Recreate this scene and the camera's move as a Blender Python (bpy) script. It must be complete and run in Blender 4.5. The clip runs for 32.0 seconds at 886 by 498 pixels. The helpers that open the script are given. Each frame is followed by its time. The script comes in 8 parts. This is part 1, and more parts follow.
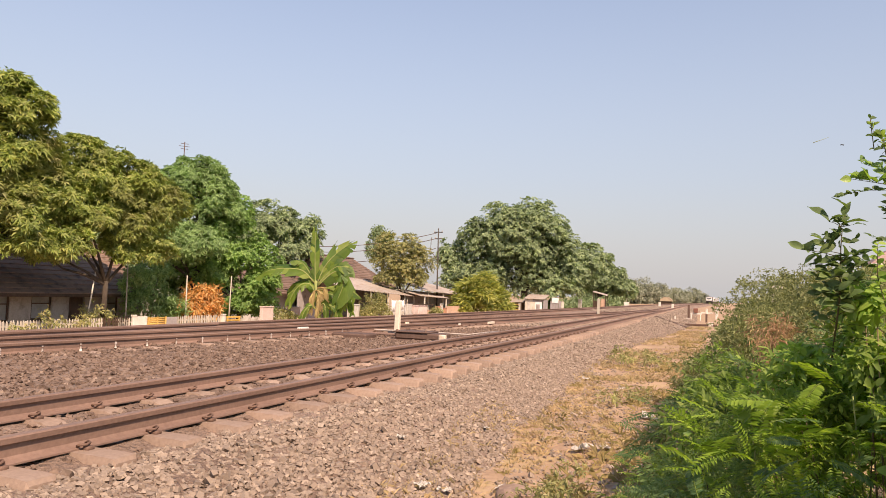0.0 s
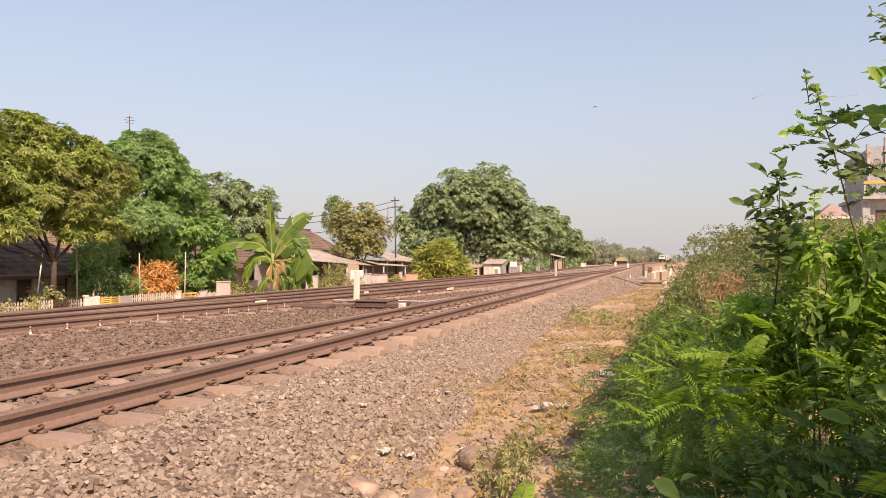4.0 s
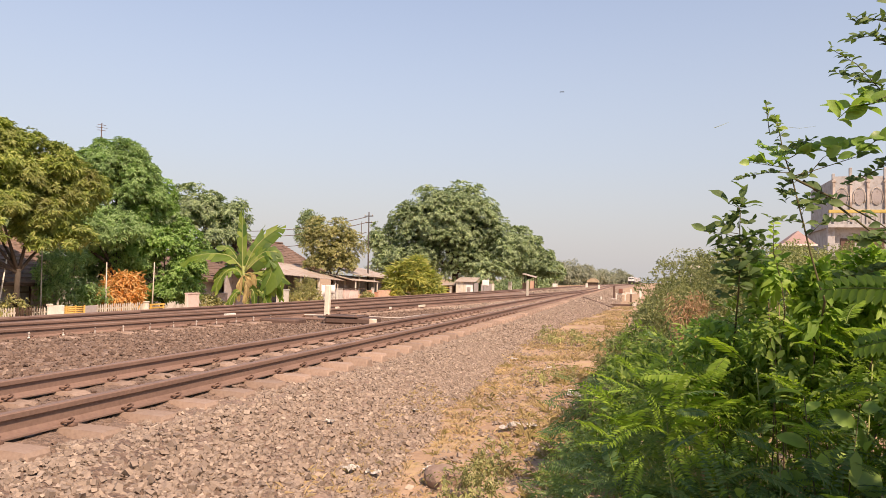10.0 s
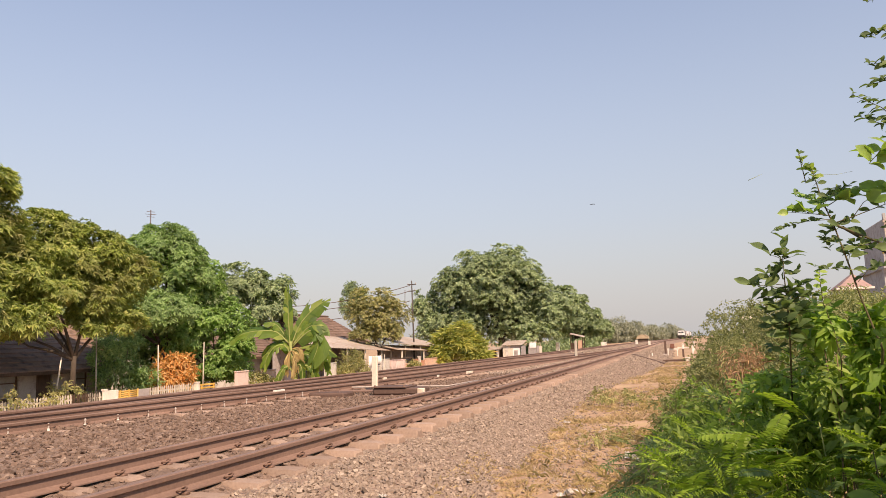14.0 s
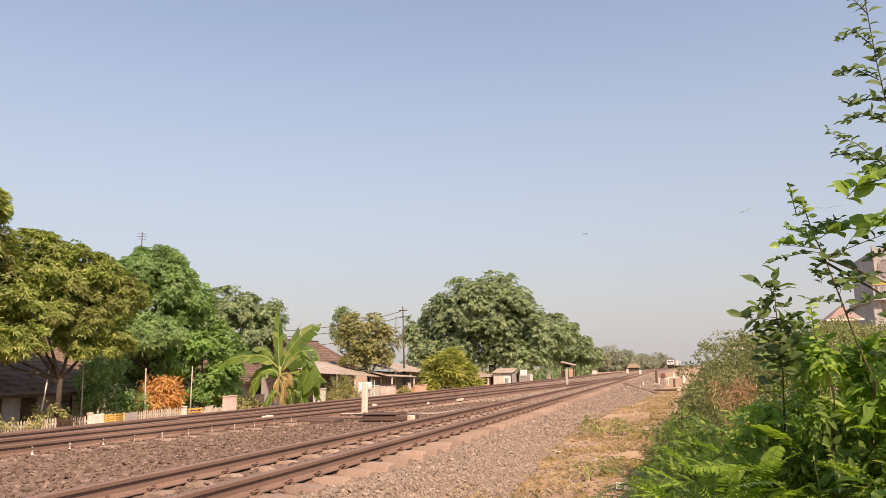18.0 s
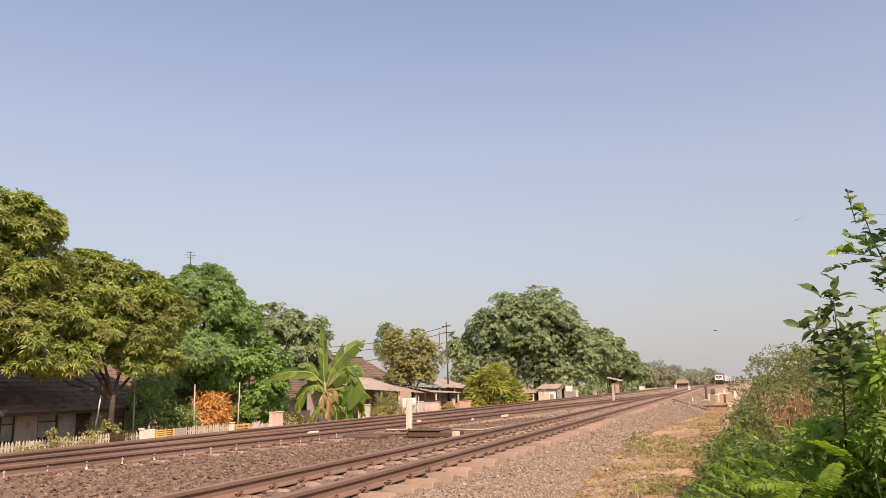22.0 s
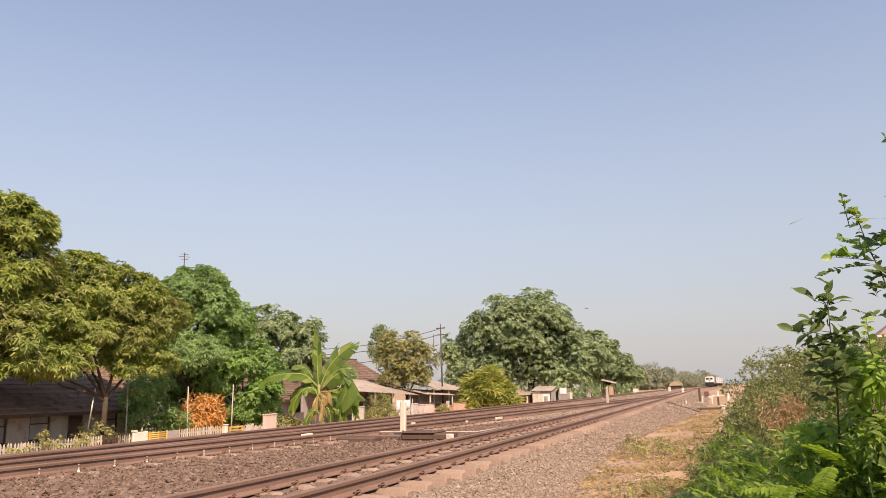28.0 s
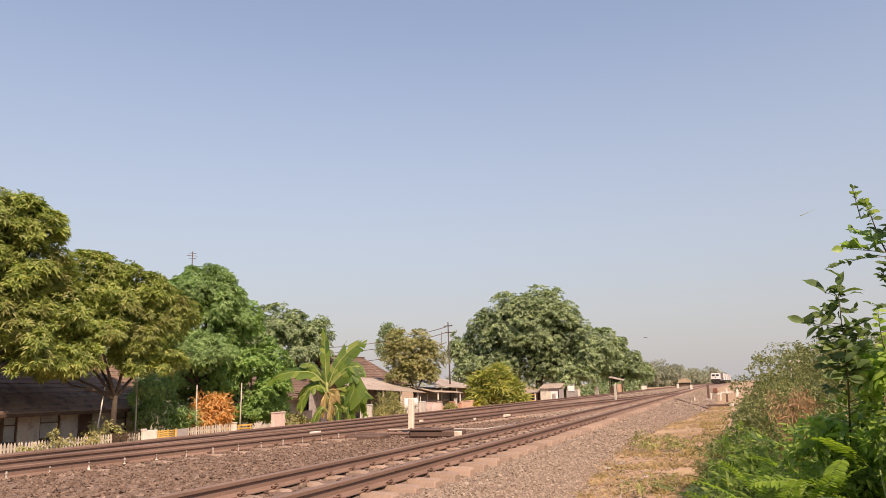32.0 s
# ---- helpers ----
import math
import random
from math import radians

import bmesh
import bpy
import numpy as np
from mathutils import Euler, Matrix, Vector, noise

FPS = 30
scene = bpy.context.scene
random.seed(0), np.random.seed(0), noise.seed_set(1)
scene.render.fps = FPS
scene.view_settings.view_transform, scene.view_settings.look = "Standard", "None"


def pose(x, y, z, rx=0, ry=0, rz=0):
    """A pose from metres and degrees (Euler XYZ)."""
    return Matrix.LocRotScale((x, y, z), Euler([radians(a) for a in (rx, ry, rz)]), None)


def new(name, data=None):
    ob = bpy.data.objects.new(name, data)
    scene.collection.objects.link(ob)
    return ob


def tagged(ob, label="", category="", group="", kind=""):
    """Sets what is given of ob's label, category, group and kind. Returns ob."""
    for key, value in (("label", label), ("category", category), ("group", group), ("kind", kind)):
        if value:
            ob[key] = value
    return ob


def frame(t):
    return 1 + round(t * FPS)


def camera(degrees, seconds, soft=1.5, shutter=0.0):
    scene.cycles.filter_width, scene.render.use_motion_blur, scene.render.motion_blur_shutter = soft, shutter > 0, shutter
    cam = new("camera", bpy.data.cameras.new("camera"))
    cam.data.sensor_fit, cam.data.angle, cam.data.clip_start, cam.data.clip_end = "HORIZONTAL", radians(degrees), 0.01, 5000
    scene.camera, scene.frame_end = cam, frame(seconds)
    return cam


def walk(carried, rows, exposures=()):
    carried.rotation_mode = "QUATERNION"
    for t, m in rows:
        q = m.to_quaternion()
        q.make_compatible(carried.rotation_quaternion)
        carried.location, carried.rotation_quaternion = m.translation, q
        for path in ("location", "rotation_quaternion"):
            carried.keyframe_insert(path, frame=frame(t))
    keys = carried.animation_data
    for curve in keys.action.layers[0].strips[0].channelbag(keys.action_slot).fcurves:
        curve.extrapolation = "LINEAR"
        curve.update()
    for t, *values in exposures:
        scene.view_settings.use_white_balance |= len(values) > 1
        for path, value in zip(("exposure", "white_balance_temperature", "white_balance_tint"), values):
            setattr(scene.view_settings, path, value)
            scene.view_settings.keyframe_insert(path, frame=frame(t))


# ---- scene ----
cam = camera(62.58, 32.0, soft=0.5)
PATH = [
    (0.0, pose(-0.023, -0.001, 1.497, 93.42, -1.97, 20.81)),
    (0.5, pose(-0.025, 0.007, 1.492, 92.53, -2.26, 19.43)),
    (1.0, pose(-0.017, 0.012, 1.491, 91.91, -2.30, 19.27)),
    (1.5, pose(-0.017, 0.008, 1.496, 92.83, -1.83, 18.53)),
    (2.0, pose(-0.012, 0.017, 1.507, 92.54, -0.32, 13.42)),
    (2.5, pose(-0.030, 0.021, 1.499, 92.53, -0.87, 12.49)),
    (3.0, pose(-0.031, 0.026, 1.495, 92.29, -1.73, 15.01)),
    (3.5, pose(-0.016, 0.024, 1.488, 90.95, -0.51, 15.95)),
    (4.0, pose(-0.008, 0.018, 1.491, 90.92, 0.16, 17.59)),
    (4.5, pose(-0.011, 0.021, 1.496, 91.54, 0.25, 18.41)),
    (6.5, pose(-0.006, 0.013, 1.497, 92.43, 0.47, 19.32)),
    (7.0, pose(-0.004, 0.006, 1.499, 92.99, 0.35, 19.32)),
    (7.5, pose(-0.001, -0.000, 1.501, 93.32, -0.15, 19.06)),
    (8.0, pose(-0.002, -0.005, 1.500, 93.23, -0.27, 18.94)),
    (8.5, pose(0.001, 0.005, 1.496, 92.76, -0.40, 18.09)),
    (9.0, pose(-0.002, 0.010, 1.494, 92.66, -0.66, 16.94)),
    (9.5, pose(-0.002, 0.009, 1.493, 92.14, -1.10, 16.54)),
    (10.0, pose(0.008, 0.011, 1.492, 92.29, -1.24, 15.44)),
    (10.5, pose(0.002, 0.006, 1.497, 92.73, -0.49, 15.18)),
    (11.0, pose(0.009, 0.006, 1.499, 93.65, -0.01, 16.89)),
    (11.5, pose(0.011, -0.004, 1.498, 93.89, 0.13, 16.69)),
    (12.0, pose(0.009, -0.007, 1.502, 93.97, -0.22, 17.73)),
    (12.5, pose(0.008, -0.004, 1.500, 93.91, 0.82, 18.91)),
    (13.0, pose(0.010, -0.001, 1.499, 94.21, 1.56, 19.75)),
    (13.5, pose(0.011, 0.002, 1.501, 96.74, 2.45, 19.02)),
    (14.0, pose(0.017, -0.005, 1.502, 97.43, 1.83, 19.05)),
    (14.5, pose(0.019, -0.014, 1.497, 97.77, 0.60, 18.22)),
    (15.0, pose(0.019, -0.023, 1.507, 99.52, 0.97, 18.66)),
    (15.5, pose(0.023, -0.026, 1.500, 99.61, 1.48, 18.66)),
    (17.5, pose(0.015, -0.020, 1.507, 99.64, 1.54, 18.04)),
    (18.0, pose(0.007, -0.010, 1.506, 99.47, 1.16, 18.30)),
    (18.5, pose(0.007, -0.009, 1.500, 99.31, 1.06, 18.39)),
    (19.0, pose(0.008, -0.008, 1.507, 99.41, 1.17, 18.75)),
    (19.5, pose(0.008, -0.009, 1.504, 98.74, 1.77, 21.05)),
    (20.0, pose(0.004, -0.010, 1.502, 99.72, 2.28, 23.81)),
    (20.5, pose(-0.006, -0.008, 1.504, 101.09, 1.33, 24.06)),
    (21.0, pose(-0.007, -0.006, 1.502, 101.01, 1.23, 22.65)),
    (21.5, pose(-0.005, -0.006, 1.503, 101.07, 1.23, 22.41)),
    (22.0, pose(0.003, -0.005, 1.500, 100.76, 1.22, 21.71)),
    (22.5, pose(0.001, -0.006, 1.502, 100.66, 1.39, 21.11)),
    (23.0, pose(0.005, -0.009, 1.501, 100.28, 1.58, 20.99)),
    (23.5, pose(0.007, -0.006, 1.498, 100.22, 1.48, 21.01)),
    (24.0, pose(-0.001, -0.006, 1.499, 100.46, 1.38, 21.02)),
    (24.5, pose(-0.003, -0.003, 1.498, 100.40, 1.24, 21.01)),
    (25.0, pose(-0.002, 0.002, 1.501, 100.33, 1.16, 20.76)),
    (25.5, pose(-0.005, 0.007, 1.505, 100.29, 1.02, 20.41)),
    (27.5, pose(-0.008, 0.008, 1.505, 100.43, 1.36, 20.97)),
    (28.0, pose(0.002, 0.001, 1.505, 100.91, 1.19, 21.26)),
    (28.5, pose(0.002, -0.009, 1.503, 100.91, 1.35, 21.55)),
    (29.0, pose(0.002, -0.010, 1.504, 101.01, 1.31, 21.58)),
    (29.5, pose(0.006, -0.009, 1.505, 101.21, 1.34, 21.73)),
    (30.0, pose(0.006, -0.010, 1.504, 101.21, 1.29, 21.20)),
    (30.5, pose(0.006, -0.006, 1.506, 101.43, 1.18, 21.51)),
    (31.0, pose(0.005, 0.002, 1.508, 101.30, 1.53, 21.40)),
    (31.5, pose(0.003, 0.006, 1.500, 101.19, 1.36, 21.03)),
    (32.0, pose(-0.001, 0.004, 1.494, 100.76, 1.38, 21.86)),
]
EXPOSURES = [(0.0, 0.48, 8400, 24), (2.0, 0.54, 8450, 24), (4.0, 0.54, 8450, 24), (7.0, 0.48, 8400, 24), (12.0, 0.52, 8500, 24), (14.0, 0.45, 8600, 24), (20.0, 0.45, 8550, 24), (21.0, 0.36, 8450, 24), (22.0, 0.36, 8450, 24), (23.0, 0.43, 8450, 24), (28.0, 0.43, 8450, 24), (29.0, 0.36, 8450, 24), (32.0, 0.36, 8450, 24)]
walk(cam, PATH, EXPOSURES)

# ---- world, sun, exposure ----
SUN_AZ, SUN_EL = 136.0, 46.0     # degrees: clockwise from +Y, above the horizon
world = bpy.data.worlds.new("sky")
scene.world = world
world.use_nodes = True
wn = world.node_tree.nodes
sky = wn.new("ShaderNodeTexSky")
sky.sky_type = "NISHITA"
sky.sun_disc = False
sky.sun_elevation, sky.sun_rotation = radians(SUN_EL), radians(SUN_AZ)
sky.altitude, sky.air_density, sky.dust_density, sky.ozone_density = 20, 1.4, 0.9, 5.0
wn["Background"].inputs[1].default_value = 0.15
# dusty haze that thickens evenly towards the horizon, all the way round
wtc, wsep, wramp, wmix = wn.new("ShaderNodeTexCoord"), wn.new("ShaderNodeSeparateXYZ"), wn.new("ShaderNodeValToRGB"), wn.new("ShaderNodeMix")
wel = wramp.color_ramp.elements
wel.new(0.2)
wel.new(0.45)
for we, (wp, wv) in zip(wel, [(0.0, 0.95), (0.2, 0.62), (0.45, 0.2), (1.0, 0.0)]):
    we.position, we.color = wp, (wv, wv, wv, 1)
wmix.data_type = "RGBA"
whaze = wn.new("ShaderNodeValToRGB")
for we, (wp, wv) in zip(whaze.color_ramp.elements, [(0.0, (0.600, 0.735, 0.875, 1)), (0.16, (0.542, 0.734, 1.0, 1))]):
    we.position, we.color = wp, wv
wbright = wn.new("ShaderNodeVectorMath")
wbright.operation = "SCALE"
wbright.inputs["Scale"].default_value = 3.65
wl = world.node_tree.links
wl.new(wtc.outputs["Generated"], wsep.inputs[0])
wl.new(wsep.outputs[2], wramp.inputs[0])
wl.new(wsep.outputs[2], whaze.inputs[0])
wl.new(whaze.outputs[0], wbright.inputs[0])
wl.new(wbright.outputs[0], wmix.inputs[7])
wl.new(wramp.outputs[0], wmix.inputs[0])
wtint = wn.new("ShaderNodeMix")
wtint.data_type, wtint.blend_type = "RGBA", "MULTIPLY"
wtint.inputs[0].default_value = 1.0
wtint.inputs[7].default_value = (0.96, 0.962, 0.99, 1)
wl.new(sky.outputs[0], wtint.inputs[6])
wl.new(wtint.outputs[2], wmix.inputs[6])
wl.new(wmix.outputs[2], wn["Background"].inputs[0])

lamp = bpy.data.lights.new("sun", "SUN")
lamp.energy, lamp.angle, lamp.color = 4.6, radians(0.6), (1.0, 0.9, 0.78)
sun = new("sun", lamp)
saz, sel = radians(SUN_AZ), radians(SUN_EL)
SUN_DIR = Vector((math.sin(saz) * math.cos(sel), math.cos(saz) * math.cos(sel), math.sin(sel)))
sun.matrix_world = Matrix.Translation((0, 0, 60)) @ SUN_DIR.to_track_quat("Z", "Y").to_matrix().to_4x4()


# ---- materials ----
def mat(name, rough=0.8, metal=0.0, spec=0.3):
    m = bpy.data.materials.new(name)
    m.use_nodes = True
    nt = m.node_tree
    b = nt.nodes["Principled BSDF"]
    b.inputs["Roughness"].default_value = rough
    b.inputs["Metallic"].default_value = metal
    b.inputs["Specular IOR Level"].default_value = spec
    return m, nt, b


def node(nt, kind, **inputs):
    n = nt.nodes.new(kind)
    for k, v in inputs.items():
        n.inputs[k.replace("_", " ")].default_value = v
    return n


def ramp(nt, fac, stops):
    r = nt.nodes.new("ShaderNodeValToRGB")
    el = r.color_ramp.elements
    while len(el) < len(stops):
        el.new(0.5)
    for e, (p, c) in zip(el, stops):
        e.position, e.color = p, (*c, 1)
    nt.links.new(fac, r.inputs[0])
    return r.outputs[0]


def mix(nt, fac, a, b, kind="MIX"):
    m = nt.nodes.new("ShaderNodeMix")
    m.data_type, m.blend_type = "RGBA", kind
    for sock, v in ((m.inputs[0], fac), (m.inputs[6], a), (m.inputs[7], b)):
        if isinstance(v, bpy.types.NodeSocket):
            nt.links.new(v, sock)
        elif isinstance(v, (int, float)):
            sock.default_value = v
        else:
            sock.default_value = (*v, 1)
    return m.outputs[2]


def noise_tex(nt, scale, detail=4.0, rough=0.55, coords="Object", stretch=None):
    tc = nt.nodes.new("ShaderNodeTexCoord")
    src = tc.outputs[coords]
    if stretch:
        mp = nt.nodes.new("ShaderNodeMapping")
        mp.inputs["Scale"].default_value = stretch
        nt.links.new(src, mp.inputs[0])
        src = mp.outputs[0]
    n = node(nt, "ShaderNodeTexNoise", Scale=scale, Detail=detail, Roughness=rough)
    nt.links.new(src, n.inputs["Vector"])
    return n.outputs["Fac"]


def bump(nt, bsdf, fac, strength=0.4, dist=0.01):
    b = node(nt, "ShaderNodeBump", Strength=strength, Distance=dist)
    nt.links.new(fac, b.inputs["Height"])
    nt.links.new(b.outputs[0], bsdf.inputs["Normal"])


def grained(name, dark, light, big=0.7, fine=25.0, rough=0.85, metal=0.0, spec=0.3, stain=None, bumpy=0.4, dist=0.01,
            stretch=None, vary=0.0, stain_scale=2.0):
    """A surface with fine grain, broad blotches and, if given, stains of a second colour."""
    m, nt, b = mat(name, rough, metal, spec)
    f1 = noise_tex(nt, fine, 5, 0.6, stretch=stretch)
    f2 = noise_tex(nt, big, 3, 0.5)
    c = ramp(nt, f1, [(0.28, dark), (0.72, light)])
    c2 = ramp(nt, f2, [(0.3, [v * 0.78 for v in dark]), (0.7, [min(1, v * 1.1) for v in light])])
    col = mix(nt, 0.45, c, c2)
    if stain:
        f3 = noise_tex(nt, stain_scale, 5, 0.65)
        k = ramp(nt, f3, [(0.5, (0, 0, 0)), (0.66, (1, 1, 1))])
        col = mix(nt, k, col, stain)
    if vary:
        oi = nt.nodes.new("ShaderNodeObjectInfo")
        v = ramp(nt, oi.outputs["Random"], [(0.0, (1 - vary,) * 3), (1.0, (1 + vary * 0.4,) * 3)])
        col = mix(nt, 1.0, col, v, "MULTIPLY")
    nt.links.new(col, b.inputs["Base Color"])
    bump(nt, b, f1, bumpy, dist)
    return m


def leaf_mat(name, stops, trans=0.35, rough=0.5, blotch=None, gain=1.3):
    """Leaves: each one takes its own tone; light also passes through."""
    m, nt, b = mat(name, rough, 0.0, 0.35)
    g = nt.nodes.new("ShaderNodeNewGeometry")
    oi = nt.nodes.new("ShaderNodeObjectInfo")
    add, fr = nt.nodes.new("ShaderNodeMath"), nt.nodes.new("ShaderNodeMath")
    add.operation, fr.operation = "ADD", "FRACT"
    nt.links.new(g.outputs["Random Per Island"], add.inputs[0])
    nt.links.new(oi.outputs["Random"], add.inputs[1])
    nt.links.new(add.outputs[0], fr.inputs[0])
    n = len(stops)
    col = ramp(nt, fr.outputs[0], [(i / (n - 1), [v * gain for v in c]) for i, c in enumerate(stops)])
    f = noise_tex(nt, 0.8, 3, 0.6)
    tone = ramp(nt, f, [(0.3, (0.72, 0.72, 0.72)), (0.7, (1.2, 1.18, 1.1))])
    col = mix(nt, 1.0, col, tone, "MULTIPLY")
    if blotch:
        f2 = noise_tex(nt, 0.45, 3, 0.6)
        k = ramp(nt, f2, [(0.52, (0, 0, 0)), (0.68, (1, 1, 1))])
        col = mix(nt, k, col, blotch)
    nt.links.new(col, b.inputs["Base Color"])
    tr = nt.nodes.new("ShaderNodeBsdfTranslucent")
    tcol = mix(nt, 1.0, col, (1.2, 1.28, 0.74), "MULTIPLY")
    nt.links.new(tcol, tr.inputs[0])
    mx = nt.nodes.new("ShaderNodeMixShader")
    mx.inputs[0].default_value = trans
    nt.links.new(b.outputs[0], mx.inputs[1])
    nt.links.new(tr.outputs[0], mx.inputs[2])
    nt.links.new(mx.outputs[0], nt.nodes["Material Output"].inputs[0])
    return m


def stone_mat(name, stops):
    m, nt, b = mat(name, 0.9, 0.0, 0.25)
    g = nt.nodes.new("ShaderNodeNewGeometry")
    oi = nt.nodes.new("ShaderNodeObjectInfo")
    add = nt.nodes.new("ShaderNodeMath")
    add.operation = "ADD"
    nt.links.new(g.outputs["Random Per Island"], add.inputs[0])
    nt.links.new(oi.outputs["Random"], add.inputs[1])
    fr = nt.nodes.new("ShaderNodeMath")
    fr.operation = "FRACT"
    nt.links.new(add.outputs[0], fr.inputs[0])
    n = len(stops)
    col = ramp(nt, fr.outputs[0], [(i / (n - 1), c) for i, c in enumerate(stops)])
    f = noise_tex(nt, 40, 4, 0.6)
    tone = ramp(nt, f, [(0.3, (0.78, 0.78, 0.78)), (0.7, (1.15, 1.13, 1.1))])
    col = mix(nt, 1.0, col, tone, "MULTIPLY")
    nt.links.new(col, b.inputs["Base Color"])
    bump(nt, b, f, 0.4, 0.004)
    return m


M_SOIL = grained("dry_soil", (0.252, 0.158, 0.100), (0.483, 0.331, 0.215), 0.5, 9.0, 0.95, stain=(0.420, 0.304, 0.158), bumpy=0.7, dist=0.03)
M_BALLAST = grained("ballast_dust", (0.13, 0.085, 0.062), (0.36, 0.255, 0.195), 0.4, 26.0, 0.95, bumpy=1.0, dist=0.05)
M_STONE = stone_mat("crushed_stone", [(0.179, 0.137, 0.109), (0.286, 0.223, 0.177), (0.246, 0.192, 0.153), (0.336, 0.264, 0.209), (0.213, 0.165, 0.131), (0.414, 0.333, 0.267)])
M_STONE_RUST = stone_mat("rust_stained_stone", [(0.094, 0.062, 0.047), (0.179, 0.122, 0.094), (0.150, 0.103, 0.080), (0.221, 0.155, 0.119), (0.122, 0.085, 0.066), (0.291, 0.216, 0.169)])
M_RAIL = grained("rusty_rail", (0.153, 0.093, 0.071), (0.260, 0.167, 0.128), 0.6, 30.0, 0.75, 0.0, 0.4, bumpy=0.25, dist=0.004)
M_RAILTOP = grained("rail_running_band", (0.17, 0.105, 0.08), (0.27, 0.18, 0.14), 0.6, 30.0, 0.55, 0.1, 0.4, bumpy=0.15, dist=0.003)
M_SLEEPER = grained("dusty_concrete", (0.27, 0.185, 0.138), (0.43, 0.315, 0.245), 0.9, 30.0, 0.9, vary=0.25, bumpy=0.5)
M_CLIP = grained("rusty_clip", (0.13, 0.075, 0.055), (0.24, 0.15, 0.112), 3.0, 60.0, 0.7, 0.1, vary=0.2)
M_WHITE = grained("white_paint", (0.62, 0.58, 0.50), (0.82, 0.79, 0.72), 1.5, 18.0, 0.7, stain=(0.50, 0.42, 0.33), bumpy=0.15)
M_DARKSTEEL = grained("dark_rusty_steel", (0.085, 0.052, 0.04), (0.175, 0.11, 0.085), 1.0, 22.0, 0.7, 0.2, bumpy=0.3)
M_BARK = grained("bark", (0.045, 0.035, 0.027), (0.10, 0.078, 0.06), 1.2, 14.0, 0.95, stretch=(1, 1, 0.25), bumpy=0.9, dist=0.03)
M_LEAF_MANGO = leaf_mat("mango_leaves", [(0.058, 0.085, 0.024), (0.112, 0.148, 0.040), (0.168, 0.195, 0.060), (0.084, 0.118, 0.033), (0.22, 0.228, 0.085)], 0.40, blotch=(0.25, 0.245, 0.10), gain=2.3)
M_LEAF_DEEP = leaf_mat("deep_green_leaves", [(0.050, 0.072, 0.042), (0.088, 0.120, 0.068), (0.138, 0.170, 0.100), (0.067, 0.094, 0.055)], 0.36, gain=2.8)
M_LEAF_MID = leaf_mat("mid_green_leaves", [(0.05, 0.085, 0.036), (0.085, 0.14, 0.057), (0.13, 0.185, 0.088), (0.065, 0.108, 0.046)], 0.45, gain=2.8)
M_LEAF_BRIGHT = leaf_mat("fresh_green_leaves", [(0.052, 0.10, 0.031), (0.088, 0.155, 0.048), (0.13, 0.20, 0.072), (0.068, 0.12, 0.038)], 0.45, gain=2.5)
M_LEAF_OLIVE = leaf_mat("olive_leaves", [(0.095, 0.105, 0.042), (0.15, 0.155, 0.066), (0.20, 0.192, 0.09), (0.112, 0.122, 0.052), (0.24, 0.20, 0.11)], 0.34, gain=2.1)
M_LEAF_YELLOW = leaf_mat("yellow_green_leaves", [(0.15, 0.18, 0.06), (0.26, 0.275, 0.09), (0.36, 0.345, 0.13), (0.19, 0.215, 0.065), (0.10, 0.14, 0.05)], 0.42, gain=1.75)
M_LEAF_ORANGE = leaf_mat("croton_leaves", [(0.50, 0.22, 0.07), (0.60, 0.34, 0.13), (0.38, 0.16, 0.05), (0.64, 0.43, 0.21), (0.27, 0.15, 0.05)], 0.35)
# paler and greyer than the other leaves: distance haze put into the colour
M_LEAF_FAR = leaf_mat("hazed_far_leaves", [(0.125, 0.138, 0.112), (0.155, 0.168, 0.138), (0.19, 0.20, 0.165)], 0.3, gain=2.0)
M_BANANA = leaf_mat("banana_leaf", [(0.042, 0.095, 0.018), (0.068, 0.13, 0.024), (0.125, 0.19, 0.032), (0.048, 0.10, 0.02), (0.22, 0.28, 0.07)], 0.42, 0.45, gain=1.3)
M_BANANA_DRY = leaf_mat("dry_banana_leaf", [(0.34, 0.26, 0.12), (0.24, 0.17, 0.08), (0.44, 0.36, 0.17)], 0.3, 0.8)
M_STEM = grained("green_stem", (0.16, 0.20, 0.06), (0.30, 0.33, 0.12), 2.0, 30.0, 0.7, bumpy=0.2)
M_TWIG = grained("brown_twig", (0.12, 0.085, 0.05), (0.26, 0.19, 0.12), 3.0, 50.0, 0.9, bumpy=0.3)


# ---- mesh helpers ----
def mesh_np(name, verts, faces, material, smooth=False):
    """Mesh from arrays; every face has the same number of corners."""
    me = bpy.data.meshes.new(name)
    verts = np.asarray(verts, dtype=np.float32)
    faces = np.asarray(faces, dtype=np.int32)
    k = faces.shape[1]
    me.vertices.add(len(verts))
    me.vertices.foreach_set("co", verts.ravel())
    me.loops.add(faces.size)
    me.loops.foreach_set("vertex_index", faces.ravel())
    me.polygons.add(len(faces))
    me.polygons.foreach_set("loop_start", np.arange(0, faces.size, k, dtype=np.int32))
    me.polygons.foreach_set("use_smooth", np.full(len(faces), smooth, dtype=bool))
    me.update(calc_edges=True)
    me.validate()
    me.materials.append(material)
    return me


def bm_mesh(name, bm, material, smooth=False):
    me = bpy.data.meshes.new(name)
    bmesh.ops.recalc_face_normals(bm, faces=bm.faces)
    bm.to_mesh(me)
    bm.free()
    for p in me.polygons:
        p.use_smooth = smooth
    me.materials.append(material)
    return me


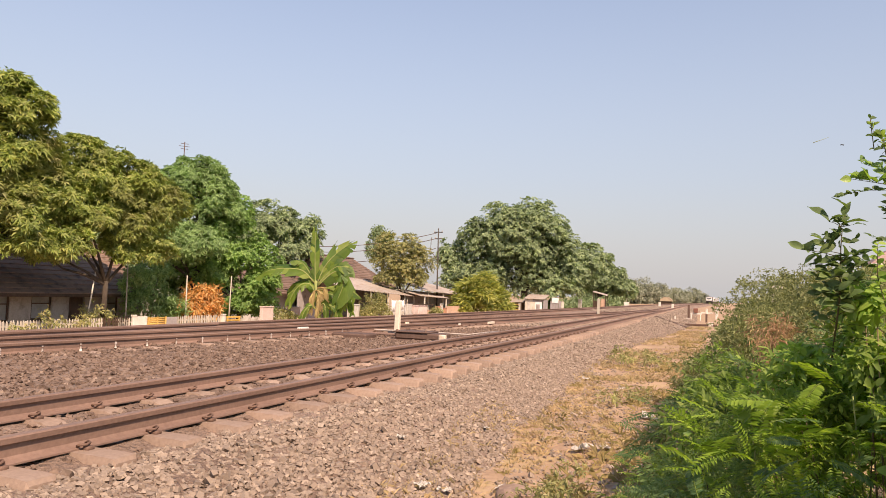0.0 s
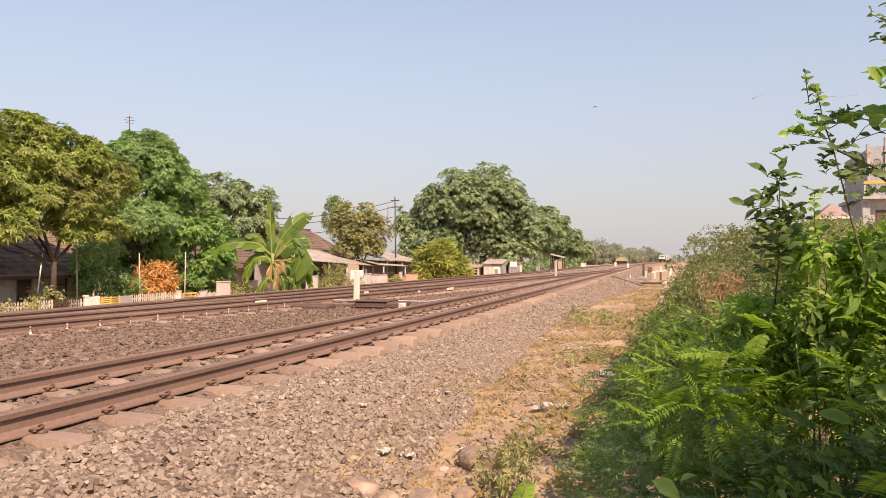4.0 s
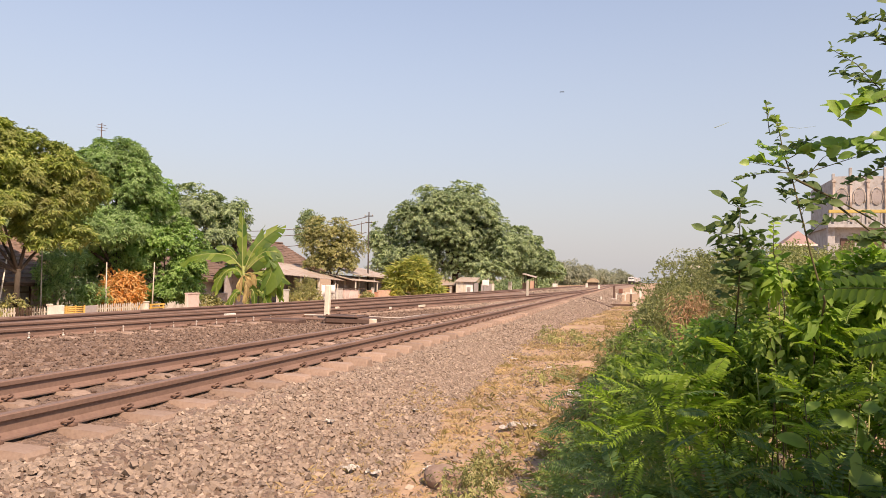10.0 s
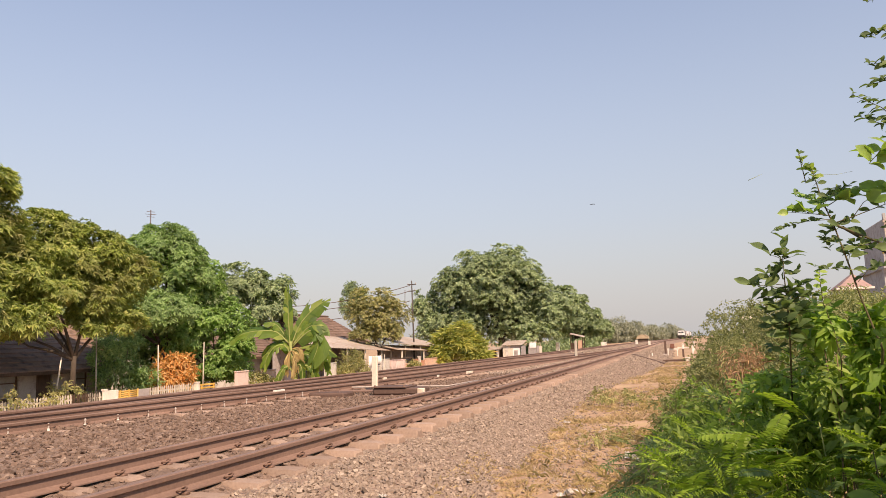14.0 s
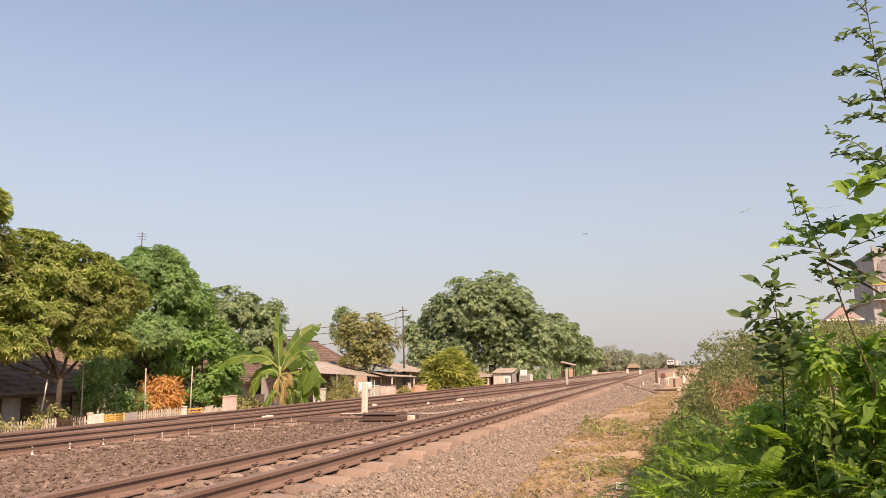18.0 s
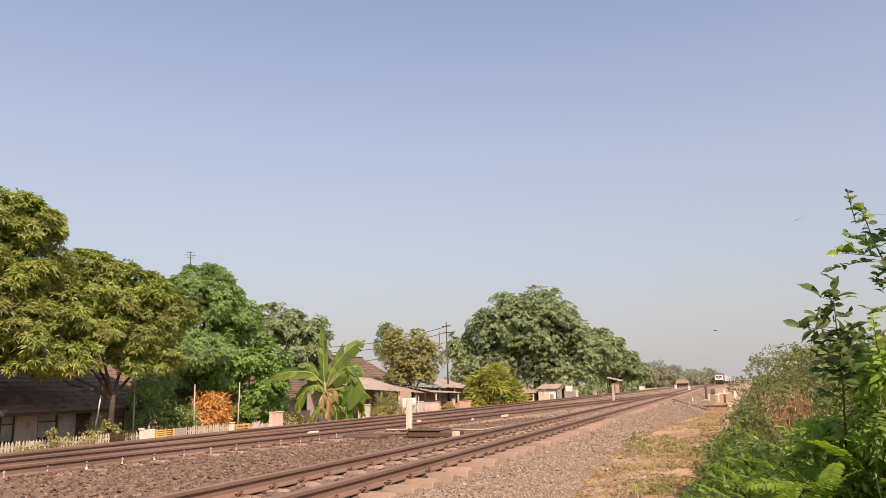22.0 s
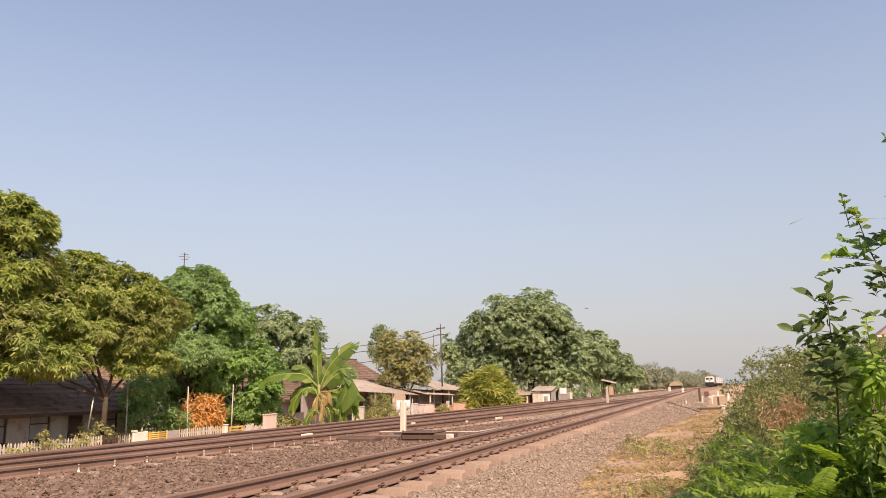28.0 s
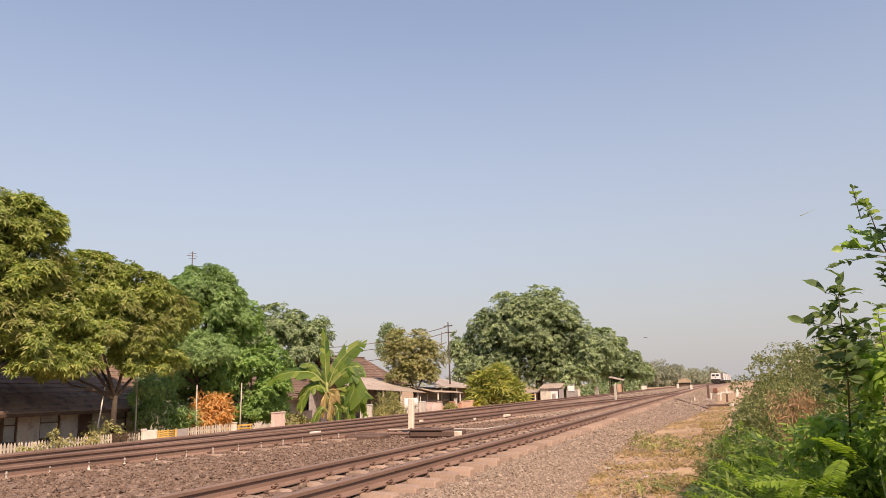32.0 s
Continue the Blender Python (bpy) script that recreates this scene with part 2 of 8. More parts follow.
def part(name, data, material=None, parent=None, label="", m=None, smooth=False):
    """One mesh object, from a bmesh or a mesh, under a thing or a part (places are in the thing's space)."""
    me = bm_mesh(name, data, material, smooth) if isinstance(data, bmesh.types.BMesh) else data
    ob = new(name, me)
    if parent is not None:
        ob.parent = parent
    if m is not None:
        ob.matrix_basis = m
    if label:
        tagged(ob, label)
    return ob


def thing(name, label, category, m=None, group="", kind=""):
    ob = new(name)
    ob.empty_display_size = 0.2
    if m is not None:
        ob.matrix_basis = m
    return tagged(ob, label, category, group, kind)


def box(bm, x0, y0, z0, x1, y1, z1, bevel=0.0):
    made = bmesh.ops.create_cube(bm, size=1.0, matrix=Matrix.Translation(((x0 + x1) / 2, (y0 + y1) / 2, (z0 + z1) / 2)) @ Matrix.Diagonal((x1 - x0, y1 - y0, z1 - z0, 1)))
    if bevel:
        edges = list({e for v in made["verts"] for e in v.link_edges})
        bmesh.ops.bevel(bm, geom=edges, offset=bevel, segments=1, affect="EDGES")
    return bm


def boxed(x0, y0, z0, x1, y1, z1, bevel=0.0):
    return box(bmesh.new(), x0, y0, z0, x1, y1, z1, bevel)


def tube(bm, pts, radii, sides=7, cap=True):
    """A round limb along points."""
    rings = []
    pts = [Vector(p) for p in pts]
    for i, p in enumerate(pts):
        d = (pts[min(i + 1, len(pts) - 1)] - pts[max(i - 1, 0)]).normalized()
        a = d.orthogonal().normalized() if not rings else (rings[-1][1] - d * rings[-1][1].dot(d)).normalized()
        b = d.cross(a)
        r = radii[i] if isinstance(radii, (list, tuple)) else radii
        ring = [bm.verts.new(p + (a * math.cos(2 * math.pi * k / sides) + b * math.sin(2 * math.pi * k / sides)) * r) for k in range(sides)]
        rings.append((ring, a))
    for (r0, _), (r1, _) in zip(rings, rings[1:]):
        for k in range(sides):
            bm.faces.new((r0[k], r0[(k + 1) % sides], r1[(k + 1) % sides], r1[k]))
    if cap:
        bm.faces.new(rings[0][0][::-1])
        bm.faces.new(rings[-1][0])
    return bm


def cyl(r0, r1, h, sides=14, m=None):
    bm = bmesh.new()
    bmesh.ops.create_cone(bm, cap_ends=True, segments=sides, radius1=r0, radius2=r1, depth=h, matrix=(m or Matrix()) @ Matrix.Translation((0, 0, h / 2)))
    return bm


def unit(v):
    return v / np.maximum(np.linalg.norm(v, axis=-1, keepdims=True), 1e-9)


def leaves_mesh(name, material, base, along, up, length, width, droop=0.25, shape="simple"):
    """Many leaves in one mesh: base points, directions, upward sides, lengths and widths."""
    rng = np.random.default_rng(len(base) + 7)
    along = unit(along)
    side = unit(np.cross(along, up))
    nrm = np.cross(side, along)
    L, W = length[:, None], width[:, None]
    sag = np.array([0, 0, -1.0]) * droop
    if shape == "simple":
        p0 = base
        p1 = base + along * L * 0.45 + side * W * 0.5 + nrm * W * 0.12
        p2 = base + along * L + sag * L
        p3 = base + along * L * 0.45 - side * W * 0.5 + nrm * W * 0.12
        v = np.stack([p0, p1, p2, p3], 1).reshape(-1, 3)
        i = np.arange(len(base))[:, None] * 4
        f = np.concatenate([i + np.array([[0, 1, 2]]), i + np.array([[0, 2, 3]])], 0)
        return mesh_np(name, v, f, material)
    # broad leaf: midrib folded, five stations
    ts, ws = ([0.0, 0.3, 0.7, 1.0], [0.08, 0.95, 0.85, 0.06]) if shape == "oval" else ([0.0, 0.2, 0.48, 0.78, 1.0], [0.08, 0.82, 1.0, 0.74, 0.05])
    m = 3 * len(ts)
    rows = []
    for s, w in zip(ts, ws):
        mid = base + along * L * s + sag * L * s * s
        rows += [mid + side * W * 0.5 * w + nrm * W * 0.16 * w, mid, mid - side * W * 0.5 * w + nrm * W * 0.16 * w]
    v = np.stack(rows, 1).reshape(-1, 3)
    i = np.arange(len(base))[:, None] * m
    f = []
    for k in range(len(ts) - 1):
        a = 3 * k
        f += [i + np.array([[a, a + 1, a + 4, a + 3]]), i + np.array([[a + 1, a + 2, a + 5, a + 4]])]
    return mesh_np(name, v, np.concatenate(f, 0), material, True)

# ---- the line: tracks seen in plan ----
def smooth_curve(knots, lo=-60.0, hi=900.0, soft=6.0):
    ys = np.arange(lo - 40, hi + 40, 1.0)
    k = np.array(knots, float)
    xs = np.interp(ys, k[:, 0], k[:, 1])
    w = np.exp(-0.5 * (np.arange(-20, 21) / soft) ** 2)
    xs = np.convolve(np.pad(xs, 20, mode="edge"), w / w.sum(), mode="valid")
    return lambda y: np.interp(y, ys, xs)


RAIL_Z = 0.585
GAUGE = 0.569                      # half the distance between the two rail heads
track_a = smooth_curve([(-60, -4.42), (8, -4.42), (20, -4.55), (46, -5.0), (110, -6.2), (180, -7.7), (215, -7.25), (240, -6.85), (270, -6.35), (300, -6.08), (340, -5.67), (380, -5.38), (440, -4.6), (560, -1.5), (900, 12.0)])
track_c = smooth_curve([(-60, -10.95), (60, -10.95), (120, -11.6), (220, -12.0), (300, -10.8), (380, -10.0), (440, -9.2), (560, -6.0), (900, 7.5)])
track_b = smooth_curve([(-60, -10.95), (-16, -10.95), (-6, -10.55), (7, -9.93), (12, -9.55), (16, -9.05), (20, -8.62), (27, -8.17), (35, -7.67), (45, -6.87), (57, -6.0), (72, -5.55), (84, -5.62), (110, -6.2), (900, -4.0)], soft=3.0)
ballast_foot = smooth_curve([(-60, -1.2), (2, -1.35), (5, -1.6), (8.4, -1.95), (13, -2.45), (21, -2.7), (28, -2.4), (36, -1.8), (48, -1.5), (60, -1.6), (90, -2.6), (180, -4.8), (300, -3.4), (380, -2.6), (440, -1.8), (560, 1.2), (900, 15.0)], soft=2.0)
LEFT_Z = -1.1


def ground_z(x, y):
    """Soil level: the strip beside the line, and the lower gardens across it."""
    left = np.clip((-13.2 - x) / 3.0, 0, 1)
    z = -0.06 * np.clip((-1.0 - x) / 1.5, 0, 1) + LEFT_Z * left * left * (3 - 2 * left) * (1 - 0.9 * np.clip((y - 135) / 40, 0, 1))
    z = z + 0.10 * np.clip((x + 0.6) / 2.5, 0, 1)
    near = np.exp(-(x * x + (y - 8) ** 2) / 900.0)
    return z + near * (0.035 * np.sin(1.7 * x + 0.6 * y) * np.sin(0.9 * y - 0.4 * x) + 0.02 * np.sin(3.1 * y + 2.2 * x))


def ballast_z(x, y):
    """Top of the stone bed: shoulders, cribs and the dip between the tracks."""
    xa, xc, foot = track_a(y), track_c(y), ballast_foot(y)
    top = 0.400
    sh = xa + 1.12
    right = np.clip((foot - x) / np.maximum(foot - sh, 0.3), 0, 1)
    z = -0.10 + (top + 0.10) * np.where(x > sh, right ** 0.9, 1.0)
    z = z - 0.032 * np.clip((x - xa - 0.64) / 0.1, 0, 1) * np.clip((1.22 - (x - xa)) / 0.15, 0, 1)
    # past the first few metres the stones have slid away from the sleeper ends
    bare = np.clip((y - 6.0) / 3.0, 0, 1) * np.clip((50 - y) / 25, 0, 1)
    z = z - 0.06 * bare * np.clip((x - xa - 0.66) / 0.16, 0, 1) * np.where(x > sh, right, 1.0)
    mid = np.clip(np.minimum(xa - 1.2 - x, x - (xc + 1.6)) / 1.2, 0, 1)
    z = z - 0.06 * mid + 0.03 * np.clip((xa - 2.2 - x) / 0.8, 0, 1)
    lsh = xc - 1.25
    left = np.clip((x - (lsh - 2.3)) / 2.3, 0, 1)
    return np.where(x < lsh, -1.2 + (top + 1.2) * left, z)


def sheet(name, xs, ys, zf, material, jitter=0.0):
    gx, gy = np.meshgrid(xs, ys, indexing="ij")
    gz = zf(gx, gy)
    if jitter:
        gz = gz + np.random.default_rng(3).normal(0, jitter, gz.shape)
    v = np.stack([gx, gy, gz], -1).reshape(-1, 3)
    n, m = len(xs), len(ys)
    i, j = np.meshgrid(np.arange(n - 1), np.arange(m - 1), indexing="ij")
    a = (i * m + j).ravel()
    return mesh_np(name, v, np.stack([a, a + m, a + m + 1, a + 1], 1), material, True)


gx = np.concatenate([np.linspace(-2600, -60, 16), np.linspace(-56, -18, 20), np.linspace(-17, -13, 9), np.linspace(-12, -4, 5), np.linspace(-3.6, 6, 62), np.linspace(8, 60, 14), np.linspace(90, 2600, 14)])
gy = np.concatenate([np.linspace(-700, -30, 10), np.linspace(-25, -2, 12), np.linspace(-1, 24, 110), np.linspace(25, 120, 50), np.linspace(140, 900, 24), np.linspace(1000, 3600, 12)])
ground = tagged(part("ground", sheet("ground", gx, gy, ground_z, M_SOIL)), "dry straw-coloured soil strip beside the railway", "ground", kind="structure")

by = np.concatenate([np.linspace(-60, -2, 30), np.linspace(-1.5, 30, 200), np.linspace(30.5, 120, 120), np.linspace(123, 900, 120)])


def ballast_sheet():
    """Cross-sections from the right foot over the three tracks to the left foot."""
    u = np.concatenate([np.linspace(0, 1, 26), 1 + np.linspace(0.04, 1, 60), 2 + np.linspace(0.1, 1, 8)])
    rows = []
    for y in by:
        foot, xa, xc = ballast_foot(y), track_a(y), track_c(y)
        x = np.interp(u, [0, 1, 2, 3], [foot + 0.12, xa + 1.12, xc - 1.25, xc - 3.6])
        rows.append(np.stack([x, np.full_like(x, y), ballast_z(x, y)], -1))
    v = np.array(rows)
    near = np.exp(-np.maximum(v[..., 1] - 6, 0) / 20)
    v[..., 2] += np.random.default_rng(5).normal(0, 0.010, v.shape[:2]) * near
    n, m = v.shape[:2]
    i, j = np.meshgrid(np.arange(n - 1), np.arange(m - 1), indexing="ij")
    a = (i * m + j).ravel()
    return mesh_np("ballast_bed", v.reshape(-1, 3), np.stack([a, a + 1, a + m + 1, a + m], 1), M_BALLAST, True)


ballast = tagged(part("ballast_bed", ballast_sheet()), "dusty brown crushed-stone ballast under the tracks", "ballast", kind="structure")

# ---- rails ----
RAIL_H = 0.159
RAIL_PROFILE = [(-0.070, 0.0), (-0.070, 0.011), (-0.024, 0.024), (-0.008, 0.040), (-0.008, 0.108), (-0.032, 0.118), (-0.036, 0.150), (-0.029, RAIL_H),
                (0.029, RAIL_H), (0.036, 0.150), (0.032, 0.118), (0.008, 0.108), (0.008, 0.040), (0.024, 0.024), (0.070, 0.011), (0.070, 0.0)]


def rail_mesh(curve, offset, y0, y1, top=RAIL_Z, flare=0.0):
    step = np.concatenate([np.arange(y0, min(y1, 40), 0.5), np.arange(max(y0, 40), min(y1, 150), 2.0), np.arange(max(y0, 150), y1, 8.0), [y1]])
    step = np.unique(step)
    p = np.array(RAIL_PROFILE)
    xs = curve(step) + offset
    if flare:
        ends = np.maximum(0, 0.7 - np.minimum(step - y0, y1 - step)) / 0.7
        xs = xs + flare * ends
    v = np.stack([xs[:, None] + p[None, :, 0], np.repeat(step[:, None], len(p), 1), np.broadcast_to(top - RAIL_H + p[None, :, 1], (len(step), len(p)))], -1)
    n, m = v.shape[:2]
    i, j = np.meshgrid(np.arange(n - 1), np.arange(m), indexing="ij")
    a = (i * m + j).ravel()
    b = (i * m + (j + 1) % m).ravel()
    me = mesh_np("rail", v.reshape(-1, 3), np.stack([a, a + m, b + m, b], 1), M_RAIL)
    me.materials.append(M_RAILTOP)
    idx = np.zeros(len(me.polygons), dtype=np.int32)
    idx[(j.ravel() == 7)] = 1
    me.polygons.foreach_set("material_index", idx)
    return me


def sleeper_bm():
    """Concrete sleeper with sloping flanks, raised rail seats and a lower waist."""
    bm = bmesh.new()
    st = [(-1.0, 0.0), (-0.985, 0.006), (-0.90, 0.012), (-0.36, 0.012), (-0.24, -0.03), (0.24, -0.03), (0.36, 0.012), (0.90, 0.012), (0.985, 0.006), (1.0, 0.0)]
    rings = []
    for x, dz in st:
        end = 0.02 if abs(x) > 0.99 else 0.0
        rings.append([bm.verts.new(q) for q in ((x, -0.14, -0.2), (x, -0.09 + end * 0.4, dz - end), (x, 0.09 - end * 0.4, dz - end), (x, 0.14, -0.2))])
    for a, b in zip(rings, rings[1:]):
        for k in range(4):
            bm.faces.new((a[k], a[(k + 1) % 4], b[(k + 1) % 4], b[k]))
    bm.faces.new(rings[0])
    bm.faces.new(rings[-1])
    return bm


def clip_bm():
    """Sprung clip curled over the rail's foot beside its low shoulder."""
    bm = bmesh.new()
    box(bm, 0.072, -0.03, -0.01, 0.125, 0.03, 0.022, 0.008)
    pts = [(0.055, -0.05, 0.022), (0.085, -0.055, 0.034), (0.112, -0.03, 0.036), (0.108, 0.0, 0.044), (0.08, 0.012, 0.046), (0.052, 0.02, 0.03), (0.05, 0.05, 0.024)]
    tube(bm, pts, 0.0095, 6)
    return bm


ME_SLEEPER = bm_mesh("sleeper", sleeper_bm(), M_SLEEPER)
ME_CLIP = bm_mesh("rail_clip", clip_bm(), M_CLIP, True)


def track(name, label, curve, y0, y1, sleepers, clips, far_to, skip=()):
    """A track: two rails, sleepers and clips of their own nearby, and the joined rest beyond."""
    t = thing(name, label, "railway track", kind="structure")
    for k, s in enumerate((GAUGE, -GAUGE)):
        if k not in skip:
            part("rail", rail_mesh(curve, s, y0, y1), parent=t, label="rusty brown steel rail")
    n = 0
    z = RAIL_Z - RAIL_H - 0.012
    rng = random.Random(4)
    far = []
    y = sleepers[0]
    while y < far_to:
        x = float(curve(y))
        turn = math.degrees(math.atan2(float(curve(y + 0.5) - curve(y - 0.5)), 1.0))
        m = pose(x, y + rng.uniform(-0.02, 0.02), z + rng.uniform(-0.006, 0.004), 0, 0, -turn + rng.uniform(-0.6, 0.6))
        if y < sleepers[1]:
            part("sleeper", ME_SLEEPER, parent=t, m=m)
            if clips[0] < y < clips[1]:
                for s in (GAUGE, -GAUGE):
                    for flip in (0, 180):
                        part("rail_clip", ME_CLIP, parent=t, m=pose(x + s, y, z + 0.014, 0, 0, flip))
        else:
            far.append(m)
        y += 0.6
    if far:
        v, f = [], []
        for m in far:
            for vert in ME_SLEEPER.vertices:
                v.append(m @ vert.co)
            f += [[i + len(v) - len(ME_SLEEPER.vertices) for i in p.vertices] for p in ME_SLEEPER.polygons if len(p.vertices) == 4]
        tagged(part("far_sleepers", mesh_np("far_sleepers", [tuple(q) for q in v], f, M_SLEEPER), parent=t), kind="stuff")
    return t


A = track("railway_track_1", "rusty rails on dusty concrete sleepers, the near line", track_a, -40, 900, (-6.0, 60.0), (-1.0, 24.0), 140.0)
C = track("railway_track_2", "rusty rails of the straight second line", track_c, -40, 900, (-6.0, 40.0), (2.0, 16.0), 100.0)
B = track("railway_track_3", "rusty rails of the crossover leaving the second line", track_b, -14, 84, (8.0, 50.0), (8.0, 26.0), 78.0)
part("guard_rail", rail_mesh(track_c, -GAUGE + 0.09, 3.0, 14.6, RAIL_Z - 0.01, 0.06), parent=C, label="short rusty guard rail")
part("guard_rail", rail_mesh(track_b, GAUGE - 0.09, 4.0, 11.0, RAIL_Z - 0.01, -0.06), parent=B, label="short rusty guard rail")


# ---- stones of the bed ----
CUBE = np.array([[-1, -1, -1], [1, -1, -1], [1, 1, -1], [-1, 1, -1], [-1, -1, 1], [1, -1, 1], [1, 1, 1], [-1, 1, 1]], float) * 0.5
CUBE_F = np.array([[0, 3, 2, 1], [4, 5, 6, 7], [0, 1, 5, 4], [1, 2, 6, 5], [2, 3, 7, 6], [3, 0, 4, 7]])


def random_turns(rng, n):
    q = unit(rng.normal(size=(n, 4)))
    w, x, y, z = q.T
    return np.stack([np.stack([1 - 2 * (y * y + z * z), 2 * (x * y - z * w), 2 * (x * z + y * w)], -1),
                     np.stack([2 * (x * y + z * w), 1 - 2 * (x * x + z * z), 2 * (y * z - x * w)], -1),
                     np.stack([2 * (x * z - y * w), 2 * (y * z + x * w), 1 - 2 * (x * x + y * y)], -1)], 1)


def stones_mesh(name, rng, pos, size, material=None):
    n = len(pos)
    base = CUBE[None] * (1 + rng.uniform(-0.42, 0.25, (n, 8, 1))) + rng.uniform(-0.1, 0.1, (n, 8, 3))
    base = base * size[:, None, None] * rng.uniform(0.65, 1.3, (n, 1, 3))
    v = np.einsum("nij,nkj->nki", random_turns(rng, n), base)
    v[..., 2] *= 0.8
    v = v + pos[:, None, :]
    f = (np.arange(n)[:, None, None] * 8 + CUBE_F[None]).reshape(-1, 4)
    return mesh_np(name, v.reshape(-1, 3), f, material or M_STONE)


def scatter(rng, n, lo, hi, y0, y1, bias=1.0):
    y = y0 + (y1 - y0) * rng.random(n) ** bias
    a, b = lo(y), hi(y)
    x = a + (b - a) * rng.random(n)
    return x, y


def gravel(name, seed, n, lo, hi, y0, y1, size, bias=1.0, zf=ballast_z, avoid=None, sink=0.12, parent=None, material=None):
    rng = np.random.default_rng(seed)
    x, y = scatter(rng, n, lo, hi, y0, y1, bias)
    s = size * rng.uniform(0.6, 1.35, n)
    z = zf(x, y) + s * rng.uniform(-sink, 0.32, n)
    if avoid is not None:
        keep = ~avoid(x, y)
        x, y, z, s = x[keep], y[keep], z[keep], s[keep]
    ob = part(name, stones_mesh(name, rng, np.stack([x, y, z], -1), s, material), parent=parent or ballast)
    return tagged(ob, "loose crushed stones of grey-brown ballast", kind="stuff")


def on_sleeper(x, y):
    k = np.abs(((y + 6.0) / 0.6 + 0.5) % 1.0 - 0.5) * 0.6
    return (k < 0.13) & (np.abs(x - track_a(y)) < 1.0)


def near_rail(x, y):
    d = np.abs(np.abs(x - track_a(y)) - GAUGE)
    return (d < 0.08) | (on_sleeper(x, y) & (np.random.default_rng(2).random(len(x)) < 0.72))


def bc_rail(x, y):
    d = np.minimum(np.abs(np.abs(x - track_b(y)) - GAUGE), np.abs(np.abs(x - track_c(y)) - GAUGE))
    return d < 0.09


gravel("gravel", 11, 40000, lambda y: track_a(y) + 0.86, lambda y: ballast_foot(y) + 0.25, 0.8, 15.0, 0.028, 1.35, avoid=near_rail)
gravel("gravel", 12, 9000, lambda y: track_a(y) + 0.95, lambda y: ballast_foot(y) + 0.25, 15.0, 45.0, 0.042, 1.4, avoid=near_rail)
gravel("gravel", 13, 3400, lambda y: track_a(y) - 0.95, lambda y: track_a(y) + 0.95, 0.5, 24.0, 0.038, 1.3, avoid=near_rail, material=M_STONE_RUST)
gravel("gravel", 14, 21000, lambda y: track_b(y) + 0.62, lambda y: track_a(y) - 0.8, 1.5, 26.0, 0.038, 1.25, avoid=near_rail, material=M_STONE_RUST)
gravel("gravel", 15, 4500, lambda y: track_b(y) + 0.62, lambda y: track_a(y) - 0.8, 26.0, 60.0, 0.07, 1.3, avoid=near_rail)
gravel("gravel", 16, 3500, lambda y: track_c(y) - 1.2, lambda y: track_b(y) + 0.7, 4.0, 40.0, 0.06, 1.2, avoid=bc_rail, material=M_STONE_RUST)
gravel("gravel", 17, 5500, lambda y: track_a(y) + 0.95, lambda y: ballast_foot(y) + 0.3, 40.0, 130.0, 0.085, 1.5, avoid=near_rail)
gravel("gravel", 18, 3500, lambda y: track_a(y) - 0.9, lambda y: track_a(y) + 0.9, 24.0, 90.0, 0.05, 1.4, avoid=near_rail)
gravel("gravel", 19, 3500, lambda y: track_c(y) + 0.9, lambda y: track_a(y) - 0.9, 60.0, 170.0, 0.11, 1.4)
gravel("gravel", 20, 3000, lambda y: track_c(y) - 2.6, lambda y: track_c(y) - 0.9, 4.0, 80.0, 0.08, 1.3)
gravel("gravel", 21, 4500, lambda y: track_a(y) + 0.86, lambda y: ballast_foot(y) + 0.2, -9.0, 0.9, 0.045, 1.0, avoid=near_rail)

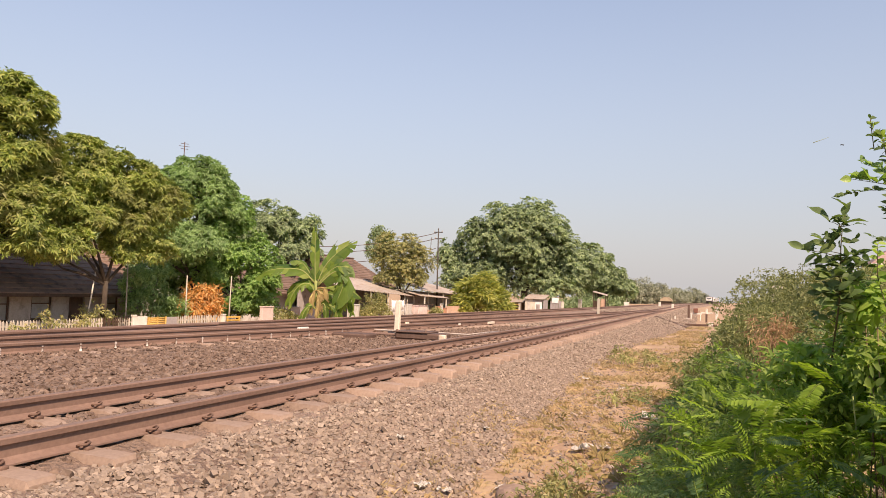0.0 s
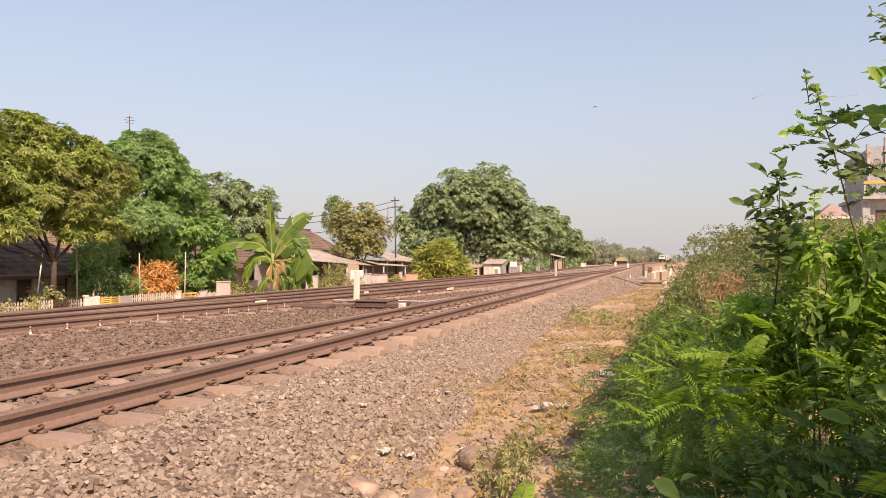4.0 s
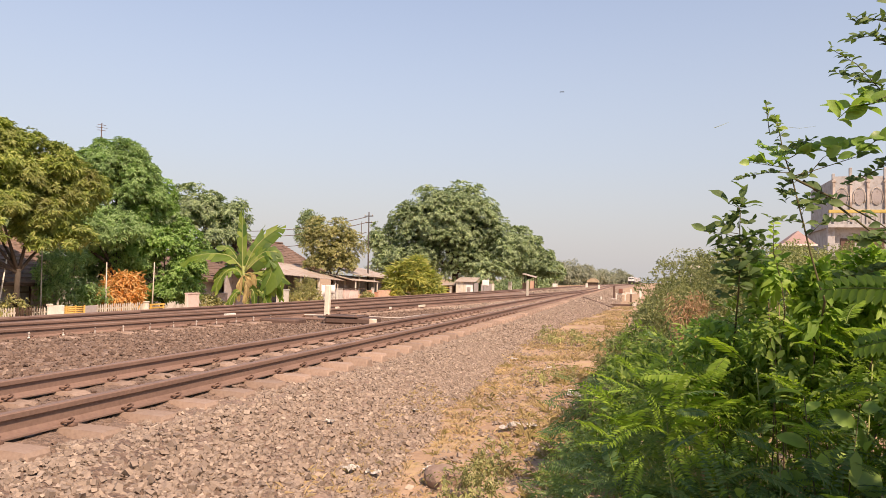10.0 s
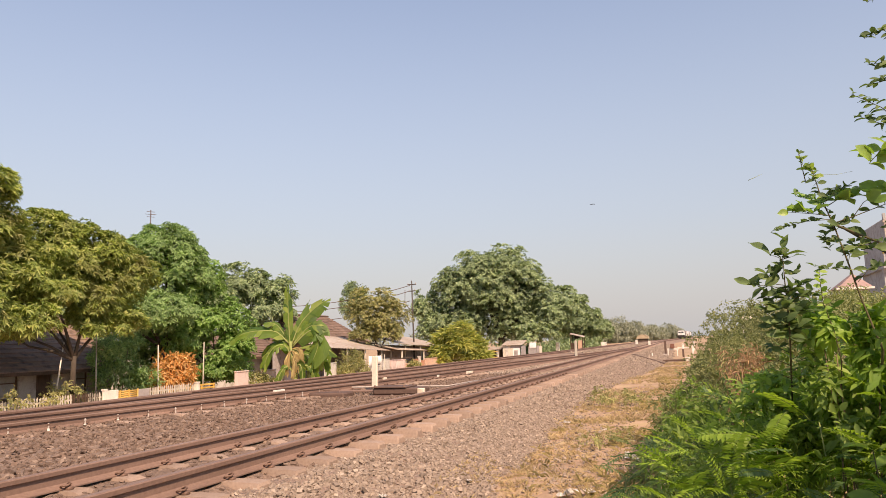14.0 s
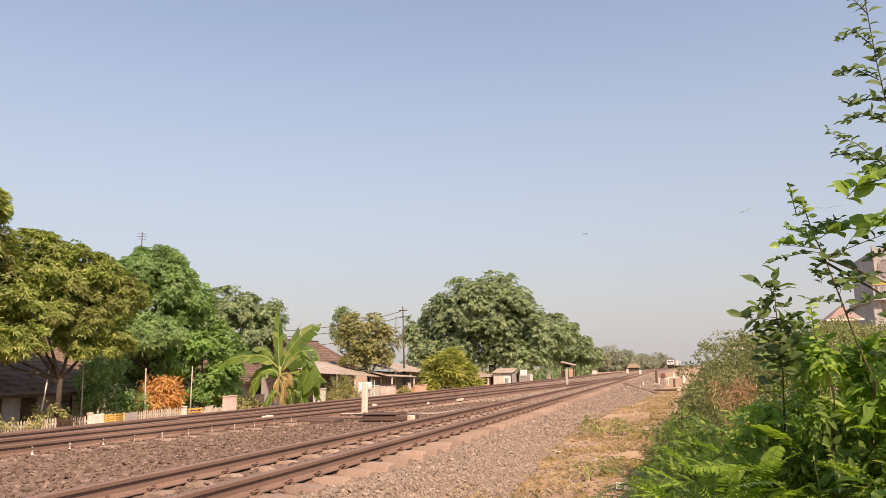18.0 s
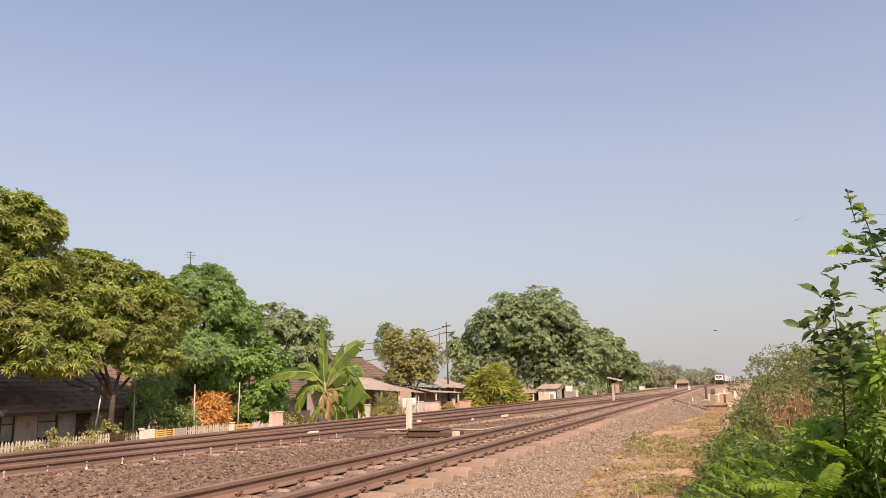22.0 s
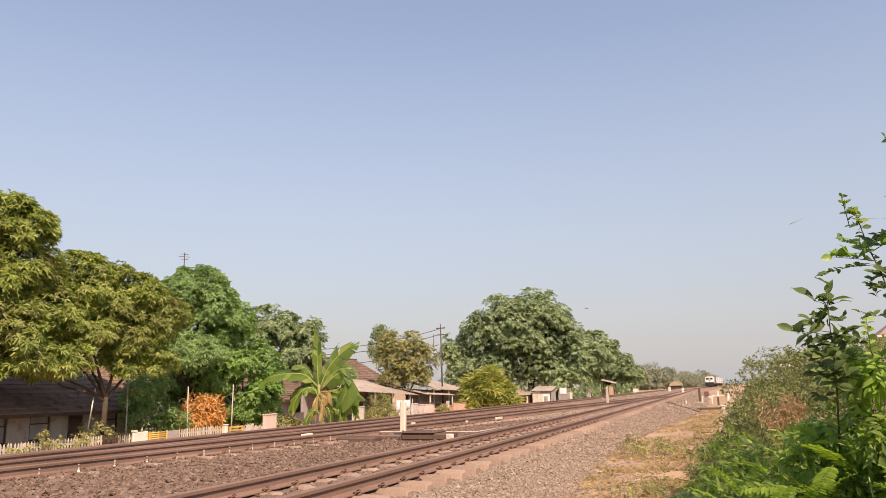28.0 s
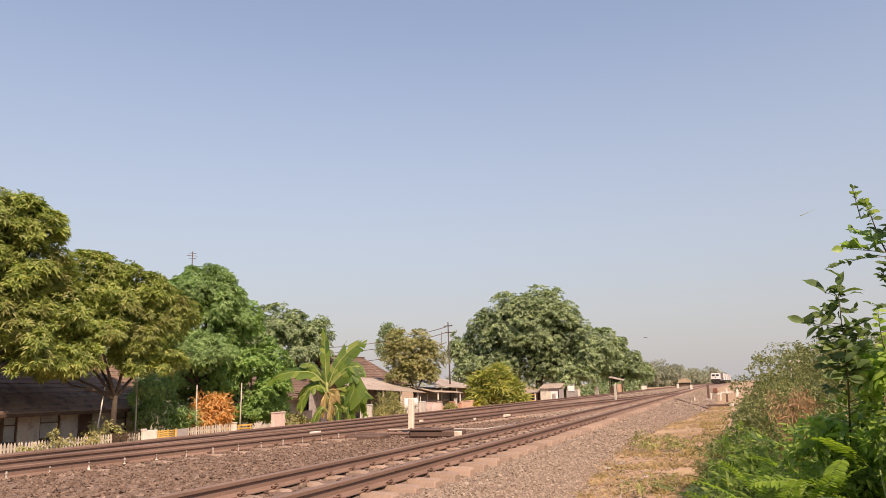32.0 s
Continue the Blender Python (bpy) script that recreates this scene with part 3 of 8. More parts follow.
# ---- trees ----
def crown_mesh(name, seed, material, blobs, clusters, size, per=7, droop=0.45, flat=0.0, hollow=0.55, slim=0.4, lumps=24, shape="simple", rosette=False):
    """Foliage: sprays of leaves over and inside lumpy masses (x, y, z, rx, ry, rz)."""
    rng = np.random.default_rng(seed)
    b = np.array(blobs, float).reshape(-1, 6)
    area = (b[:, 3] * b[:, 4] + b[:, 4] * b[:, 5] + b[:, 3] * b[:, 5])
    # each mass carries rounded boughs on its surface, with darker gaps between them
    boughs, radii, outs, weight = [], [], [], []
    for q, ar in zip(b, area):
        for k in range(lumps):
            d = unit(rng.normal(size=3))
            d[2] = d[2] if d[2] > -0.4 else -d[2] * 0.3
            boughs.append(q[:3] + d * q[3:] * rng.uniform(0.62, 0.9))
            radii.append(q[3:] * rng.uniform(0.26, 0.44))
            outs.append(unit(d / q[3:]))
            weight.append(ar)
    boughs, radii, outs, weight = np.array(boughs), np.array(radii), np.array(outs), np.array(weight)
    pick = rng.choice(len(boughs), clusters, p=weight / weight.sum())
    d = unit(rng.normal(size=(clusters, 3)) + outs[pick] * 0.75 + np.array([0, 0, 0.35]))
    r = np.where(rng.random(clusters) < 0.8, rng.uniform(0.8, 1.06, clusters), rng.uniform(hollow * 0.5, 0.85, clusters))
    c = boughs[pick] + d * radii[pick] * r[:, None]
    inner = rng.random(clusters) < 0.14
    q = rng.choice(len(b), clusters, p=area / area.sum())
    c = np.where(inner[:, None], b[q, :3] + unit(rng.normal(size=(clusters, 3))) * b[q, 3:] * rng.uniform(0.3, 0.75, (clusters, 1)), c)
    out = unit(d * 0.7 + outs[pick] * 0.5)
    n = clusters * per
    if rosette:
        # whorls: leaves spread round a twig tip like fingers, then hang
        axis = unit(out * 0.8 + np.array([0, 0, 0.75]) + rng.normal(0, 0.25, (clusters, 3)))
        ref = unit(np.cross(axis, rng.normal(size=(clusters, 3))))
        third = np.cross(axis, ref)
        az = (np.tile(np.arange(per) * 2 * math.pi / per, clusters) + rng.normal(0, 0.25, n))[:, None]
        lift = rng.uniform(-0.15, 0.75, n)[:, None]
        R = [np.repeat(q, per, 0) for q in (axis, ref, third)]
        along = R[1] * np.cos(az) + R[2] * np.sin(az) + R[0] * lift + np.array([0, 0, -droop * 0.35])
        base = np.repeat(c, per, 0) + along * size * 0.06
        up = R[0] + rng.normal(0, 0.22, (n, 3))
    else:
        base = np.repeat(c, per, 0) + rng.normal(0, size * 0.35, (n, 3))
        along = np.repeat(out, per, 0) * 0.5 + rng.normal(0, 0.62, (n, 3)) + np.array([0, 0, -droop * 0.7])
        up = np.repeat(out, per, 0) * 1.2 + np.array([0, 0, 0.9]) + rng.normal(0, 0.35, (n, 3))
    L = size * rng.uniform(0.65, 1.3, n)
    return leaves_mesh(name, material, base, along, up, L, L * slim * rng.uniform(0.8, 1.25, n), 0.2 + flat, shape)


def tree(label, at, trunk_h, trunk_r, blobs, material, clusters, size, seed, category="tree", group="trees along the gardens", limbs=5, **kw):
    """A tapered trunk, limbs into each mass and a crown of many leaves. Blobs are in the tree's own space."""
    t = thing("tree", label, category, pose(*at), group)
    rng = random.Random(seed)
    bm = bmesh.new()
    lean = Vector((rng.uniform(-0.25, 0.25), rng.uniform(-0.25, 0.25), 0))
    fork = Vector((0, 0, trunk_h)) + lean
    tube(bm, [(0, 0, -0.3), (lean.x * 0.2, lean.y * 0.2, trunk_h * 0.35), (lean.x * 0.6, lean.y * 0.6, trunk_h * 0.7), fork], [trunk_r * 1.35, trunk_r, trunk_r * 0.85, trunk_r * 0.75], 9)
    part("trunk", bm, M_BARK, t, smooth=True)
    bb = [blobs[i:i + 6] for i in range(0, len(blobs), 6)]
    for k in range(max(limbs, 1)):
        q = bb[k % len(bb)]
        tip = Vector(q[:3]) + Vector((rng.uniform(-0.4, 0.4) * q[3], rng.uniform(-0.4, 0.4) * q[4], rng.uniform(0.0, 0.4) * q[5]))
        mid = fork.lerp(tip, 0.5) + Vector((0, 0, -0.12 * (tip - fork).length))
        bm = bmesh.new()
        tube(bm, [fork - Vector((0, 0, 0.15)), fork.lerp(mid, 0.5), mid, tip], [trunk_r * 0.6, trunk_r * 0.45, trunk_r * 0.32, trunk_r * 0.1], 6)
        part("limb", bm, M_BARK, t, smooth=True)
    part("crown", crown_mesh("crown", seed, material, blobs, clusters, size, **kw), parent=t)
    return t


G0 = LEFT_Z
tree("tall mango tree with dense drooping leaves", (-25.4, 18.6, G0), 3.4, 0.18, [0.9, 2.2, 5.6, 1.4, 1.4, 1.3, 0.6, 1.2, 7.0, 1.5, 1.5, 1.4, -0.46, -0.6, 9.0, 1.6, 1.6, 1.6, 0.3, 0.4, 9.5, 1.0, 1.0, 0.9, 0.85, 1.1, 8.9, 1.0, 1.0, 1.1, 0.7, 0.9, 4.6, 1.3, 1.3, 1.1, 1.1, 1.5, 3.9, 1.0, 1.0, 0.85, 1.7, 2.3, 3.9, 0.95, 0.95, 0.85, -1.5, -1.8, 7.8, 2.2, 2.2, 2.1, 0.25, 0.33, 8.2, 1.3, 1.3, 1.3, -0.13, -0.15, 6.4, 1.8, 1.8, 1.3, 0.5, 0.6, 5.6, 1.2, 1.2, 0.8, -1.2, -1.6, 5.2, 2.0, 2.0, 1.4, -0.2, -1.6, 3.4, 1.2, 1.2, 1.2, 0.3, -0.9, 2.5, 0.7, 0.7, 1.0], M_LEAF_MANGO, 11500, 0.235, 21, limbs=6, slim=0.27, per=9, rosette=True, droop=0.6)
tree("broad mango tree with yellowish sunlit leaves", (-24.5, 23.9, G0), 2.6, 0.13, [0.6, 2.0, 5.6, 1.5, 1.5, 1.6, -1.8, -2.6, 5.0, 1.5, 1.5, 1.3, -0.9, -1.0, 7.2, 2.0, 2.0, 1.4, -1.5, -1.7, 5.9, 1.9, 1.9, 1.4, 0.2, 0.1, 6.1, 1.45, 1.45, 1.55, -0.6, -0.8, 5.1, 2.2, 2.2, 0.9, -1.9, -2.1, 4.1, 1.6, 1.6, 0.9, 0.7, 0.6, 4.5, 1.1, 1.1, 1.2, 0.7, 0.7, 6.7, 1.2, 1.2, 1.1, -1.2, -1.7, 3.6, 0.8, 0.8, 0.6, 0.55, 0.5, 3.75, 0.7, 0.7, 0.7, 1.35, 1.6, 3.9, 0.7, 0.7, 0.7, -2.2, -2.6, 3.9, 0.8, 0.8, 0.6], M_LEAF_MANGO, 12500, 0.21, 22, limbs=7, slim=0.28, per=9, rosette=True)
tree("dense green mango tree behind the fence", (-26.44, 31.36, G0), 2.8, 0.2, [0.2, 0.2, 8.0, 1.5, 1.5, 1.5, -1.4, -1.4, 5.2, 1.6, 1.6, 1.5, 0.1, 0.1, 7.5, 1.95, 1.95, 1.8, -0.8, -0.7, 6.5, 1.5, 1.5, 1.65, 1.1, 0.9, 6.4, 1.4, 1.4, 1.8, -0.1, -0.1, 4.8, 2.4, 2.4, 1.8, -1.3, -1.1, 7.4, 1.2, 1.2, 1.2], M_LEAF_MID, 8800, 0.21, 23, slim=0.3, per=8, rosette=True)
tree("bright green leafy tree beside the mango trees", (-25.0, 33.8, G0), 1.6, 0.13, [-0.67, -0.5, 5.85, 1.51, 1.51, 1.51, 0.11, 0.11, 4.34, 1.51, 1.51, 1.51, -0.9, -0.67, 3.38, 1.85, 1.85, 1.57, 0.45, 0.34, 2.49, 1.34, 1.34, 1.01, -1.79, -1.46, 3.61, 1.34, 1.34, 1.23, 0.78, 0.56, 1.59, 1.34, 1.34, 1.01, -0.45, 0.22, 1.37, 1.34, 1.34, 0.9, -1.3, -0.95, 7.5, 1.1, 1.1, 1.1, -0.6, -0.4, 6.6, 1.3, 1.3, 1.3, 1.0, 0.75, 3.9, 1.0, 1.0, 1.0, 1.15, 0.85, 2.8, 1.0, 1.0, 1.0], M_LEAF_BRIGHT, 7000, 0.18, 24, slim=0.48, rosette=True)
tree("spreading tree behind the house roofs", (-33.9, 51.9, G0), 4.0, 0.22, [-1.0, -0.7, 7.7, 2.1, 2.1, 1.9, 0.9, 0.6, 7.0, 1.8, 1.8, 1.8, -2.3, -1.6, 6.6, 1.9, 1.9, 1.9, 0.4, 0.3, 5.4, 2.1, 2.1, 1.65], M_LEAF_DEEP, 2600, 0.32, 25, slim=0.4, rosette=True)
tree("yellowish bushy tree beside the tin roofs", (-24.5, 54.8, G0), 2.2, 0.14, [-0.15, -0.06, 5.6, 2.2, 2.2, 1.85, -0.95, -0.45, 4.6, 1.75, 1.75, 1.6, 1.0, 0.45, 4.7, 1.6, 1.6, 1.5, -0.1, 0, 3.7, 1.9, 1.9, 1.2, -0.9, -0.4, 3.3, 1.2, 1.2, 0.9, 0.9, 0.4, 3.6, 1.3, 1.3, 1.0], M_LEAF_OLIVE, 4300, 0.165, 26, rosette=True)
tree("slim dark green tree behind the roofs", (-34.6, 72.2, G0), 5.0, 0.14, [-0.25, -0.1, 8.3, 1.25, 1.25, 1.25, -0.6, -0.3, 6.7, 1.35, 1.35, 1.55], M_LEAF_DEEP, 800, 0.25, 27)
tree("large rounded dark green tree", (-22.8, 89.1, G0), 3.5, 0.5, [-2.6, -0.65, 10.3, 4.5, 4.5, 3.7, 0.9, 0.22, 10.6, 4.2, 4.2, 3.5, -1.0, -0.25, 8.6, 4.6, 4.6, 3.8, -1.2, -0.3, 11.8, 3.4, 3.4, 2.3, -4.6, -1.3, 8.3, 3.6, 3.6, 3.6, 3.2, 0.8, 7.9, 3.2, 3.2, 3.5, -0.8, -0.2, 5.6, 5.6, 5.6, 3.2, 6.0, 1.3, 5.8, 2.5, 2.5, 2.5, -5.5, -1.6, 4.75, 3.9, 3.9, 2.85, 2.7, 0.6, 3.6, 4.2, 4.2, 2.0, -9.0, -2.8, 6.8, 2.0, 2.0, 3.0, -7.9, -2.4, 4.0, 2.85, 2.85, 2.5], M_LEAF_DEEP, 17000, 0.34, 28, limbs=8, lumps=34, slim=0.5, rosette=True)
tree("rounded tree standing behind the large one", (-19.0, 123.6, G0), 3.0, 0.4, [-1.5, -0.24, 8.0, 3.6, 3.6, 3.6, 1.3, 0.2, 6.2, 2.8, 2.8, 2.65, 3.1, 0.4, 4.2, 2.6, 2.6, 1.9, -1.0, -0.2, 4.7, 4.3, 4.3, 2.4], M_LEAF_DEEP, 4600, 0.4, 29, slim=0.5, rosette=True)
tree("low tree in the row along the fields", (-22.5, 150.0, G0), 1.5, 0.2, [0, 0, 3.6, 3.2, 3.2, 2.6, 3.4, 0, 2.9, 2.6, 2.6, 2.0, -3, 0, 4.0, 3.0, 3.0, 2.4, 0.5, -1, 1.4, 4.2, 3.0, 1.6], M_LEAF_DEEP, 2000, 0.42, 30)
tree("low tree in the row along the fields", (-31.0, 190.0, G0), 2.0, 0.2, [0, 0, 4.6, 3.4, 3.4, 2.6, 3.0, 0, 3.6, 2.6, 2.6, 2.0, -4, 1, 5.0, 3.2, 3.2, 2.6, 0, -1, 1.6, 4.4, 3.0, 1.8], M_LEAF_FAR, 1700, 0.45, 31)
tree("shaded small tree between the houses", (-28.6, 33.4, G0), 1.6, 0.1, [0, 0, 3.2, 1.5, 1.6, 1.2, -0.6, -1.6, 2.6, 1.3, 1.3, 1.2, 0.3, 1.4, 2.4, 1.3, 1.4, 1.2, 0.2, 0.2, 4.4, 1.1, 1.2, 0.9, 0.4, -1.0, 1.3, 1.0, 1.3, 0.9], M_LEAF_MID, 2600, 0.2, 32, limbs=4, slim=0.4, rosette=True)
tree("dark garden tree behind the old house", (-37.5, 31.0, G0), 2.4, 0.2, [0, 0, 5.0, 2.6, 3.0, 2.4, 1.0, 3.2, 4.4, 2.2, 2.4, 2.4, -0.5, -3.5, 4.6, 2.4, 2.6, 2.4, 0.6, 5.6, 3.4, 2.0, 2.2, 2.4, 0.5, 1.5, 2.4, 2.0, 3.5, 1.6], M_LEAF_DEEP, 3600, 0.3, 33, slim=0.4, rosette=True)
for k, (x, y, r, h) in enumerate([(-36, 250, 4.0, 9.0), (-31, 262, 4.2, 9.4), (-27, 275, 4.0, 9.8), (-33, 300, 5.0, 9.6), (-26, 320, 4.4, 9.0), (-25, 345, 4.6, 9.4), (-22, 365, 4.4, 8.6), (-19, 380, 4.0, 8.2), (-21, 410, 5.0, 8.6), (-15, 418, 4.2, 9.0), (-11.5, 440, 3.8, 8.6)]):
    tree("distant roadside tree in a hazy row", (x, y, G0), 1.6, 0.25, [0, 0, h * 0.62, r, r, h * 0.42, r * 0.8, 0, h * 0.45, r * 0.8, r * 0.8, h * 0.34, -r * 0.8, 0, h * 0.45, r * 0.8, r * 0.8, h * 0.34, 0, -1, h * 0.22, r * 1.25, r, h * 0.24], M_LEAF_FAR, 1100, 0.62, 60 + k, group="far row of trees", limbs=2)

for k, (x, y, r, h) in enumerate([(-21.5, 96, 2.0, 2.4), (-20.0, 103, 2.2, 2.2), (-19.5, 112, 2.4, 2.6), (-18.0, 121, 2.6, 2.4)]):
    tree("low dark scrub along the garden edge", (x, y, G0), 0.5, 0.08, [0, 0, h * 0.55, r, r * 1.6, h * 0.5, r * 0.8, 0, h * 0.4, r * 0.7, r, h * 0.4], M_LEAF_DEEP, 420, 0.38, 140 + k, category="shrub", group="scrub along the line", limbs=2, lumps=10)


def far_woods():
    """A wood on the skyline, both sides of the line, hazed by its leaf colour."""
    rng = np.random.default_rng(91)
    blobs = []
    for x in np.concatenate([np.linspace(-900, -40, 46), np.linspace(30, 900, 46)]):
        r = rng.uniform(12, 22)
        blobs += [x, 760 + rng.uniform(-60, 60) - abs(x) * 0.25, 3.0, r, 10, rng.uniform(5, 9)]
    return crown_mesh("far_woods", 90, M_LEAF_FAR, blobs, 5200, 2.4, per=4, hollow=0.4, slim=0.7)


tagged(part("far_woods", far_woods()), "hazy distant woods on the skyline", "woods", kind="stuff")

# ---- gardens and houses across the line ----
M_WALL = grained("limewashed_wall", (0.42, 0.40, 0.36), (0.64, 0.61, 0.56), 0.6, 12.0, 0.9, stain=(0.34, 0.30, 0.25), bumpy=0.2)
# limewash darkened by putting the mango trees' shade into its colour
M_WALL_SHADED = grained("shaded_limewash", (0.26, 0.25, 0.225), (0.40, 0.38, 0.345), 0.6, 12.0, 0.9, stain=(0.22, 0.20, 0.17), bumpy=0.2)
M_WALL_GREY = grained("grey_plaster", (0.26, 0.235, 0.23), (0.40, 0.365, 0.355), 0.5, 12.0, 0.9, stain=(0.22, 0.19, 0.17), bumpy=0.2)
M_WALL_PEACH = grained("peach_plaster", (0.50, 0.31, 0.22), (0.68, 0.45, 0.34), 0.6, 12.0, 0.9, stain=(0.42, 0.33, 0.27), bumpy=0.2)
M_WALL_ORANGE = grained("orange_brown_plaster", (0.42, 0.19, 0.11), (0.60, 0.31, 0.20), 0.8, 12.0, 0.9, stain=(0.36, 0.26, 0.2), bumpy=0.2)
M_WALL_PINK = grained("pink_plaster", (0.52, 0.38, 0.34), (0.70, 0.55, 0.50), 0.8, 12.0, 0.9, stain=(0.42, 0.34, 0.30), bumpy=0.2)
M_TILE = grained("clay_roof_tile", (0.15, 0.092, 0.068), (0.27, 0.185, 0.145), 0.5, 8.0, 0.9, stain=(0.08, 0.06, 0.05), bumpy=0.5, dist=0.02, vary=0.2)
M_TIN = grained("weathered_tin", (0.34, 0.285, 0.235), (0.48, 0.415, 0.355), 0.4, 10.0, 0.6, 0.15, stain=(0.33, 0.22, 0.15), bumpy=0.15)
M_WOOD_DARK = grained("dark_stained_wood", (0.045, 0.028, 0.02), (0.10, 0.065, 0.045), 2.0, 20.0, 0.7, stretch=(1, 1, 0.2), bumpy=0.2)
M_WOOD_PALE = grained("weathered_pale_wood", (0.46, 0.41, 0.33), (0.66, 0.61, 0.52), 1.5, 18.0, 0.85, stretch=(1, 1, 0.2), bumpy=0.3, vary=0.2)
M_BAMBOO = grained("yellow_bamboo", (0.50, 0.30, 0.07), (0.72, 0.48, 0.16), 1.2, 16.0, 0.6, stretch=(1, 0.2, 1), bumpy=0.2, vary=0.2)
M_THATCH = grained("straw_thatch", (0.30, 0.23, 0.15), (0.46, 0.37, 0.26), 0.8, 9.0, 0.95, bumpy=0.5)
M_CONC = grained("weathered_concrete", (0.36, 0.31, 0.27), (0.54, 0.48, 0.43), 0.9, 16.0, 0.9, stain=(0.28, 0.22, 0.18), bumpy=0.3)
M_PANE = grained("dusty_window_pane", (0.18, 0.20, 0.20), (0.28, 0.30, 0.30), 1.5, 8.0, 0.25, 0.0, 0.5, bumpy=0.05)
M_CLOTH = grained("white_cloth", (0.66, 0.64, 0.62), (0.82, 0.80, 0.78), 2.0, 20.0, 0.9, bumpy=0.2)


def gable_house(label, at, length, depth, eave, ridge, wall_mat, roof_mat, openings, over=0.6, rot=0.0):
    """A one-storey house along the line: wall with openings on its track side (+X), hollow behind, two roof slopes of tile rows."""
    h = thing("house", label, "house", pose(*at, 0, 0, rot), "houses across the line")
    t = 0.18
    # front wall in pieces round its openings (y0, y1, z0, z1, kind)
    edges = sorted({-length / 2, length / 2, *[o[0] for o in openings], *[o[1] for o in openings]})
    bm = bmesh.new()
    for a, b in zip(edges, edges[1:]):
        o = [q for q in openings if q[0] <= a and q[1] >= b]
        if o:
            if o[0][2] > 0.02:
                box(bm, -t, a, 0, 0, b, o[0][2])
            box(bm, -t, a, o[0][3], 0, b, eave)
        else:
            box(bm, -t, a, 0, 0, b, eave)
    part("wall", bm, wall_mat, h, "stained limewashed front wall")
    for y0, y1 in ((-length / 2, -length / 2 + t), (length / 2 - t, length / 2)):
        bm = bmesh.new()
        v = [bm.verts.new(q) for y in (y0, y1) for q in ((-t, y, 0), (-depth, y, 0), (-depth, y, eave), (-depth / 2, y, ridge - 0.12), (-t, y, eave))]
        bm.faces.new(v[:5])
        bm.faces.new(v[5:][::-1])
        for k in range(5):
            bm.faces.new((v[k], v[(k + 1) % 5], v[5 + (k + 1) % 5], v[5 + k]))
        part("gable_wall", bm, wall_mat, h)
    part("back_wall", boxed(-depth - t, -length / 2, 0, -depth, length / 2, eave), wall_mat, h)
    for y0, y1, z0, z1, kind in openings:
        if kind == "window":
            w = part("window", boxed(-0.10, y0, z0 - 0.05, 0.05, y1, z0, 0.01), M_WOOD_DARK, h, "dark wooden window sill")
            n = 2 if y1 - y0 > 1.1 else 1
            for k in range(n):
                a, b = y0 + (y1 - y0) * k / n, y0 + (y1 - y0) * (k + 1) / n
                bm = bmesh.new()
                for q in ((a, a + 0.07, z0, z1), (b - 0.07, b, z0, z1), (a + 0.07, b - 0.07, z1 - 0.08, z1), (a + 0.07, b - 0.07, z0, z0 + 0.08), (a + 0.07, b - 0.07, (z0 + z1) / 2 + 0.1, (z0 + z1) / 2 + 0.15)):
                    box(bm, -0.12, q[0], q[2], -0.05, q[1], q[3])
                part("frame", bm, M_WOOD_DARK, w, "dark wooden window frame")
                part("pane", boxed(-0.095, a + 0.07, z0 + 0.08, -0.085, b - 0.07, z1 - 0.08), M_PANE, w, "dusty grey pane")
        else:
            d = part("door", boxed(-0.12, y0 + 0.05, 0.02, -0.07, y1 - 0.05, z1 - 0.05, 0.01), M_WOOD_DARK, h, "dark brown wooden door")
            part("panel", boxed(-0.07, y0 + 0.16, 1.1, -0.055, y1 - 0.16, z1 - 0.2, 0.008), M_WOOD_DARK, d)
            part("panel", boxed(-0.07, y0 + 0.16, 0.2, -0.055, y1 - 0.16, 0.95, 0.008), M_WOOD_DARK, d)
    # roof: overlapping courses on both slopes
    slope = (ridge - eave) / (depth / 2)
    for side, nm in ((1, "roof"), (-1, "rear_roof")):
        bm = bmesh.new()
        n = 14
        run = depth / 2 + over
        prof = []
        for k in range(n):
            u0, u1 = run * k / n, run * (k + 1) / n
            prof += [(u0, ridge - slope * u0 + 0.05), (u1, ridge - slope * u1 + 0.09)]
        prof += [(run, ridge - slope * run + 0.02), (0, ridge - 0.02)]
        rows = [[bm.verts.new((-depth / 2 + side * u, y, z)) for u, z in prof] for y in (-length / 2 - 0.4, length / 2 + 0.4)]
        for k in range(len(prof)):
            j = (k + 1) % len(prof)
            bm.faces.new((rows[0][k], rows[0][j], rows[1][j], rows[1][k]))
        bm.faces.new(rows[0])
        bm.faces.new(rows[1][::-1])
        part(nm, bm, roof_mat, h, "weathered roof slope in courses")
    part("ridge_cap", boxed(-depth / 2 - 0.12, -length / 2 - 0.42, ridge + 0.03, -depth / 2 + 0.12, length / 2 + 0.42, ridge + 0.14, 0.04), roof_mat, h)
    part("fascia", boxed(over - 0.02, -length / 2 - 0.38, eave - slope * over - 0.09, over + 0.02, length / 2 + 0.38, eave - slope * over + 0.05), M_WOOD_DARK, h, "dark fascia board")
    return h


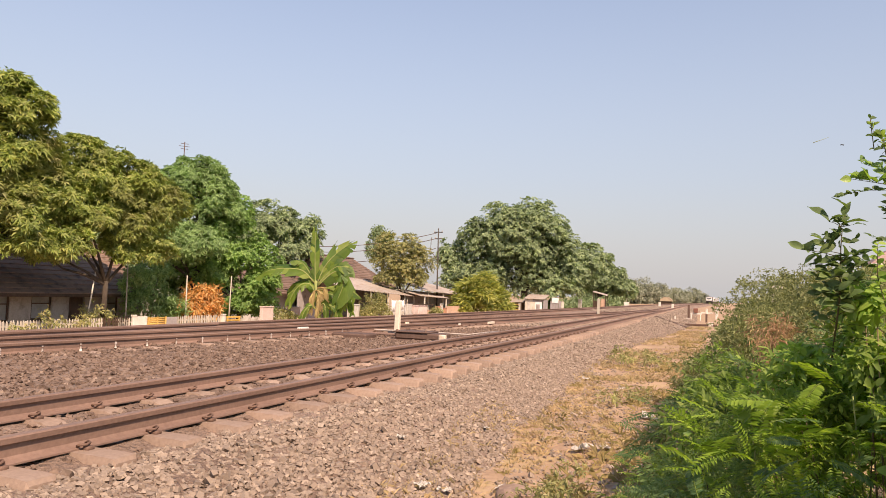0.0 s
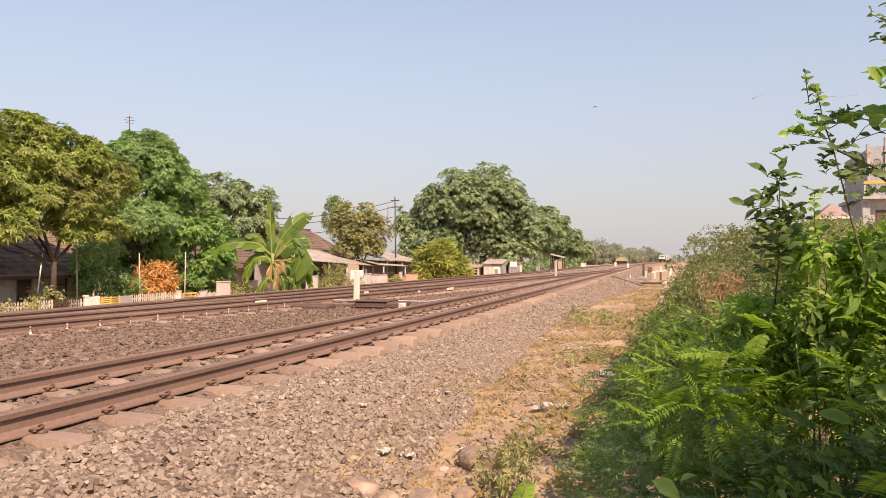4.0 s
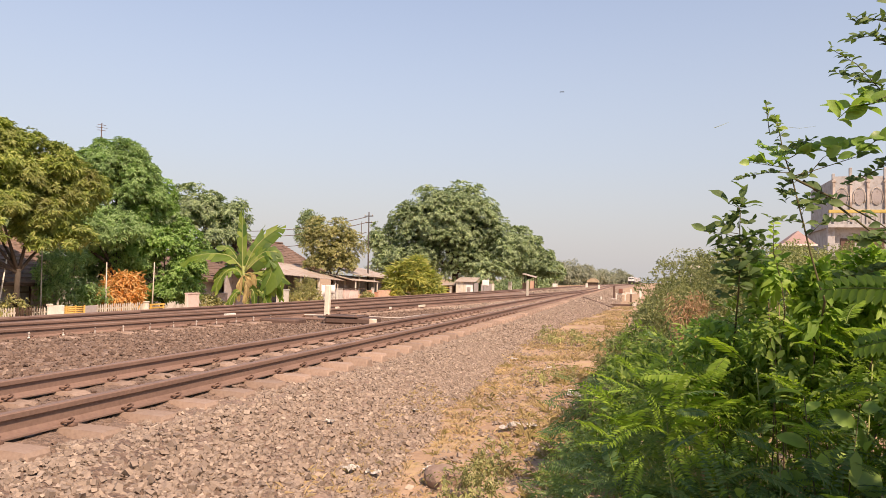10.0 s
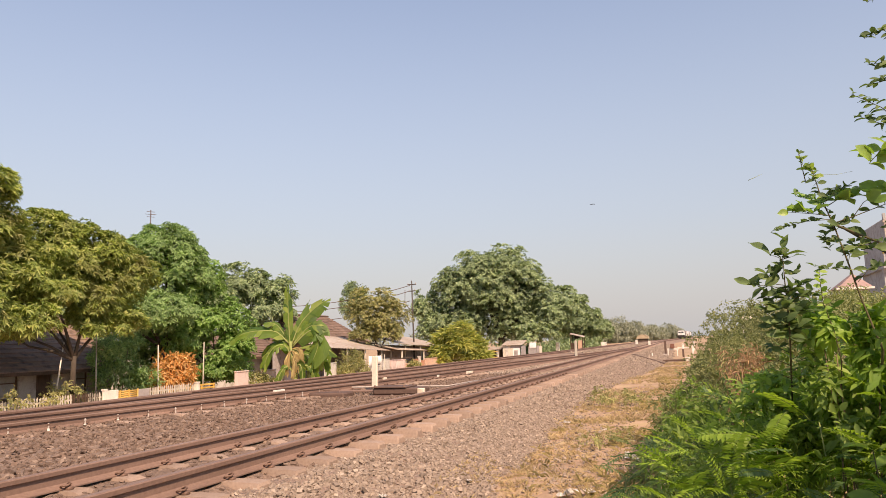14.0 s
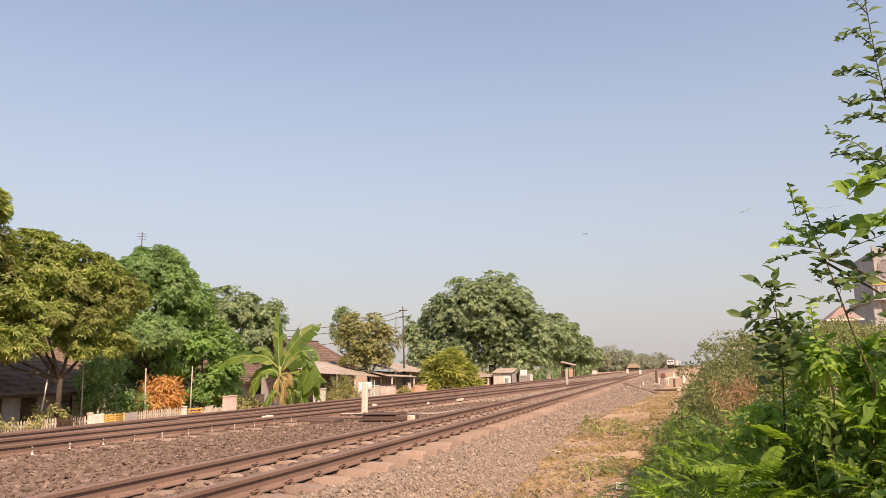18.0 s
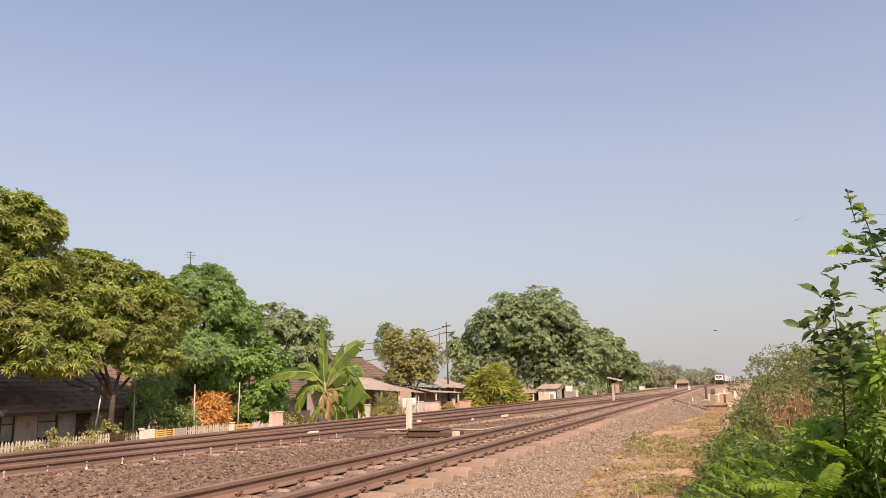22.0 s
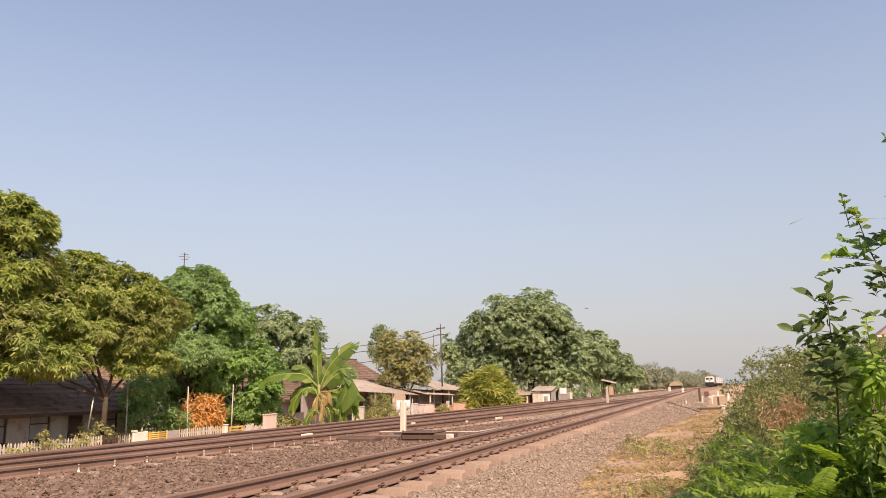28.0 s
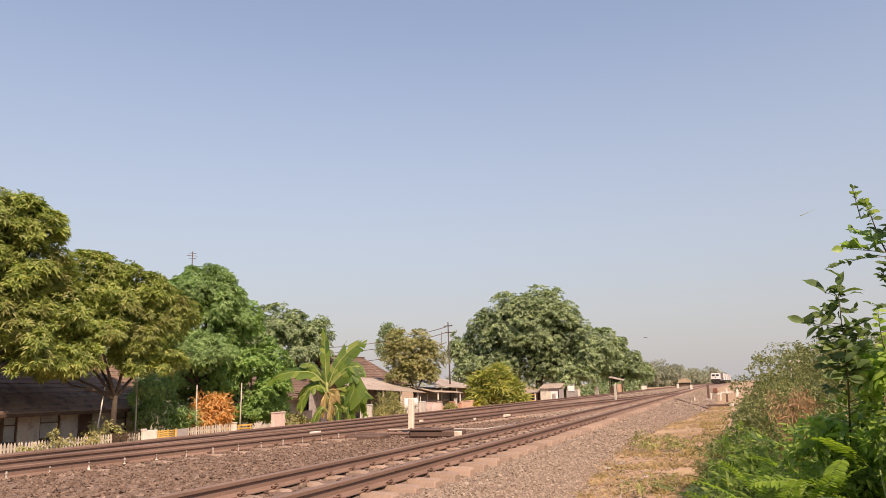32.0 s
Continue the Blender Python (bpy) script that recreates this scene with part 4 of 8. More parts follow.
gable_house("old white house with dark windows under mango trees", (-27, 21.2, G0), 15.0, 8.0, 2.45, 4.7, M_WALL_SHADED, M_TILE,
            [(-5.5, -4.5, 0.75, 2.0, "window"), (-1.0, 0.3, 0.8, 2.0, "window"), (1.3, 2.3, 0.85, 2.0, "window"), (3.2, 4.05, 0, 1.95, "door"), (5.0, 6.0, 0.85, 2.0, "window")], 0.9)
gable_house("low house with brown tile roof behind the banana plant", (-29.0, 43.0, G0), 11.0, 8.0, 2.4, 3.9, M_WALL, M_TILE,
            [(-4.5, -3.5, 0.85, 2.1, "window"), (-1.0, -0.1, 0, 2.05, "door"), (2.0, 3.2, 0.85, 2.1, "window")], 0.8)
def hip_house(label, at, length, depth, eave, ridge, wall_mat, roof_mat, over=0.7):
    """A house along the line under a hipped tile roof laid in courses."""
    h = thing("house", label, "house", pose(*at), "houses across the line")
    for x0, y0, x1, y1 in ((-0.18, -length / 2, 0, length / 2), (-depth, -length / 2, -depth + 0.18, length / 2), (-depth + 0.18, -length / 2, -0.18, -length / 2 + 0.18), (-depth + 0.18, length / 2 - 0.18, -0.18, length / 2)):
        part("wall", boxed(x0, y0, -0.05, x1, y1, eave), wall_mat, h)
    part("door", boxed(0.0, -0.5, 0, 0.04, 0.4, 2.0, 0.01), M_WOOD_DARK, h, "dark wooden door")
    cx, hy, hx, n = -depth / 2, length / 2 + over, depth / 2 + over, 16
    ends = hx * 0.4
    for k in range(4):
        bm = bmesh.new()
        tops, lows = [], []
        for c in range(n):
            for f, up in ((c / n, 0.05), ((c + 1) / n, 0.0)):
                z = eave - 0.15 + (ridge - eave + 0.15) * f
                wx, wy = hx * (1 - f), hy - ends * f
                e = {0: ((wx, -wy), (wx, wy)), 1: ((wx, wy), (-wx, wy)), 2: ((-wx, wy), (-wx, -wy)), 3: ((-wx, -wy), (wx, -wy))}[k]
                tops.append([bm.verts.new((cx + q[0], q[1], z + up)) for q in e])
                lows.append([bm.verts.new((cx + q[0], q[1], z - 0.06)) for q in e])
        for rows in (tops, lows):
            for r0, r1 in zip(rows, rows[1:]):
                bm.faces.new((r0[0], r0[1], r1[1], r1[0]))
        for q in (0, 1):
            for i in range(len(tops) - 1):
                bm.faces.new((tops[i][q], tops[i + 1][q], lows[i + 1][q], lows[i][q]))
        for i in (0, -1):
            bm.faces.new((tops[i][0], tops[i][1], lows[i][1], lows[i][0]))
        part("roof_slope", bm, roof_mat, h, "brown tiled hip slope in courses")
    part("ridge_cap", boxed(cx - 0.12, -hy + ends - 0.1, ridge, cx + 0.12, hy - ends + 0.1, ridge + 0.12, 0.03), roof_mat, h)
    return h


hip_house("house with a hipped brown tile roof", (-28.6, 56.6, G0), 8.5, 6.5, 3.0, 5.4, M_WALL_GREY, M_TILE)


def sloping_sheet(bm, corners, ribs, thick=0.03):
    """Corrugated sheet over four corners: a, b along the low edge, c, d along the high edge."""
    a, b, c, d = [Vector(q) for q in corners]
    n = ribs * 2
    rows = []
    for k in range(n + 1):
        s = k / n
        dz = Vector((0, 0, 0.018 if k % 2 else -0.018))
        p, q = a.lerp(b, s) + dz, d.lerp(c, s) + dz
        rows.append([bm.verts.new(p), bm.verts.new(q), bm.verts.new(q - Vector((0, 0, thick))), bm.verts.new(p - Vector((0, 0, thick)))])
    for r0, r1 in zip(rows, rows[1:]):
        for i in range(4):
            bm.faces.new((r0[i], r0[(i + 1) % 4], r1[(i + 1) % 4], r1[i]))
    bm.faces.new(rows[0])
    bm.faces.new(rows[-1][::-1])
    return bm


def lean_to(label, corners, posts, walls, wall_mat, back=None):
    """An open shed: corrugated roof, posts to the ground, low walls."""
    s = thing("shed", label, "shed", None, "sheds and porches across the line")
    part("roof", sloping_sheet(bmesh.new(), corners, 26), M_TIN, s, "weathered pale tin roof")
    for x, y, z in posts:
        part("post", boxed(x - 0.05, y - 0.05, G0 - 0.05, x + 0.05, y + 0.05, z, 0.01), M_WOOD_PALE, s)
    for x0, y0, x1, y1, z in walls:
        part("wall", boxed(x0, y0, G0 - 0.05, x1, y1, z, 0.01), wall_mat, s)
    return s


lean_to("open porch with pale tin roof on thin posts", [(-23.2, 43.4, 1.55), (-23.2, 55.2, 1.1), (-28.0, 55.2, 2.35), (-28.0, 43.4, 2.75)],
        [(-23.4, 44.0, 1.5), (-23.4, 47.0, 1.38), (-23.4, 50.0, 1.28), (-23.4, 53.0, 1.15), (-23.4, 54.9, 1.05)], [(-27.6, 44, -27.45, 55, 2.2)], M_WALL_GREY)
lean_to("grey shed with overlapping pale tin roof", [(-22.8, 56.0, 1.62), (-22.8, 69.0, 1.2), (-27.5, 69.0, 2.3), (-27.5, 56.0, 2.85)],
        [(-23.0, 57.0, 1.52), (-23.0, 60.5, 1.42), (-23.0, 64.0, 1.3)], [(-24.6, 60.0, -24.45, 68.6, 1.45), (-24.45, 68.4, -27.3, 68.55, 1.3)], M_WALL_GREY)
lean_to("narrow tin awning beside the grey shed", [(-22.4, 54.2, 1.18), (-22.4, 60.5, 1.02), (-24.5, 60.5, 1.45), (-24.5, 54.2, 1.65)],
        [(-22.5, 55.0, 1.1), (-22.5, 60.0, 0.98)], [(-24.4, 54.6, -24.25, 60.2, 1.4)], M_WALL_GREY)


def low_wall(label, x, y0, y1, top, material, group="low garden walls"):
    w = tagged(part("garden_wall", boxed(x - 0.08, y0, G0 - 0.05, x + 0.08, y1, top, 0.012), material), label, "wall", group)
    part("coping", boxed(x - 0.11, y0 - 0.02, top, x + 0.11, y1 + 0.02, top + 0.06, 0.012), material, w)
    return w


low_wall("stained pink garden wall", -22, 31.7, 32.7, 0.42, M_WALL_PINK)
low_wall("pale pink garden wall with a gap", -22, 34.1, 35.3, 0.38, M_WALL_PINK)
low_wall("pink gate pier by the banana plant", -22, 36.2, 36.9, 0.42, M_WALL_PINK)
low_wall("white garden wall", -21.8, 40.7, 42.1, 0.5, M_WALL)
low_wall("white garden pier below the porch", -22, 45.6, 46.75, 0.5, M_WALL)
low_wall("low white garden wall below the porch", -22.1, 46.9, 49.5, 0.05, M_WALL)
low_wall("white garden pier below the porch", -22, 49.65, 51.1, 0.48, M_WALL)
low_wall("pale pink garden pier", -22, 51.45, 52.3, 0.38, M_WALL_PINK)
low_wall("pink garden wall with a dark top rail", -22.1, 52.5, 54.5, 0.36, M_WALL_PINK)
low_wall("low peach garden wall", -22.1, 54.7, 56.2, 0.0, M_WALL_PEACH)
low_wall("orange painted garden pier", -22, 56.35, 57.15, 0.3, M_WALL_ORANGE)
low_wall("slim white garden post", -22, 57.4, 57.75, 0.5, M_WALL)
low_wall("orange painted garden pier", -22, 57.95, 58.7, 0.14, M_WALL_ORANGE)
low_wall("bright peach garden wall", -22, 58.9, 63.6, 0.28, M_WALL_PEACH)
tr = tagged(part("handrail", boxed(-22.05, 51.4, 0.46, -21.95, 56.0, 0.54, 0.01), M_WOOD_DARK), "dark wooden rail along the pink wall", "rail")
for y in (51.42, 53.7, 55.9):
    part("upright", boxed(-22.21, y, G0, -22.13, y + 0.08, 0.46), M_WOOD_DARK, tr)

# laundry
dm = thing("laundry_line", "white cloths drying on a line below the porch", "laundry", pose(-21.6, 48.0, G0))
for y in (-1.4, 1.4):
    part("pole", tube(bmesh.new(), [(0, y, 0), (0, y, 2.0)], 0.03, 7), M_WOOD_PALE, dm)
part("cord", tube(bmesh.new(), [(0, -1.4, 1.95), (0, 0, 1.9), (0, 1.4, 1.95)], 0.008, 5), M_WOOD_DARK, dm)
for y, w, d in ((-0.9, 0.75, 0.8), (0.35, 0.9, 0.62)):
    bm = bmesh.new()
    rows = []
    for k in range(9):
        q = y - w / 2 + w * k / 8
        dx = 0.03 * math.sin(k * 1.9)
        rows.append([bm.verts.new((dx, q, 1.93)), bm.verts.new((dx * 2 + 0.02, q, 1.93 - d * 0.5)), bm.verts.new((dx * 3, q, 1.93 - d - 0.03 * math.sin(k))),
                     bm.verts.new((dx * 3 - 0.015, q, 1.93 - d - 0.03 * math.sin(k))), bm.verts.new((dx * 2 + 0.005, q, 1.93 - d * 0.5)), bm.verts.new((dx - 0.015, q, 1.93))])
    for r0, r1 in zip(rows, rows[1:]):
        for i in range(6):
            bm.faces.new((r0[i], r0[(i + 1) % 6], r1[(i + 1) % 6], r1[i]))
    part("cloth", bm, M_CLOTH, dm, smooth=True)


# picket fences on the garden line


def picket_mesh(material, name):
    bm = bmesh.new()
    v = [(-0.035, 0), (0.035, 0), (0.035, 0.98), (0, 1.06), (-0.035, 0.98)]
    f = [bm.verts.new((-0.011, y, z)) for y, z in v]
    b = [bm.verts.new((0.011, y, z)) for y, z in v]
    bm.faces.new(f)
    bm.faces.new(b[::-1])
    for k in range(5):
        bm.faces.new((f[k], f[(k + 1) % 5], b[(k + 1) % 5], b[k]))
    return bm_mesh(name, bm, material)


ME_PICKET = picket_mesh(M_WOOD_PALE, "picket")
ME_PICKET_DARK = picket_mesh(M_WOOD_DARK, "picket")


def picket_fence(label, x, y0, y1, me, material, step=0.135, rise=0.0):
    f = thing("picket_fence", label, "fence", pose(x, y0, G0 + rise), "garden fences")
    rng = random.Random(int(y0 * 10))
    for z in (0.35, 0.8):
        part("fence_rail", boxed(-0.045, 0, z, -0.012, y1 - y0, z + 0.07, 0.004), material, f)
    y = 0.05
    while y < y1 - y0:
        part("picket", me, parent=f, m=pose(0.0, y, rng.uniform(-0.03, 0.02), rng.uniform(-1.5, 1.5), 0, 0))
        y += step
    k = 0.0
    while k <= y1 - y0:
        part("post", boxed(-0.11, k - 0.04, -0.05, -0.03, k + 0.04, 1.0, 0.006), material, f)
        k += 2.2
    return f


picket_fence("weathered white picket fence", -24, 15.5, 23.45, ME_PICKET, M_WOOD_PALE)
picket_fence("dark picket gate between white fences", -24, 23.5, 24.9, ME_PICKET_DARK, M_WOOD_DARK, rise=0.04)
picket_fence("short white picket fence", -24, 24.3, 25.0, ME_PICKET, M_WOOD_PALE)
picket_fence("weathered white picket fence", -24, 27.9, 31.1, ME_PICKET, M_WOOD_PALE, rise=0.02)
fp = thing("fence_panel", "white concrete block wall in the fence line", "wall", pose(-24, 25.05, G0))
part("panel", boxed(-0.06, 0, -0.05, 0.06, 0.85, 1.08, 0.015), M_WHITE, fp)
part("cap", boxed(-0.08, -0.02, 1.08, 0.08, 0.2, 1.16, 0.01), M_WHITE, fp)
fp = thing("fence_panel", "grey board panel in the fence line", "wall", pose(-24, 27.15, G0))
part("panel", boxed(-0.03, 0, -0.05, 0.03, 0.7, 1.02, 0.01), M_WALL_GREY, fp)
fp = thing("gate_post", "square white gate post at the fence end", "post", pose(-24, 31.25, G0))
part("post", boxed(-0.11, -0.11, -0.05, 0.11, 0.11, 1.05, 0.015), M_WHITE, fp)
part("cap", boxed(-0.14, -0.14, 1.05, 0.14, 0.14, 1.11, 0.02), M_WHITE, fp)
bf = thing("bamboo_panel", "yellow bamboo panel in the fence line", "fence", pose(-24, 25.95, G0))
for k in range(9):
    bm = tube(bmesh.new(), [(0.0, 0.0, 0.3 + k * 0.085), (0.01, 0.6, 0.305 + k * 0.085), (0, 1.15, 0.3 + k * 0.085)], 0.038, 7)
    part("bamboo_cane", bm, M_BAMBOO, bf, smooth=True)
for y in (0.05, 0.58, 1.1):
    part("stake", boxed(0.035, y - 0.04, -0.05, 0.075, y + 0.04, 1.06, 0.008), M_BAMBOO, bf)
yb = thing("bench", "yellow wooden bench beside the fence", "bench", pose(-23.9, 32.3, G0))
part("seat", boxed(-0.2, -0.55, 0.55, 0.2, 0.55, 0.6, 0.01), M_BAMBOO, yb)
for z in (0.72, 0.88):
    part("back_slat", boxed(-0.24, -0.6, z, -0.2, 0.6, z + 0.09, 0.008), M_BAMBOO, yb)
for y in (-0.5, 0.5):
    for x in (-0.22, 0.16):
        part("leg", boxed(x - 0.03, y - 0.03, -0.03, x + 0.03, y + 0.03, 0.95 if x < 0 else 0.55, 0.006), M_BAMBOO, yb)

# thin garden poles
for x, y, lean, h, lab in ((-24.4, 28.9, 0.5, 3.0, "straight pale bamboo pole"), (-24.3, 32.1, -2.0, 3.1, "straight pale bamboo pole"), (-24.6, 23.0, -9.0, 3.2, "leaning pale bamboo pole"), (-25.2, 25.9, 1.0, 3.4, "grey garden post under the trees")):
    g = thing("garden_pole", lab, "pole", pose(x, y, G0, lean, 0, 0), "garden poles")
    part("pole", tube(bmesh.new(), [(0, 0, -0.2), (0.01, 0, h * 0.5), (0, 0, h)], [0.035, 0.032, 0.025], 7), M_WOOD_PALE, g, smooth=True)
aer = thing("roof_aerial", "thin metal aerial above the trees", "aerial", pose(-29.0, 33.5, G0))
part("mast", tube(bmesh.new(), [(0, 0, 2.5), (0, 0, 10.75)], 0.025, 6), M_DARKSTEEL, aer)
for z, w in ((10.65, 0.22), (10.5, 0.3), (10.35, 0.2)):
    part("rod", tube(bmesh.new(), [(-w * 0.6, -w * 0.8, z), (w * 0.6, w * 0.8, z)], 0.015, 5), M_DARKSTEEL, aer)


# ---- shrubs of the gardens ----
def shrub(label, at, blobs, material, clusters, size, seed, category="shrub", group="garden shrubs", stems=5, name="shrub", thick=0.03, **kw):
    s = thing(name, label, category, pose(*at), group)
    rng = random.Random(seed)
    for k in range(stems):
        q = blobs[6 * (k % (len(blobs) // 6)):][:6]
        tip = Vector(q[:3]) + Vector((rng.uniform(-0.5, 0.5) * q[3], rng.uniform(-0.5, 0.5) * q[4], rng.uniform(0, 0.6) * q[5]))
        bm = tube(bmesh.new(), [(rng.uniform(-0.1, 0.1), rng.uniform(-0.1, 0.1), -0.1), (tip.x * 0.4, tip.y * 0.4, tip.z * 0.5), tip], [thick, thick * 0.7, thick * 0.3], 6)
        part("stem", bm, M_TWIG, s, smooth=True)
    part("foliage", crown_mesh("foliage", seed, material, blobs, clusters, size, **kw), parent=s)
    return s


shrub("orange-leaved croton bush behind the picket fence", (-25, 30.7, G0), [0, 0, 1.6, 1.0, 1.05, 1.0, 0, 0.4, 1.2, 0.9, 0.9, 0.8, 0, -0.5, 1.1, 0.9, 0.9, 0.8, 0.1, 0.2, 2.0, 0.6, 0.7, 0.6], M_LEAF_ORANGE, 520, 0.26, 41, slim=0.3)
shrub("yellow-green bamboo-like clump beside the sheds", (-20, 63.5, G0), [0, 0, 1.7, 1.5, 1.5, 1.4, 1.3, 0.5, 1.2, 1.0, 1.0, 1.1, -1.4, -0.5, 1.5, 1.0, 1.0, 1.3, 0.5, 0.1, 2.9, 0.6, 0.6, 0.9, -0.6, -0.2, 3.0, 0.7, 0.7, 1.0, 1.2, 0.4, 2.3, 0.6, 0.6, 0.8, 0.0, 0.0, 3.6, 0.8, 0.8, 0.8, -1.2, -0.4, 3.1, 0.8, 0.8, 0.8, -1.9, -0.6, 2.2, 0.7, 0.7, 1.0], M_LEAF_YELLOW, 560, 0.85, 42, slim=0.13, droop=-0.6, lumps=10, per=8, rosette=True)
shrub("low green weeds along the picket fence", (-23.6, 20.5, G0), [0, 0, 0.9, 0.4, 0.6, 0.5, 0, 1.6, 0.8, 0.3, 0.6, 0.45, 0, -1.2, 0.7, 0.3, 0.5, 0.35], M_LEAF_OLIVE, 90, 0.14, 43)
shrub("low green shrub by the fence", (-24.7, 23.6, G0), [0, 0, 1.0, 0.5, 0.7, 0.7, 0.1, 0.5, 0.9, 0.4, 0.5, 0.5], M_LEAF_OLIVE, 100, 0.15, 44)
shrub("grey-green shaded shrubs under the mango tree", (-25.4, 27.6, G0), [0, 0, 1.5, 0.9, 1.2, 1.2, 0.2, 1.2, 1.2, 0.8, 0.9, 0.9, 0, -1.0, 2.4, 0.7, 0.8, 0.9, -0.2, 0.6, 2.9, 0.7, 0.9, 0.8], M_LEAF_MID, 900, 0.17, 45)
shrub("leafy shrub beside the pink walls", (-21.8, 33.4, G0), [0, 0, 0.9, 0.5, 0.6, 0.6, 0, 0.8, 0.8, 0.4, 0.5, 0.5], M_LEAF_OLIVE, 170, 0.16, 46)
shrub("tangle of slim green plants below the porch", (-21.4, 43.6, G0), [0, 0, 1.4, 0.5, 0.9, 1.0, 0, 1.2, 1.2, 0.5, 0.8, 0.9, 0, -1.0, 1.1, 0.5, 0.7, 0.8], M_LEAF_OLIVE, 420, 0.22, 47, slim=0.2)
shrub("small green weeds below the tin roofs", (-21.6, 55.0, G0), [0, 0, 0.9, 0.4, 0.7, 0.5, 0, 0.9, 0.8, 0.3, 0.5, 0.5], M_LEAF_OLIVE, 110, 0.2, 48)


def banana_leaf(pts, W, seed, face=0.75, torn=True):
    """A long paddle on a curved midrib, split into strips along its veins. Points: across, away, up."""
    rng = random.Random(seed)
    pts = [Vector(p) for p in pts]
    def mid(s):
        u = min(max(s, 0), 0.9999) * (len(pts) - 1)
        i, f = int(u), u - int(u)
        p0, p1, p2, p3 = (pts[min(max(i + q, 0), len(pts) - 1)] for q in (-1, 0, 1, 2))
        return 0.5 * (2 * p1 + (p2 - p0) * f + (2 * p0 - 5 * p1 + 4 * p2 - p3) * f * f + (3 * p1 - p0 - 3 * p2 + p3) * f * f * f)
    bm = bmesh.new()
    n = 22
    L = sum((mid((k + 1) / 10) - mid(k / 10)).length for k in range(10))
    for side in (1, -1):
        k = 0
        while k < n:
            m = min(n, k + (rng.randint(1, 5) if torn else 5))
            sag, lag = rng.uniform(0.05, 0.95), rng.uniform(-0.04, 0.10)
            prev = None
            for q in range(k, m + 1):
                s = 0.1 + 0.9 * q / n
                w = W * max(0.03, math.sin(math.pi * min(1, s * 0.93 + 0.06)) ** 0.55) * 0.5
                p, tan = mid(s), (mid(s + 0.03) - mid(s - 0.03)).normalized()
                view = Vector((0.15 * side, -face, 1.0 - face + 0.15))
                across = tan.cross(view).normalized() * side
                a = bm.verts.new(p)
                b = bm.verts.new(p + across * w * 0.55 + tan * 0.04 * L + Vector((0, 0.03 * side, -0.06 * w)))
                c = bm.verts.new(p + across * w + tan * (0.07 + lag) * L + Vector((0, 0.08 * side, -sag * w)))
                if prev:
                    bm.faces.new((prev[0], a, b, prev[1]))
                    bm.faces.new((prev[1], b, c, prev[2]))
                prev = (a, b, c)
            k = m
    return bm, [mid(s / 12) for s in range(13)]


def banana_plant(label, at, leaves, seed, stem_h, stem_u, rot=30.2):
    """A leafy stem; each leaf: midrib points, width, how far it faces the line, dry or green."""
    p = thing("banana_plant", label, "banana plant", pose(*at, 0, 0, rot), "banana plants")
    part("stem", tube(bmesh.new(), [(0, 0, -0.1), (stem_u * 0.5, 0.02, stem_h * 0.5), (stem_u, 0.0, stem_h)], [0.16, 0.13, 0.08], 10), M_STEM, p, smooth=True)
    for k, (pts, W, face, dry) in enumerate(leaves):
        bm, mids = banana_leaf(pts, W, seed + k, face)
        lf = part("leaf", bm, M_BANANA_DRY if dry else M_BANANA, p, "dry brown hanging leaf" if dry else "torn green banana leaf", smooth=False)
        part("midrib", tube(bmesh.new(), mids, [0.04 * (1 - 0.8 * s / 12) for s in range(13)], 6), M_BANANA_DRY if dry else M_STEM, lf, smooth=True)
    return p


